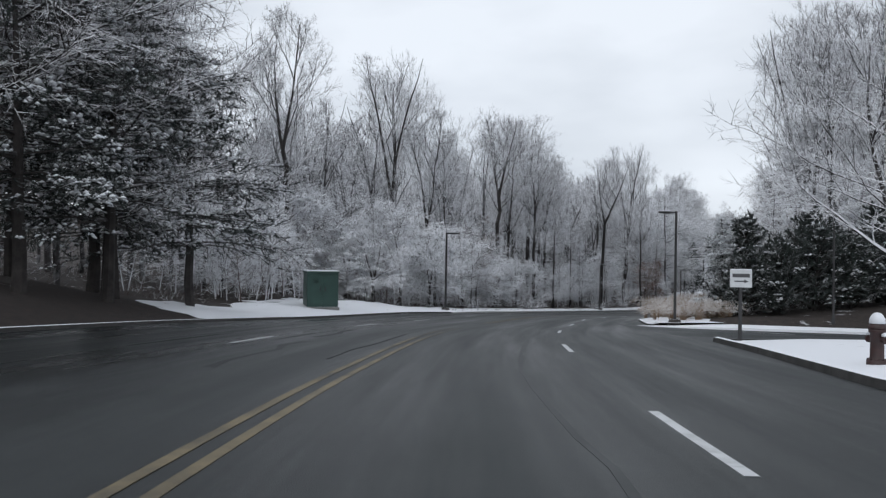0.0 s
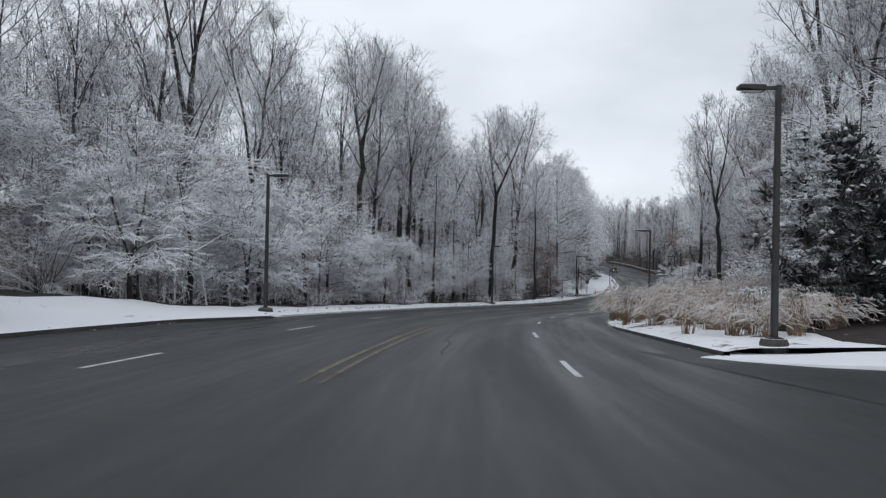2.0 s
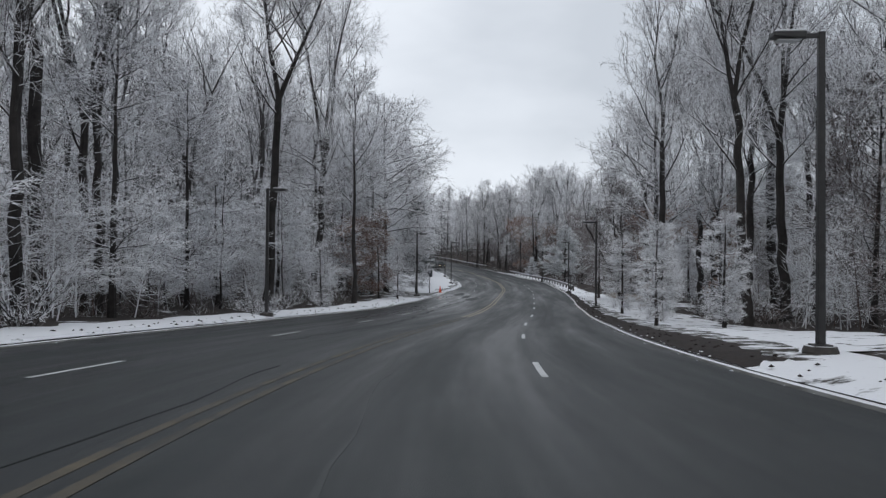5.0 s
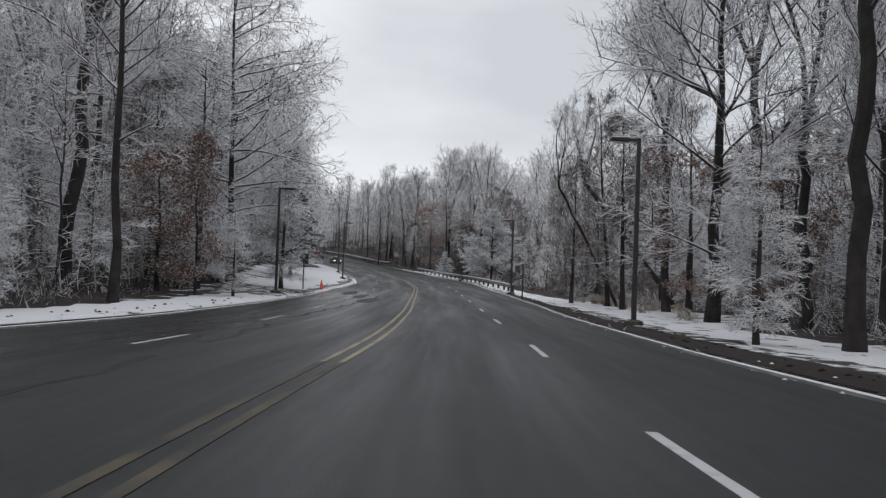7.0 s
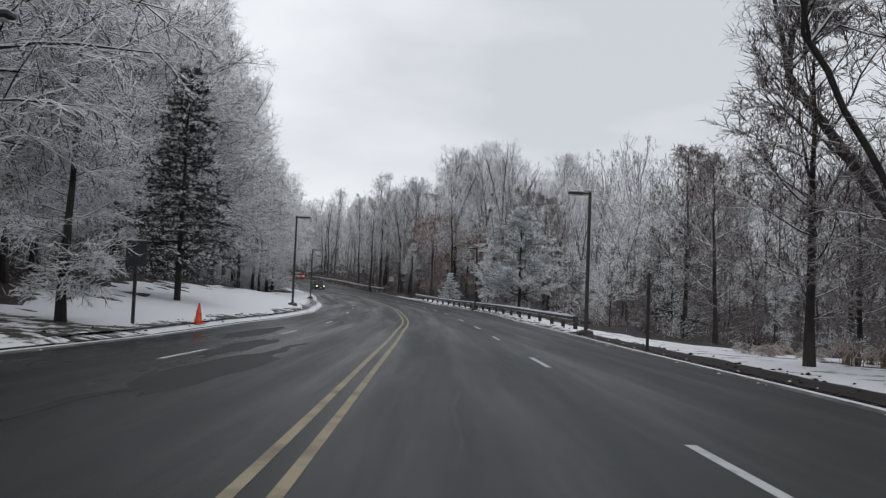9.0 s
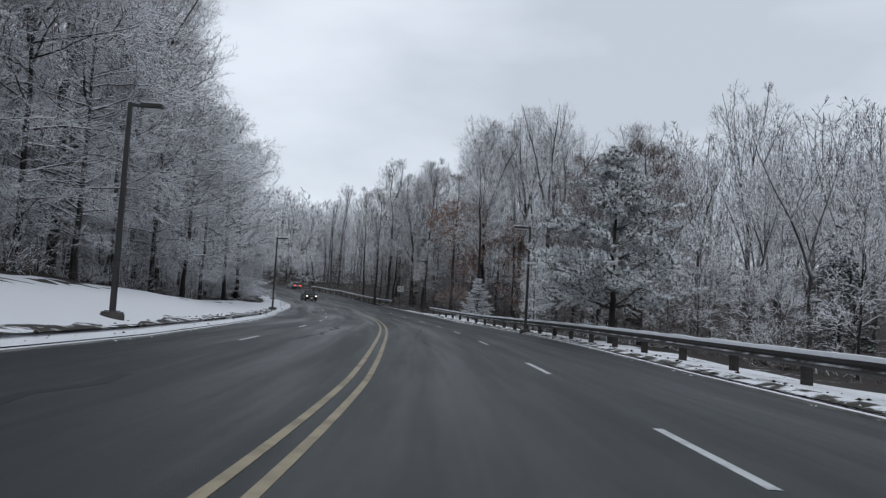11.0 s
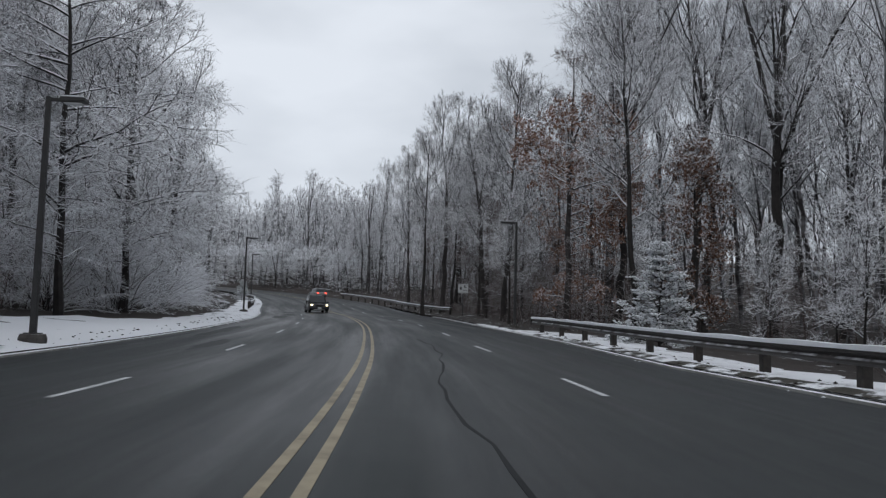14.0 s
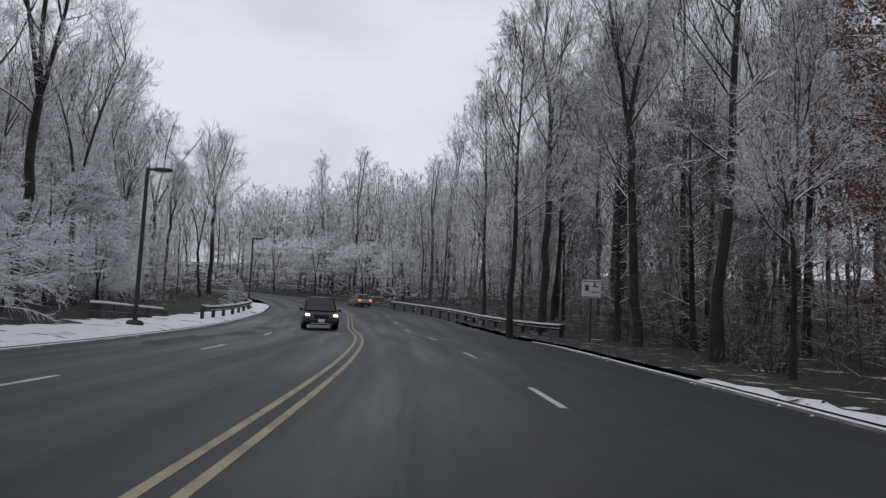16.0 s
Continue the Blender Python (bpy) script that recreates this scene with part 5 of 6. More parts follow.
def leaf_tree(tag, seed, height, radius, clear, reach, rise, leafy, top, size):
    """A tree that has kept its dry leaves up to a share of its height."""
    wood, limb, fine = bare_tree(seed, height=height, radius=radius, clear=clear, limbs=30, reach=reach, rise=rise, leaders=1, sprays=6, shoots=4, twigs=2)
    rng = np.random.RandomState(seed)
    pts = np.vstack(fine.v).reshape(-1, 4, 3)
    base, tip = pts[:, :3].mean(1), pts[:, 3]
    low = np.flatnonzero(base[:, 2] < height * top)
    pick = low[rng.randint(0, len(low), leafy)]
    c = base[pick] + (tip - base)[pick] * rng.rand(leafy, 1) + rng.normal(0, 0.1, (leafy, 3))
    a = rng.normal(0, 1, (leafy, 3))
    a /= np.linalg.norm(a, axis=1)[:, None]
    b = np.cross(a, rng.normal(0, 1, (leafy, 3)))
    b /= np.linalg.norm(b, axis=1)[:, None]
    leaves = Soup()
    leaves.flakes(c, a * rng.uniform(0.6, 1.1, (leafy, 1)) * size, b * rng.uniform(0.3, 0.55, (leafy, 1)) * size)
    return [("trunk", wood.mesh(tag + "_trunk", BARK), ""), ("branchwork", limb.mesh(tag + "_limbs", LIMB), ""), ("crown", fine.mesh(tag + "_twigs", TWIG_RED), ""), ("foliage", leaves.mesh(tag + "_leaves", LEAF_BROWN), "dry russet leaves")]


BEECH = [tree_kind("tree", leaf_tree("beech", 140 + k, h, 0.09, 0.08, 0.2, 0.6, 6000, 1.0, 0.085), "young beech still holding dry russet leaves") for k, h in enumerate((8.4, 5.6))]
OAK = tree_kind("tree", leaf_tree("oak", 147, 17.0, 0.24, 0.11, 0.27, 0.42, 10000, 0.8, 0.11), "tall oak holding dry russet leaves dusted with snow")


def conifer(tag, seed, height, radius, spread, first, whorls, per_whorl, needle_mat, sprays, needles, length, snow_share, level=0.05, snow_size=0.3, droop=0.05, taper=1.0, wide=0.017):
    """Evergreen: trunk, boughs with sprays of needles, and pads of snow lying on the boughs."""
    rng = random.Random(seed)
    nr = np.random.RandomState(seed)
    wood, green, snow = Soup(), Soup(), Soup()
    stem = np.array([[rng.gauss(0, 0.03), rng.gauss(0, 0.03), height * f] for f in np.linspace(-0.02, 1, 9)])
    wood.tube(stem, np.linspace(radius, 0.02, 9), 7)
    p0, p1, pads, pd, pr, pz = [], [], [], [], [], []
    for k in range(whorls):
        f = first + (0.985 - first) * k / (whorls - 1)
        for j in range(per_whorl):
            az = rng.uniform(0, 6.283)
            ln = spread * ((1 - f) / (1 - first)) ** taper * rng.uniform(0.6, 1.12) + 0.12 * height * 0.1
            el = level + 0.55 * f * rng.uniform(0.5, 1.2)
            s, _ = point_on(stem, min(0.98, f + rng.uniform(-0.01, 0.01)))
            pts = limb_line(s, (math.cos(az) * math.cos(el), math.sin(az) * math.cos(el), math.sin(el)), ln, 4, -droop, rng, 0.08)
            wood.tube(pts, np.linspace(max(0.02, radius * 0.22 * (1 - f) + 0.012), 0.008, 5), 3)
            count = max(3, int(sprays * (0.35 + 0.65 * ln / spread)))
            for q in range(count):
                bf = 0.18 + 0.82 * (q + rng.random()) / count
                bs, bd = point_on(pts, min(bf, 0.99))
                d2 = turned(bd, rng.uniform(0.2, 1.0), rng)
                d2[2] = d2[2] * 0.8 + 0.04 - droop
                bl = ln * rng.uniform(0.14, 0.3) * (1.25 - 0.55 * bf) + 0.12
                e = bs + d2 * bl
                wood.tube(np.array([bs, e]), [0.011, 0.005], 3)
                g = nr.rand(needles, 1)
                base = bs + (e - bs) * (0.15 + 0.85 * g)
                out = d2[None, :] * 0.75 + nr.normal(0, 0.62, (needles, 3))
                out[:, 2] += 0.12
                out /= np.linalg.norm(out, axis=1)[:, None]
                p0.append(base), p1.append(base + out * length * nr.uniform(0.6, 1.15, (needles, 1)))
                if rng.random() < snow_share:
                    for _ in range(7):
                        pads.append(bs + (e - bs) * rng.uniform(0.2, 1.05) + np.array([rng.gauss(0, 0.35) * snow_size, rng.gauss(0, 0.35) * snow_size, length * 0.2]))
                        pd.append(turned(d2, 0.5, rng)), pr.append(snow_size * rng.uniform(0.16, 0.36)), pz.append(snow_size * rng.uniform(0.12, 0.26))
    green.spikes(np.vstack(p0), np.vstack(p1), wide + 0.005 * height / 10)
    out = [("trunk", wood.mesh(tag + "_trunk", BARK), ""), ("foliage", green.mesh(tag + "_needles", needle_mat), "evergreen needles")]
    if pads:
        snow.lumps(pads, pd, pr, pz)
        out.append(("snow_load", snow.mesh(tag + "_snow", SNOW, True), "clumps of snow on the boughs"))
    return out


PINE_BIG = tree_kind("pine", conifer("pine_big", 201, 9.8, 0.17, 5.0, 0.2, 11, 8, NEEDLE, 22, 38, 0.24, 0.9, level=0.14, snow_size=0.3, droop=0.03, taper=0.82, wide=0.026), "broad white pine with snow-laden level boughs")
PINE_DARK = tree_kind("pine", conifer("pine_dark", 211, 14.0, 0.28, 6.2, 0.27, 14, 6, NEEDLE_DARK, 13, 16, 0.34, 0.4, level=-0.08, snow_size=0.5, droop=0.06, taper=0.5), "old dark pine with drooping snowy boughs")
SPRUCE_SMALL = tree_kind("spruce", conifer("spruce_small", 221, 3.5, 0.05, 1.5, 0.07, 12, 8, NEEDLE, 9, 14, 0.13, 0.9, level=0.14, snow_size=0.24, droop=0.03, taper=0.8), "small young spruce covered in snow")
SPRUCE_DARK = tree_kind("spruce", conifer("spruce_dark", 231, 11.0, 0.16, 2.5, 0.16, 24, 7, NEEDLE_DARK, 9, 14, 0.3, 0.5, level=-0.1, snow_size=0.3, droop=0.03, taper=0.62), "dark narrow spruce dusted with snow")
SPRUCE_SNOWY = tree_kind("spruce", conifer("spruce_snowy", 233, 6.5, 0.12, 1.9, 0.05, 22, 8, NEEDLE, 9, 14, 0.22, 0.5, level=-0.1, snow_size=0.26, droop=0.03, taper=0.7), "small spruce with drooping snow-laden boughs")
YEW = tree_kind("evergreen_shrub", conifer("yew", 241, 2.6, 0.06, 1.6, 0.04, 11, 8, NEEDLE_DARK, 8, 14, 0.17, 0.05, level=0.5, snow_size=0.26, droop=0.0, taper=0.55), "dense dark evergreen shrub with patches of snow", "shrub")


# ---- single trees that stand out ----
PLACED = []


def put(kind, u, w, size=1.0, **kw):
    p = at(u, w)
    PLACED.append((p.x, p.y, 1.6 * size))
    return stand(kind, p.x, p.y, size, **kw)


def put_xy(kind, x, y, size=1.0, **kw):
    PLACED.append((x, y, 1.6 * size))
    return stand(kind, x, y, size, **kw)


put_xy(PINE_BIG, 85.6, 188.9, 1.0, turn=40)
put_xy(SPRUCE_SMALL, 102.1, 229.6, 1.22, turn=10)
for x, y, s, t in ((-14.3, 33.4, 0.95, 0), (-12.3, 30.0, 0.85, 80), (-11.0, 35.6, 0.78, 200), (-17.5, 33.0, 1.0, 130), (-14.0, 27.0, 0.9, 60), (-17.0, 40.0, 0.8, 20)):
    put_xy(PINE_DARK, x, y, s, turn=t)
put_xy(SWEEPING_DARK, -13.0, 32.0, 1.1, turn=0)
put_xy(SWEEPING_DARK, -16.2, 27.5, 1.15, turn=130)
put_xy(SPRUCE_DARK, 51.5, 169.3, 1.05, turn=20)
for x, y, s in ((18.2, 48.9, 1.5), (20.2, 48.6, 1.55), (22.4, 49.0, 1.85), (24.7, 49.3, 1.6), (27.0, 49.6, 1.9), (29.5, 50.0, 1.7), (32.2, 50.3, 1.9), (19.0, 51.5, 2.1), (23.5, 52.0, 2.2), (28.0, 52.6, 2.2)):
    put_xy(YEW, x, y, s, group="evergreen shrubs by the side road")
put_xy(SPRUCE_SNOWY, 17.4, 50.6, 0.95, turn=0)
for x, y, s in ((18.5, 53.5, 0.75), (22.0, 54.5, 0.85), (25.5, 54.5, 0.8), (29.5, 55.0, 0.85)):
    put_xy(LAYERED[0], x, y, s)
put_xy(MAPLE, 14.75, 26.4, 1.0, turn=70)
put_xy(EDGE[0], 29.0, 60.5, 0.95)
put_xy(TALL[1], 29.5, 67.0, 0.95)
put_xy(EDGE[1], 82.5, 250.5, 1.05)
put_xy(EDGE[0], 79.5, 243.5, 1.0)
put_xy(TALL[3], 28.5, 63.0, 1.0)
put_xy(EDGE[1], 41.5, 151.8, 1.2)
put_xy(EDGE[2], 32.5, 148.0, 1.05)
put_xy(TALL[2], 29.0, 60.0, 1.05)
put_xy(TALL[5], 33.5, 61.5, 0.95)
put_xy(TALL[4], 31.0, 57.0, 1.1)
put_xy(LAYERED[2], 31.0, 56.0, 0.95)
put_xy(TALL[0], 34.5, 50.5, 0.8)
put_xy(TALL[3], 38.5, 57.0, 0.8)
put_xy(TALL[1], 41.0, 63.0, 0.85)
put_xy(RED[1], 32.3, 75.4, 0.95)
for x, y, k, s in ((-11.9, 63.8, 0, 0.95), (-5.2, 76.7, 1, 0.95), (-2.4, 84.5, 3, 0.95), (0.5, 89.5, 2, 0.9), (6.3, 97.2, 5, 0.9), (11.4, 102.5, 0, 0.85), (11.7, 110.5, 5, 0.98), (14.0, 111.8, 3, 0.9), (13.2, 113.4, 1, 0.85),
                   (22.9, 118.8, 5, 0.85), (19.1, 128.0, 3, 0.9), (31.6, 130.5, 2, 0.85), (48.2, 105.0, 1, 0.95), (56.0, 121.0, 3, 0.95), (51.6, 111.6, 0, 0.95), (67.4, 120.8, 5, 0.9), (63.0, 112.0, 3, 0.95), (59.5, 131.9, 5, 0.7),
                   (66.7, 139.6, 2, 0.7), (110.6, 258.9, 5, 1.0), (123.0, 259.5, 5, 0.95), (120.7, 304.5, 1, 1.0),
                   (112.8, 280.5, 1, 0.92), (117.5, 286.0, 0, 1.05), (44.8, 111.5, 0, 0.85), (74.0, 262.0, 3, 0.75), (93.5, 315.0, 5, 0.5), (97.0, 322.0, 3, 0.6), (90.0, 322.0, 0, 0.7), (86.0, 312.0, 1, 0.62), (92.0, 331.0, 1, 0.8), (98.5, 333.0, 5, 0.75), (83.0, 304.0, 5, 0.62), (88.0, 302.0, 3, 0.5), (79.0, 296.0, 1, 0.75), (116.5, 238.0, 1, 0.95), (121.0, 236.5, 3, 0.95), (126.0, 234.0, 5, 0.95), (122.0, 228.5, 0, 0.85), (117.0, 227.0, 3, 0.8), (113.0, 221.0, 1, 0.75), (108.0, 212.0, 5, 0.62), (86.0, 338.0, 3, 0.85)):
    put_xy(TALL_DARK[k % 4] if x > 105 and y > 243 else TALL[k], x, y, s)
put_xy(OAK, 107.2, 244.5, 1.0)
put_xy(BEECH[0], 112.8, 239.4, 1.4)
put_xy(LEANING, 69.6, 141.0, 1.0, turn=150)
put_xy(LEANING_THIN, 60.8, 137.0, 0.8, turn=150)
put_xy(OAK, 58.6, 129.6, 0.62, turn=20)
put_xy(OAK, 62.5, 127.0, 0.7, turn=200)
put_xy(TALL[4], 107.2, 251.8, 0.5)
put(BEECH[0], 146.7, -12.4, 0.85, squash=1.7)
put_xy(BEECH[0], 36.4, 139.0, 0.9)
put_xy(LAYERED[0], 38.3, 139.4, 0.48)
put(LAYERED[0], 160.2, -8.7, 0.95)
put(LAYERED[0], 126.9, -10.3, 0.5)
put_xy(LAYERED[0], 35.0, 99.0, 0.5)
put_xy(LAYERED[0], 43.2, 112.9, 0.55)
for x, y, s in ((39.6, 104.5, 0.55), (37.2, 97.5, 0.55)):
    put_xy(LAYERED[0], x, y, s)
put_xy(TALL[0], 42.3, 101.6, 0.9)
put_xy(SWEEPING, 54.2, 124.1, 1.05)
put_xy(RED[0], 57.9, 133.6, 0.95)
put_xy(RED[1], 60.4, 137.6, 0.85)
put_xy(RED[0], 60.0, 140.6, 0.8)
put(SPRUCE_DARK, 200, 22, 0.8)
put(SPRUCE_DARK, 216, 26, 0.75)
for k, (u, w, s) in enumerate(((61, -13.6, 1.2), (65.5, -13.2, 1.45), (70, -12.4, 1.3), (74, -13.4, 1.45), (79, -12.6, 1.35), (84, -13.2, 1.3), (89, -13.4, 1.15), (94, -12.8, 0.95), (63, -17.0, 1.5), (68, -17.5, 1.5),
                                (73, -17.5, 1.55), (78, -17.8, 1.5), (54, -24.0, 1.4), (60, -21.5, 1.5), (85, -18.0, 1.4),
                                (294, -14.5, 1.0), (280, -18.5, 1.4), (271, -18.0, 1.35), (290, -18.0, 1.4), (300, -15.0, 1.2), (307, -14.5, 1.1))):
    put(WHITE[k % 3], u, w, s)
for k, (u, w) in enumerate(((62, 15.2), (66, 16.0), (70, 15.4), (74, 16.5), (78, 15.6), (82, 16.4), (86, 15.8), (68, 18.5), (76, 19), (84, 19))):
    put(SHRUB[2] if k % 2 else SHRUB[0], u, w - 1.0, 1.5, group="snowy shrubs behind the grasses")
for u, w, s in ((72, 19.5, 0.7), (80, 18.0, 0.65), (64, 20.0, 0.75)):
    put(WHITE[1], u, w, s)


for k, (u, w, s) in enumerate(((266, -16.5, 1.0), (269, -13.5, 0.95), (273, -16.0, 1.05), (276, -13.0, 0.95), (279, -16.0, 1.1), (282, -13.5, 0.9), (286, -15.0, 1.0), (290, -16.5, 0.9),
                                (69, -15.0, 0.75), (76, -15.3, 0.7), (60, -17.0, 0.7), (86, -15.0, 0.7))):
    put(MOUND[k % 2], u, w, s, group="arching shrubs under snow")
for k, (u, w, s) in enumerate(((171, -15.8, 0.75), (177, -17.5, 0.85), (183, -18.5, 0.95), (190, -18.0, 1.0), (197, -18.2, 0.95), (204, -17.6, 1.05), (211, -17.6, 0.95), (218, -17.2, 1.0), (225, -17.0, 0.95), (232, -16.2, 1.0), (239, -15.2, 0.92), (245.5, -14.6, 0.8))):
    put(EDGE[k % 3], u, w, s, group="broad trees along the lawn")
for k, (u, w, s) in enumerate(((196, -20.5, 0.95), (210, -20.0, 1.0), (222, -20.0, 1.0), (233, -19.5, 1.0), (243, -20.0, 0.9))):
    put(TALL[(k * 2 + 1) % 6], u, w, s)
for k, (u, w, s) in enumerate(((263, 22.0, 1.05), (270, 20.5, 1.1), (279, 18.5, 1.05), (289, 18, 1.1), (275, 24, 1.15), (300, 18, 1.1), (240, -17.5, 1.1), (233, -19.5, 1.1), (226, -20, 1.15))):
    put(TALL[(k * 5 + 1) % 6], u, w, s)
put_xy(OAK, 117.0, 256.5, 0.95, turn=60)
put_xy(TALL[1], 87.1, 277.3, 0.9)
put_xy(TALL[5], 84.0, 272.5, 0.85)
put_xy(TALL[3], 89.0, 284.0, 0.7)
for k, (u, w, s) in enumerate(((270, -19.5, 0.85), (275, -22.0, 0.9), (281, -20.5, 0.8), (286, -23.0, 0.85))):
    put(TALL[(k * 2 + 1) % 6], u, w, s)
for k, (u, w, s) in enumerate(((247, -20.5, 0.95), (252, -17.5, 0.9), (257, -19.5, 1.0), (262, -18.5, 0.9), (267, -22.0, 0.95))):
    put(TALL[(k * 3 + 1) % 6], u, w, s)
for x, y, s in ((111.0, 374.0, 1.5), (117.0, 369.0, 1.6), (123.5, 363.0, 1.5), (128.0, 355.0, 1.4), (121.0, 376.0, 1.7)):
    put_xy(WHITE[1], x, y, s)
for u, w, s in ((90.4, -9.9, 1.0), (92.6, -10.3, 0.9), (112.9, -9.3, 0.8), (115.5, -9.8, 0.75), (97.5, -11.2, 1.2), (125.0, -9.6, 0.6)):
    put(SHRUB[0], u, w, s, group="rounded shrubs along the verge")
put_xy(SPRUCE_SMALL, 99.6, 309.5, 0.75, turn=80)


# ---- the woods on both sides ----
def setback(u, side):
    if side > 0:
        return float(np.interp(u, [-30, 20, 60, 80, 92, 112, 134, 144, 174, 184, 200, 258, 268, 300, 420], [16, 20, 9, 12, 13.5, 8.5, 8.5, 13, 13, 9, 6, 6, 4.0, 4.0, 6]))
    return float(np.interp(u, [-30, 36, 44, 62, 75, 110, 150, 164, 178, 225, 245, 262, 300, 420], [12, 10, 6, 5, 4.5, 4.2, 5, 8, 11, 10, 8.5, 9.5, 9, 7]))


rng = random.Random(77)
spots = [(x, y) for x, y, _ in PLACED]
cells = {}
# small gaps in the wood round trees that stand free
GLADES = [(49.9, 162.0, 2.6), (50.6, 165.6, 2.6), (101.7, 228.6, 4.0), (100.0, 225.5, 3.5), (84.8, 189.2, 5.2), (82.0, 184.5, 4.0), (79.0, 180.0, 3.5), (76.0, 175.5, 3.0), (104.5, 232.0, 3.0), (107.0, 234.0, 2.5), (109.5, 237.0, 2.0), (112.0, 240.0, 2.5), (114.5, 242.5, 2.5), (117.6, 245.6, 3.0), (66.0, 142.5, 2.0), (64.0, 146.0, 2.5), (97.5, 221.5, 3.5), (95.5, 217.0, 3.0), (93.0, 212.0, 2.5),
          (36.3, 137.6, 3.2), (36.0, 133.5, 2.6), (35.4, 129.5, 2.2), (37.5, 142.0, 2.0), (-7.4, 49.8, 3.2), (-6.8, 59.2, 4.0), (-6.6, 46.5, 3.0), (-6.0, 43.0, 3.0), (-5.5, 39.0, 3.0)]


for (x0, y0), (x1, y1), r in (((84.0, 200.0), (117.0, 244.8), 2.6), ((88.0, 214.0), (106.0, 243.0), 2.2)):
    for f in np.linspace(0.25, 0.93, 12):
        GLADES.append((x0 + (x1 - x0) * f, y0 + (y1 - y0) * f, r))


def free(x, y, gap):
    if any((px - x) ** 2 + (py - y) ** 2 < r * r for px, py, r in GLADES):
        return False
    i, j = int(x // 4), int(y // 4)
    for a in (-1, 0, 1):
        for b in (-1, 0, 1):
            for px, py in cells.get((i + a, j + b), ()):
                if (px - x) ** 2 + (py - y) ** 2 < gap * gap:
                    return False
    return True


def note(x, y):
    cells.setdefault((int(x // 4), int(y // 4)), []).append((x, y))


for x, y in spots:
    note(x, y)


def woods(tries, u_range, depth_range, gap, pick):
    for _ in range(tries):
        side_of = rng.choice((-1, 1))
        u = rng.uniform(*u_range)
        depth = rng.uniform(*depth_range)
        e = float(edge_right(u)) if side_of > 0 else -float(edge_left(u))
        w = side_of * (e + setback(u, side_of) + depth)
        p = at(u, w)
        if side_of > 0 and p.y < 58 and p.x < 60:
            continue
        if abs(float(uw(p.x, p.y)[1][0]) - w) > 2.0 or not free(p.x, p.y, gap):
            continue
        note(p.x, p.y)
        grown = 1.22 if side_of < 0 and 162 < u < 250 else 1.0
        stand(pick(u, side_of, depth), p.x, p.y, rng.uniform(0.84, 1.1) * grown, seed=3)


def front_row(u, side_of, depth):
    d = rng.random()
    if side_of < 0:
        if u < 98:
            return rng.choice(WHITE) if d < 0.55 else rng.choice(TALL)
        if u < 160:
            return rng.choice(TALL + TALL_DARK) if d < 0.42 else rng.choice(LAYERED + LAYERED[:2] + RED[:1])
        if u < 250:
            return rng.choice(LAYERED[1:]) if d < 0.78 else rng.choice(TALL + TALL_DARK)
        if 268 < u < 326:
            return rng.choice(WHITE) if d < 0.6 else LAYERED[0]
        return rng.choice(WHITE) if d < 0.3 else rng.choice(TALL[:4] + LAYERED)
    if u < 92:
        return rng.choice(TALL) if d < 0.45 else rng.choice(LAYERED)
    if u < 168:
        return rng.choice(TALL + TALL_DARK) if d < 0.5 else rng.choice(RED + RED + LAYERED)
    if u < 258:
        return rng.choice(SAPLING) if d < 0.6 else rng.choice(RED[:1] if u < 232 else RED)
    return rng.choice(TALL_DARK + TALL_DARK + TALL) if d < 0.5 else rng.choice(RED + RED + RED + LAYERED[:1])


woods(900, (44, 330), (0, 5.5), 4.1, front_row)

for _ in range(110):
    side_of = rng.choice((-1, 1))
    u = rng.uniform(60, 340)
    e = float(edge_right(u)) if side_of > 0 else -float(edge_left(u))
    w = side_of * (e + setback(u, side_of) + rng.uniform(-1.2, 3.0))
    p = at(u, w)
    if not free(p.x, p.y, 1.2):
        continue
    note(p.x, p.y)
    stand(SHRUB[1] if side_of > 0 and u > 250 else rng.choice(SHRUB), p.x, p.y, rng.uniform(0.6, 1.1), group="shrubs at the wood's edge")


def low_part(x, y):
    """The wood behind the long guard rail is lower."""
    u, w = uw(x, y)
    return min(1.0, float(np.interp(u[0], [148, 165, 205, 228, 242], [0.92, 0.55, 0.52, 0.62, 0.98]) + np.interp(w[0], [20, 40], [0.0, 0.2]))) if 0 < w[0] < 80 else 1.0


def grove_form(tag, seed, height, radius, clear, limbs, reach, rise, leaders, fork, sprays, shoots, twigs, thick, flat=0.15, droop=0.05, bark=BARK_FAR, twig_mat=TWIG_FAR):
    """A tree of the deeper wood, as one mesh of rimed bark and twigs, by default in the haze-paled colours."""
    wood, limb, fine = bare_tree(seed, height=height, radius=radius, clear=clear, limbs=limbs, reach=reach, rise=rise, leaders=leaders, fork=fork, sprays=sprays, shoots=shoots, twigs=twigs, thick=thick, droop=droop, flat=flat)
    both = Soup()
    both.v, both.f, shift = [], [], 0
    share = []
    for k, soup in enumerate((wood, limb, fine)):
        v, f = np.vstack(soup.v), np.vstack(soup.f)
        both.v.append(v), both.f.append(f + shift)
        shift += len(v)
        share += [0 if k < 2 else 1] * len(f)
    me = both.mesh(tag, bark)
    me.materials.append(twig_mat)
    me.polygons.foreach_set("material_index", share)
    return me


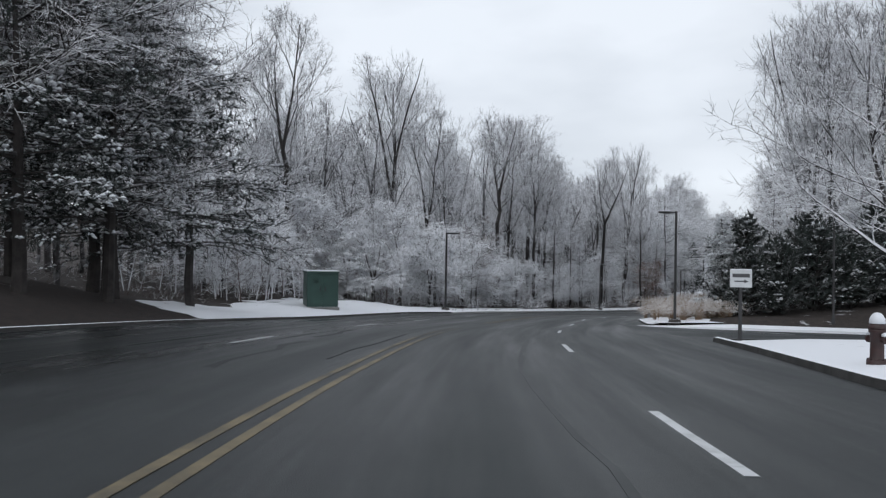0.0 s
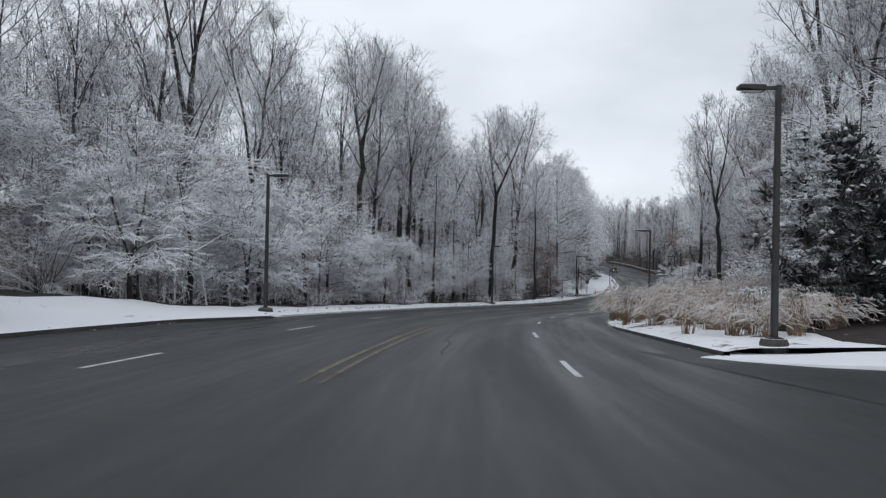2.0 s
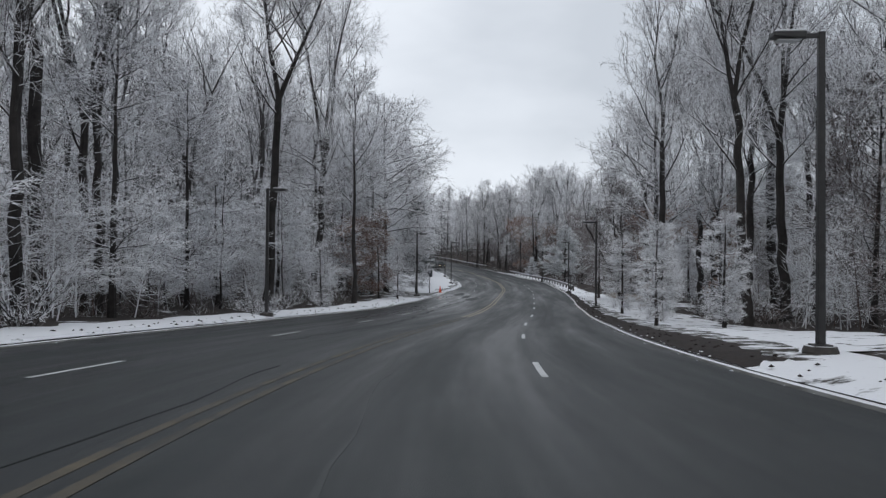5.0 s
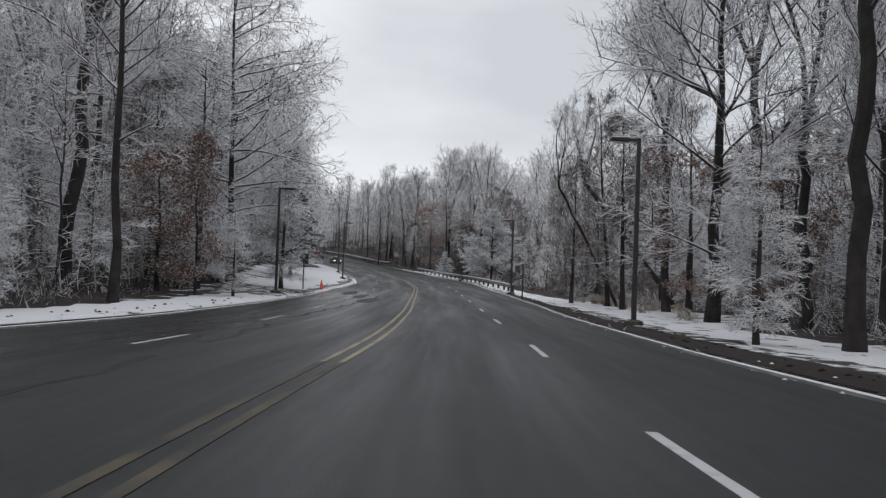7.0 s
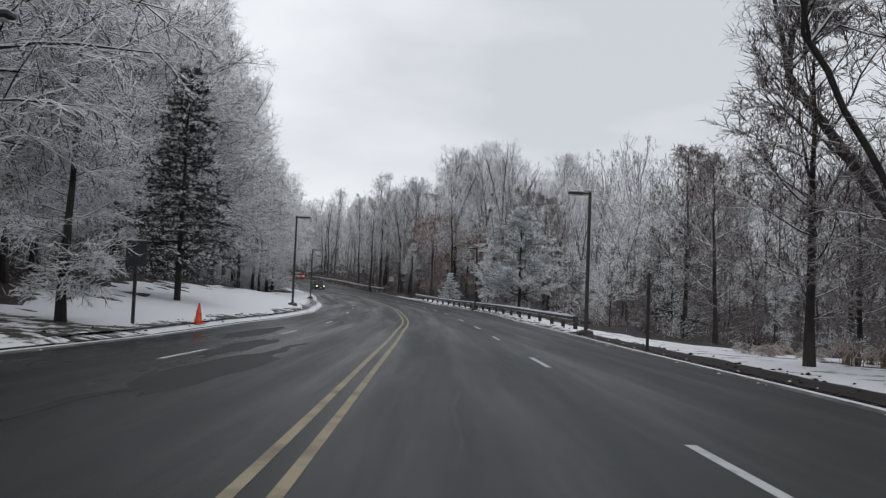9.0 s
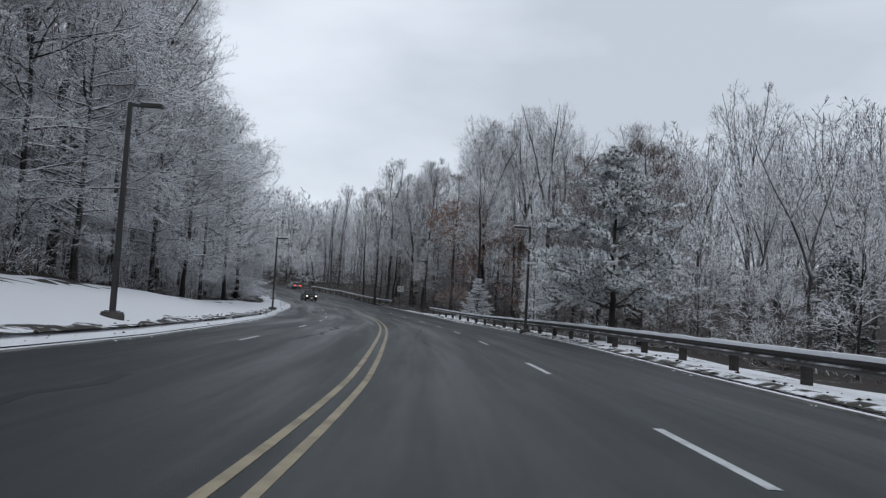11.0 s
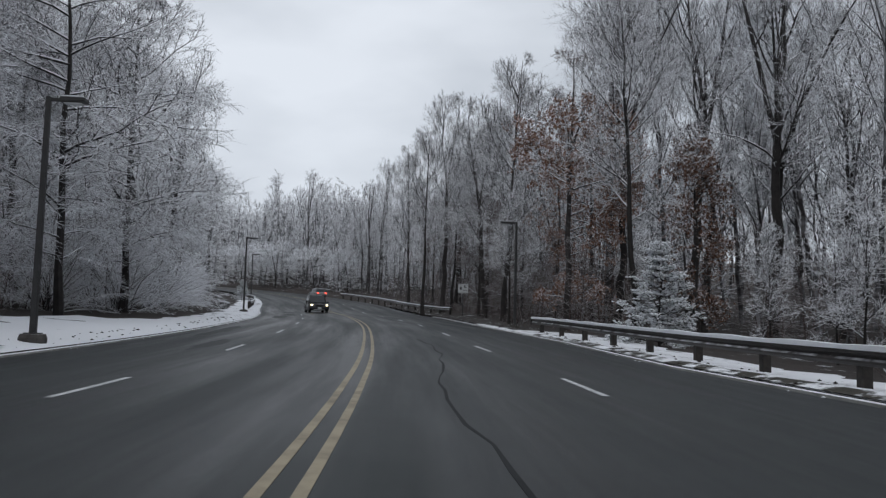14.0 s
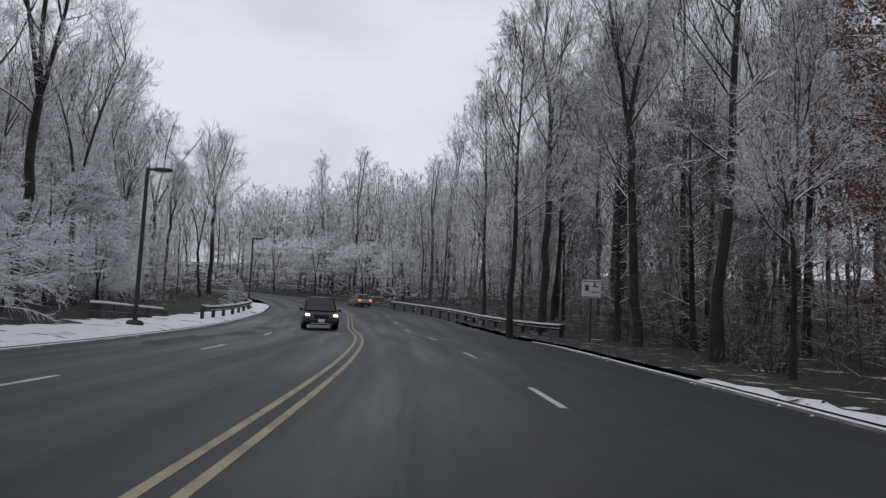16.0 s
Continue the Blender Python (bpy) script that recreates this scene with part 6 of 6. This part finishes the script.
MID_FORMS = [grove_form("grove_tree", 301 + k, h, r, c, n, re, ri, le, fo, 5, 5, 4, 0.021) for k, (h, r, c, n, re, ri, le, fo) in enumerate(
    ((20, 0.17, 0.30, 14, 0.19, 0.95, 2, 0.5), (22, 0.19, 0.34, 14, 0.18, 1.0, 3, 0.45), (18, 0.14, 0.24, 15, 0.19, 0.85, 1, 1.0), (21, 0.18, 0.36, 13, 0.21, 0.95, 2, 0.4), (16, 0.12, 0.16, 16, 0.22, 0.7, 1, 1.0), (23, 0.20, 0.32, 15, 0.18, 0.95, 2, 0.55)))]
YOUNG_FORMS = [grove_form("young_tree", 361 + k, h, 0.06, 0.06, n, re, ri, 1, 1.0, 5, 4, 2, 0.018, 0.75, 0.14, LIMB, t) for k, (h, n, re, ri, t) in enumerate(
    ((7.5, 20, 0.36, 0.32, TWIG), (9.5, 22, 0.3, 0.36, TWIG), (6.0, 18, 0.42, 0.3, TWIG), (8.5, 20, 0.32, 0.4, TWIG_RED)))]
FAR_FORMS = [grove_form("far_tree", 331 + k, h, r, c, n, re, ri, le, fo, 4, 4, 1, 0.042, 0.2, 0.06) for k, (h, r, c, n, re, ri, le, fo) in enumerate(
    ((17, 0.15, 0.12, 14, 0.27, 0.68, 2, 0.4), (19, 0.17, 0.18, 14, 0.25, 0.75, 3, 0.35), (14, 0.12, 0.06, 14, 0.3, 0.55, 2, 0.3), (18, 0.16, 0.16, 14, 0.27, 0.7, 3, 0.4)))]


def grove(name, places, forms, seed, label, tall=1.0, brush=60, deep=7.0, thick=0.016, mat=TWIG_RED, reach=1.0):
    """Trees deeper in the wood, which nobody could count."""
    r = random.Random(seed)
    x0, y0 = places[0][:2]
    z0 = ground_z(x0, y0)
    top = new(name)
    top.location = (x0, y0, z0)
    tagged(top, label, "woods", kind="stuff")
    for x, y, up in places:
        tree = new("wood_tree", forms[r.randrange(len(forms))])
        tree.parent = top
        size = r.uniform(0.8, 1.12) * low_part(x, y) * tall
        wide = size * r.uniform(0.9, 1.15)
        tree.matrix_basis = pose(x - x0, y - y0, ground_z(x, y) + up - 0.1 - z0, r.uniform(-2, 2), r.uniform(-2, 2), r.uniform(0, 360)) @ Matrix.Diagonal((wide, wide, size, 1))
        tree["kind"] = "stuff"
    nr = np.random.RandomState(seed)
    foot = np.repeat(np.array([(x - x0, y - y0, ground_z(x, y) + up - z0) for x, y, up in places]), brush, 0)
    foot = foot + nr.normal(0, 1.5, foot.shape) * np.array([1, 1, 0]) + np.array([0, 0, 1]) * nr.uniform(0, 1, (len(foot), 1)) ** 1.6 * deep
    out = nr.normal(0, 0.7, foot.shape) * np.array([1, 1, 0.5]) + np.array([0, 0, 0.25])
    soup = Soup()
    soup.spikes(foot, foot + out * nr.uniform(0.35, 1.2, (len(foot), 1)) * reach, thick)
    low = new("brush", soup.mesh(name + "_brush", mat))
    low.parent = top
    tagged(low, "tangled brush between the trunks", kind="stuff")


def places_in(count, u_range, depth_range, gap, seed, clear_of=14.0):
    r = random.Random(seed)
    out = []
    tries = 0
    while len(out) < count and tries < count * 12:
        tries += 1
        side_of = r.choice((-1, 1))
        u = r.uniform(*u_range)
        e = float(edge_right(u)) if side_of > 0 else -float(edge_left(u))
        depth = r.uniform(*depth_range)
        w = side_of * (e + setback(u, side_of) + depth)
        p = at(u, w)
        if side_of > 0 and p.y < 58 and p.x < 62:
            continue
        uu, ww = uw(p.x, p.y)
        if abs(float(ww[0])) < clear_of or (gap and not free(p.x, p.y, gap)):
            continue
        if gap:
            note(p.x, p.y)
        out.append((p.x, p.y, float(smooth(60, 420, abs(float(ww[0])) - e)) * 26))
    return out


grove("back_wood", places_in(420, (20, 400), (5.0, 22), 3.3, 21), MID_FORMS, 5, "bare woodland behind the first trees, frosted and paled with painted haze")


def behind_rail(p):
    u, w = uw(p[0], p[1])
    return w[0] > 0 and u[0] > 118


grove("young_wood", [p for p in places_in(170, (60, 262), (0.5, 11), 1.7, 33, 10.0) if not behind_rail(p)], YOUNG_FORMS, 11, "young snowy trees with level branches under the tall wood", brush=20, deep=3.0)
grove("young_wood", [p for p in places_in(140, (60, 350), (0.5, 12), 1.7, 34, 10.0) if not behind_rail(p)], YOUNG_FORMS, 12, "young snowy trees with level branches under the tall wood", brush=20, deep=3.0)
lawn_edge = [p for p in places_in(520, (160, 258), (2.5, 22), 2.8, 27) if uw(p[0], p[1])[1][0] < 0]
grove("back_wood", lawn_edge, MID_FORMS, 8, "dense bare woodland above the snowy lawn")
grove("deep_wood", places_in(460, (10, 418), (18, 48), 0, 22, 24), FAR_FORMS, 6, "deep bare woodland, frosted and paled with painted haze", 1.15, brush=60, deep=8.0, thick=0.032, reach=1.6)
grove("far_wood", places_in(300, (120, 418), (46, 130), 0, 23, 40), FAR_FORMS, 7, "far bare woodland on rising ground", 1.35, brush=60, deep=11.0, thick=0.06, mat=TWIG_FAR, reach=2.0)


def hill_top(x, y):
    """Height of the ground sheet over ground_z far from the road."""
    u, w = uw(x, y)
    away = float(max(w[0] - edge_right(u)[0], edge_left(u)[0] - w[0]))
    return float(smooth(60, 420, away)) * 26 + float(smooth(400, 1500, away)) * 40


r_hill = random.Random(9)
hill = []
while len(hill) < 340:
    x, y = r_hill.uniform(30, 210), r_hill.uniform(345, 480)
    if abs(float(uw(x, y)[1][0])) > 16:
        hill.append((x, y, hill_top(x, y)))
grove("hillside_wood", hill, FAR_FORMS, 9, "frosted wood on the far hillside, paled with painted haze", 1.05, brush=80, deep=10.0, thick=0.045, mat=TWIG_FAR, reach=2.0)


def understory(name, count, mat, seed, label, tall, ends=(44, 360), sides=(-1, 1), bare_from=400):
    """Slim young stems with rising twigs that fill the wood between the big trunks."""
    r = random.Random(seed)
    nr = np.random.RandomState(seed)
    soup = Soup()
    s0, s1, q0, q1 = [], [], [], []
    made = 0
    while made < count:
        side_of = r.choice(sides)
        u = r.uniform(*ends)
        if side_of > 0 and u > bare_from:
            continue
        e = float(edge_right(u)) if side_of > 0 else -float(edge_left(u))
        p = at(u, side_of * (e + setback(u, side_of) + r.uniform(0.5, 11)))
        if side_of > 0 and p.y < 58 and p.x < 60:
            continue
        if abs(float(uw(p.x, p.y)[1][0])) < e + 3 or any((gx0 - p.x) ** 2 + (gy0 - p.y) ** 2 < gr * gr for gx0, gy0, gr in GLADES):
            continue
        made += 1
        h = tall * r.uniform(0.5, 1.3)
        base = np.array([p.x, p.y, ground_z(p.x, p.y) - 0.1])
        top = base + np.array([r.gauss(0, 0.12) * h, r.gauss(0, 0.12) * h, h])
        s0.append(base), s1.append(top)
        n = 54
        f = nr.uniform(0.08, 0.98, n)
        az, el = nr.uniform(0, 6.283, n), nr.uniform(0.05, 0.9, n)
        st = base + (top - base) * f[:, None]
        ln = h * nr.uniform(0.1, 0.3, n) * (1.15 - 0.8 * f)
        d = np.stack([np.cos(az) * np.cos(el), np.sin(az) * np.cos(el), np.sin(el)], 1)
        en = st + d * ln[:, None]
        q0.append(st), q1.append(en)
        for _ in range(2):
            mid = st + (en - st) * nr.uniform(0.3, 0.9, (n, 1))
            q0.append(mid), q1.append(mid + (d * 0.6 + nr.normal(0, 0.55, (n, 3))) * ln[:, None] * 0.6)
    soup.spikes(s0, s1, 0.04)
    soup.spikes(np.vstack(q0), np.vstack(q1), 0.0165)
    tagged(new(name, soup.mesh(name, mat)), label, "undergrowth", kind="stuff")


understory("understory", 420, TWIG, 51, "thicket of young snowy saplings between the trunks", 6.0, bare_from=150)
understory("understory", 120, TWIG_WHITE, 53, "thicket of young saplings white with snow", 6.5, (44, 112), (-1,))
understory("understory", 300, TWIG_RED, 52, "thicket of young brown saplings between the trunks", 4.2)
understory("understory", 90, TWIG_RED, 54, "thicket of dark brown saplings between the trunks", 6.0, (252, 320), (1,))


# ---- undergrowth and grasses ----
def undergrowth():
    nr = np.random.RandomState(31)
    r = random.Random(31)
    for mat, count, tag, tall in ((TWIG_RED, 20000, "brown", 0.8), (TWIG_WHITE, 8000, "snowy", 0.6)):
        p0, p1 = [], []
        soup = Soup()
        while len(p0) < count:
            side_of = r.choice((-1, 1))
            u = r.uniform(38, 400)
            if side_of > 0 and (u < 92 or (u > 250 and mat is TWIG_WHITE)):
                continue
            e = float(edge_right(u)) if side_of > 0 else -float(edge_left(u))
            p = at(u, side_of * (e + setback(u, side_of) - 1.0 + 20 * r.random() ** 1.3))
            if any((gx0 - p.x) ** 2 + (gy0 - p.y) ** 2 < gr * gr for gx0, gy0, gr in GLADES):
                continue
            z = ground_z(p.x, p.y)
            for _ in range(14):
                q = np.array([p.x + r.gauss(0, 0.5), p.y + r.gauss(0, 0.5), z - 0.05 + max(0, r.gauss(0.1, 0.25))])
                d = np.array([r.gauss(0, 0.45), r.gauss(0, 0.45), r.uniform(0.25, 1.1)])
                p0.append(q), p1.append(q + d * tall * r.uniform(0.5, 1.2))
        soup.spikes(p0, p1, 0.012)
        ob = new("undergrowth", soup.mesh("undergrowth_" + tag, mat))
        tagged(ob, tag + " tangled twigs and brambles along the wood's edge", "undergrowth", kind="stuff")


undergrowth()


def tall_grass(name, spots_of, mat, label, count, height, arch, seed):
    """Tufts of stems that spring from one root, arch over all round and hang their plumes."""
    nr = np.random.RandomState(seed)
    r = random.Random(seed)
    soup, plume = Soup(), Soup()
    stems = 34
    for _ in range(max(1, count // stems)):
        x, y = spots_of(r)
        root = np.array([x, y, ground_z(x, y) - 0.05])
        tall = height * r.uniform(0.7, 1.15)
        az = nr.uniform(0, 6.283, stems)
        h = tall * nr.uniform(0.5, 1.05, stems)
        bend = arch * nr.uniform(0.25, 1.2, stems)
        d = np.stack([np.cos(az), np.sin(az), 0 * az], 1)
        start = root + d * nr.uniform(0, 0.18, (stems, 1))
        pts = [start + np.outer(h * math.sin(f * 2.25) / 0.95, (0, 0, 1)) + d * (bend * f * f)[:, None] for f in (0, 0.3, 0.55, 0.8, 1.0)]
        for p, q, wide in zip(pts[:-1], pts[1:], (0.011, 0.010, 0.009, 0.012)):
            soup.spikes(p, q + (q - p) * 0.25, wide)
        for _ in range(4):
            e = pts[3] + (pts[4] - pts[3]) * nr.uniform(0, 1, (stems, 1))
            plume.spikes(e, e + d * nr.uniform(0.03, 0.22, (stems, 1)) + nr.normal(0, 0.05, (stems, 3)) - np.array([0, 0, 1]) * nr.uniform(0.02, 0.16, (stems, 1)), 0.015)
    ob = new(name, soup.mesh(name, mat))
    tagged(ob, label, "grass", kind="stuff")
    top = new("plume", plume.mesh(name + "_plumes", GRASS_PLUME))
    top.parent = ob
    tagged(top, "plumes weighed down with snow", kind="stuff")


def on_bank(u0, u1, lo, hi, count=90):
    rc = random.Random(int(u0))
    clumps = [(rc.uniform(u0, u1), rc.uniform(lo, hi)) for _ in range(count)]

    def pick(r):
        u, o = clumps[r.randrange(len(clumps))]
        p = at(u + r.gauss(0, 0.28), max(lo * 0.6, o + r.gauss(0, 0.28)) + float(edge_right(u)))
        return p.x, p.y
    return pick


tall_grass("ornamental_grass", on_bank(55, 79, 0.4, 7.0, 150), GRASS, "tall tan ornamental grass bowed under snow", 6500, 1.35, 1.15, 41)
tall_grass("ornamental_grass", on_bank(50, 62, 1.0, 5.0), GRASS, "snowy tan ornamental grass behind the kerb", 2200, 1.15, 0.9, 42)
tall_grass("dry_grass", on_bank(138, 170, 4.0, 8.0), GRASS, "dry tan grass poking through the snow", 900, 0.6, 0.3, 43)


def edge_clods(name, mat, count, seed, label, u_range, reach, size):
    """Clods of snow or turf scattered along the road's edges."""
    r = random.Random(seed)
    c, d, long, wide = [], [], [], []
    while len(c) < count:
        u = r.uniform(*u_range)
        side_of = r.choice((-1, 1))
        if side_of > 0 and 24 < u < 48:
            continue
        e = float(edge_right(u)) if side_of > 0 else float(edge_left(u))
        o = r.uniform(*reach)
        p = at(u, e + side_of * o)
        z = p.z + road_z(e) + 0.01 if o < 0.1 else ground_z(p.x, p.y) + 0.06
        s = size * r.uniform(0.4, 1.4)
        t = r.uniform(0, 6.283)
        c.append((p.x, p.y, z)), d.append((math.cos(t), math.sin(t), 0)), long.append(s), wide.append(s * r.uniform(0.5, 0.9))
    soup = Soup()
    soup.lumps(c, d, long, wide)
    tagged(new(name, soup.mesh(name, mat, True)), label, "clods", kind="stuff")


edge_clods("snow_clods", SNOW, 800, 61, "small clods of snow along the road's edge", (46, 330), (-0.12, 0.3), 0.04)
edge_clods("turf_clods", MULCH, 700, 62, "dark tufts of turf and dead leaves poking through the snow", (60, 270), (0.2, 1.2), 0.06)


# ---- cars ----
PAINT_DARK = material("dark_car_paint", (0.012, 0.012, 0.014), 0.25, color2=(0.01, 0.01, 0.011), scale=2)
PAINT_SILVER = material("silver_car_paint", (0.3, 0.31, 0.32), 0.3, metal=0.5, scale=2)
CAR_GLASS = material("car_glass", (0.02, 0.024, 0.027), 0.08, scale=3)
RUBBER = material("rubber", (0.015, 0.015, 0.015), 0.85, scale=9)
RIM = material("wheel_rim", (0.25, 0.25, 0.26), 0.35, metal=0.8, scale=9)
CHROME = material("chrome", (0.5, 0.5, 0.5), 0.2, metal=1.0, scale=9)
HEADLIGHT = material("headlight_glow", (0.9, 0.85, 0.7), 0.2, emit=(1.0, 0.82, 0.52, 3.0))
TAILLIGHT = material("taillight_glow", (0.5, 0.02, 0.02), 0.3, emit=(1.0, 0.06, 0.03, 5.0))


def car(u, w, turn, paint_mat, label, length, width, height, tall_body, lit_front, lit_back):
    p = at(u, w)
    ob = thing("car", pose(p.x, p.y, p.z + road_z(w), 0, 0, turn), label, "car")
    belt = height * 0.56
    bm = bmesh.new()
    half, L = width / 2, length / 2
    prof = [(-L, 0.32), (-L * 0.985, belt * 0.98), (-L * 0.55 if not tall_body else -L * 0.9, belt), (L * 0.4, belt), (L * 0.9, belt * 0.86), (L, belt * 0.62), (L, 0.30), (L * 0.6, 0.22), (-L * 0.7, 0.22)]
    a = [bm.verts.new((-half, y, z)) for y, z in prof]
    b = [bm.verts.new((half, y, z)) for y, z in prof]
    bm.faces.new(a)
    bm.faces.new(b[::-1])
    for i in range(len(prof)):
        j = (i + 1) % len(prof)
        bm.faces.new((a[j], a[i], b[i], b[j]))
    bmesh.ops.recalc_face_normals(bm, faces=bm.faces)
    bmesh.ops.bevel(bm, geom=bm.edges[:], offset=0.06, segments=2, affect="EDGES", profile=0.7)
    part("body", bm, paint_mat, ob, "", True)
    bm = bmesh.new()
    back, front = (-L * 0.93 if tall_body else -L * 0.62), L * 0.42
    lo = [bm.verts.new((sx * half * 0.96, y, belt - 0.02)) for sx, y in ((-1, back), (1, back), (1, front), (-1, front))]
    hi = [bm.verts.new((sx * half * 0.76, y, height)) for sx, y in ((-1, back * 0.86), (1, back * 0.86), (1, front - 0.62), (-1, front - 0.62))]
    for i in range(4):
        bm.faces.new((lo[i], lo[(i + 1) % 4], hi[(i + 1) % 4], hi[i]))
    bm.faces.new(hi)
    bm.faces.new(lo[::-1])
    bmesh.ops.bevel(bm, geom=bm.edges[:], offset=0.05, segments=2, affect="EDGES")
    cabin = part("cabin", bm, paint_mat, ob, "", True)
    glass = bmesh.new()

    def pane(q):
        vs = [glass.verts.new(c) for c in q]
        glass.faces.new(vs)
    mid_z = height - 0.09
    kx = lambda z: half * (0.96 - 0.2 * (z - belt) / (height - belt)) + 0.008
    for sx in (-1, 1):
        z0, z1 = belt + 0.05, mid_z
        pane([(sx * kx(z0), back * 0.86, z0), (sx * kx(z0), front - 0.22, z0), (sx * kx(z1), front - 0.66, z1), (sx * kx(z1), back * 0.78, z1)])
    z0, z1 = belt + 0.04, mid_z
    f0 = front + 0.008 - 0.62 * (z0 - belt) / (height - belt)
    f1 = front + 0.012 - 0.62 * (z1 - belt) / (height - belt)
    pane([(-half * 0.84, f0, z0), (half * 0.84, f0, z0), (half * 0.7, f1, z1), (-half * 0.7, f1, z1)])
    g0, g1 = back - 0.012, back * 0.86 - 0.004 + (back - back * 0.86) * 0.12
    pane([(-half * 0.82, g0, z0), (half * 0.82, g0, z0), (half * 0.68, g1, z1), (-half * 0.68, g1, z1)])
    part("window", glass, CAR_GLASS, cabin, "dark car windows")
    for sx in (-1, 1):
        for wy in (L * 0.62, -L * 0.6):
            tyre = part("wheel", lathe([(0.2, -0.11), (0.33, -0.11), (0.36, -0.07), (0.36, 0.07), (0.33, 0.11), (0.2, 0.11)], 20), RUBBER, ob, "black tyre")
            tyre.matrix_basis = pose(sx * (half - 0.1), wy, 0.36, 0, 90, 0)
            part("rim", lathe([(0.21, -0.112), (0.2, 0.112), (0.05, 0.118)], 14), RIM, tyre)
        hl = part("headlight", box((0.24, 0.08, 0.12), (sx * half * 0.78, L - 0.03, belt * 0.76), 0.05), HEADLIGHT if lit_front else SIGN_WHITE, ob, "lit headlight" if lit_front else "")
        part("taillight", box((0.28, 0.07, 0.18), (sx * half * 0.74, -L + 0.02, belt * 0.84), 0.02), TAILLIGHT if lit_back else RUST_RED, ob, "lit red tail light" if lit_back else "")
        part("mirror", box((0.2, 0.1, 0.14), (sx * (half + 0.1), front - 0.25, belt + 0.08), 0.03), paint_mat, ob)
        if tall_body:
            part("roof_rail", box((0.04, 1.7, 0.05), (sx * half * 0.66, -0.5, height + 0.03), 0.015), CHROME, ob)
    part("grille", box((width * 0.42, 0.05, 0.2), (0, L + 0.0, belt * 0.68), 0.02), RUBBER, ob, "black grille")
    part("bumper", box((width * 0.96, 0.14, 0.2), (0, L - 0.02, 0.42), 0.05), paint_mat, ob)
    part("skid_plate", box((width * 0.62, 0.06, 0.05), (0, L + 0.04, 0.29), 0.015), CHROME, ob, "bright strip under the bumper")
    part("number_plate", box((0.34, 0.02, 0.17), (0, L + 0.065, 0.45), 0.004), SIGN_WHITE, ob, "pale blank number plate")
    part("bumper", box((width * 0.96, 0.14, 0.22), (0, -L + 0.02, 0.44), 0.05), paint_mat, ob)
    part("snow_cap", box((width * 0.6, abs(back) * 0.9, 0.03), (0, (back * 0.86 + front - 0.62) / 2, height + 0.004), 0.012), SNOW, cabin, "thin snow on the roof")
    return ob


car(303.0, -1.7, heading(300) + 180 + 3, PAINT_DARK, "dark sport utility car with lit headlights coming down the road", 4.6, 1.85, 1.72, True, True, False)
car(357.0, 5.0, heading(357), PAINT_SILVER, "silver car with lit tail lights driving away", 4.6, 1.8, 1.45, False, False, True)
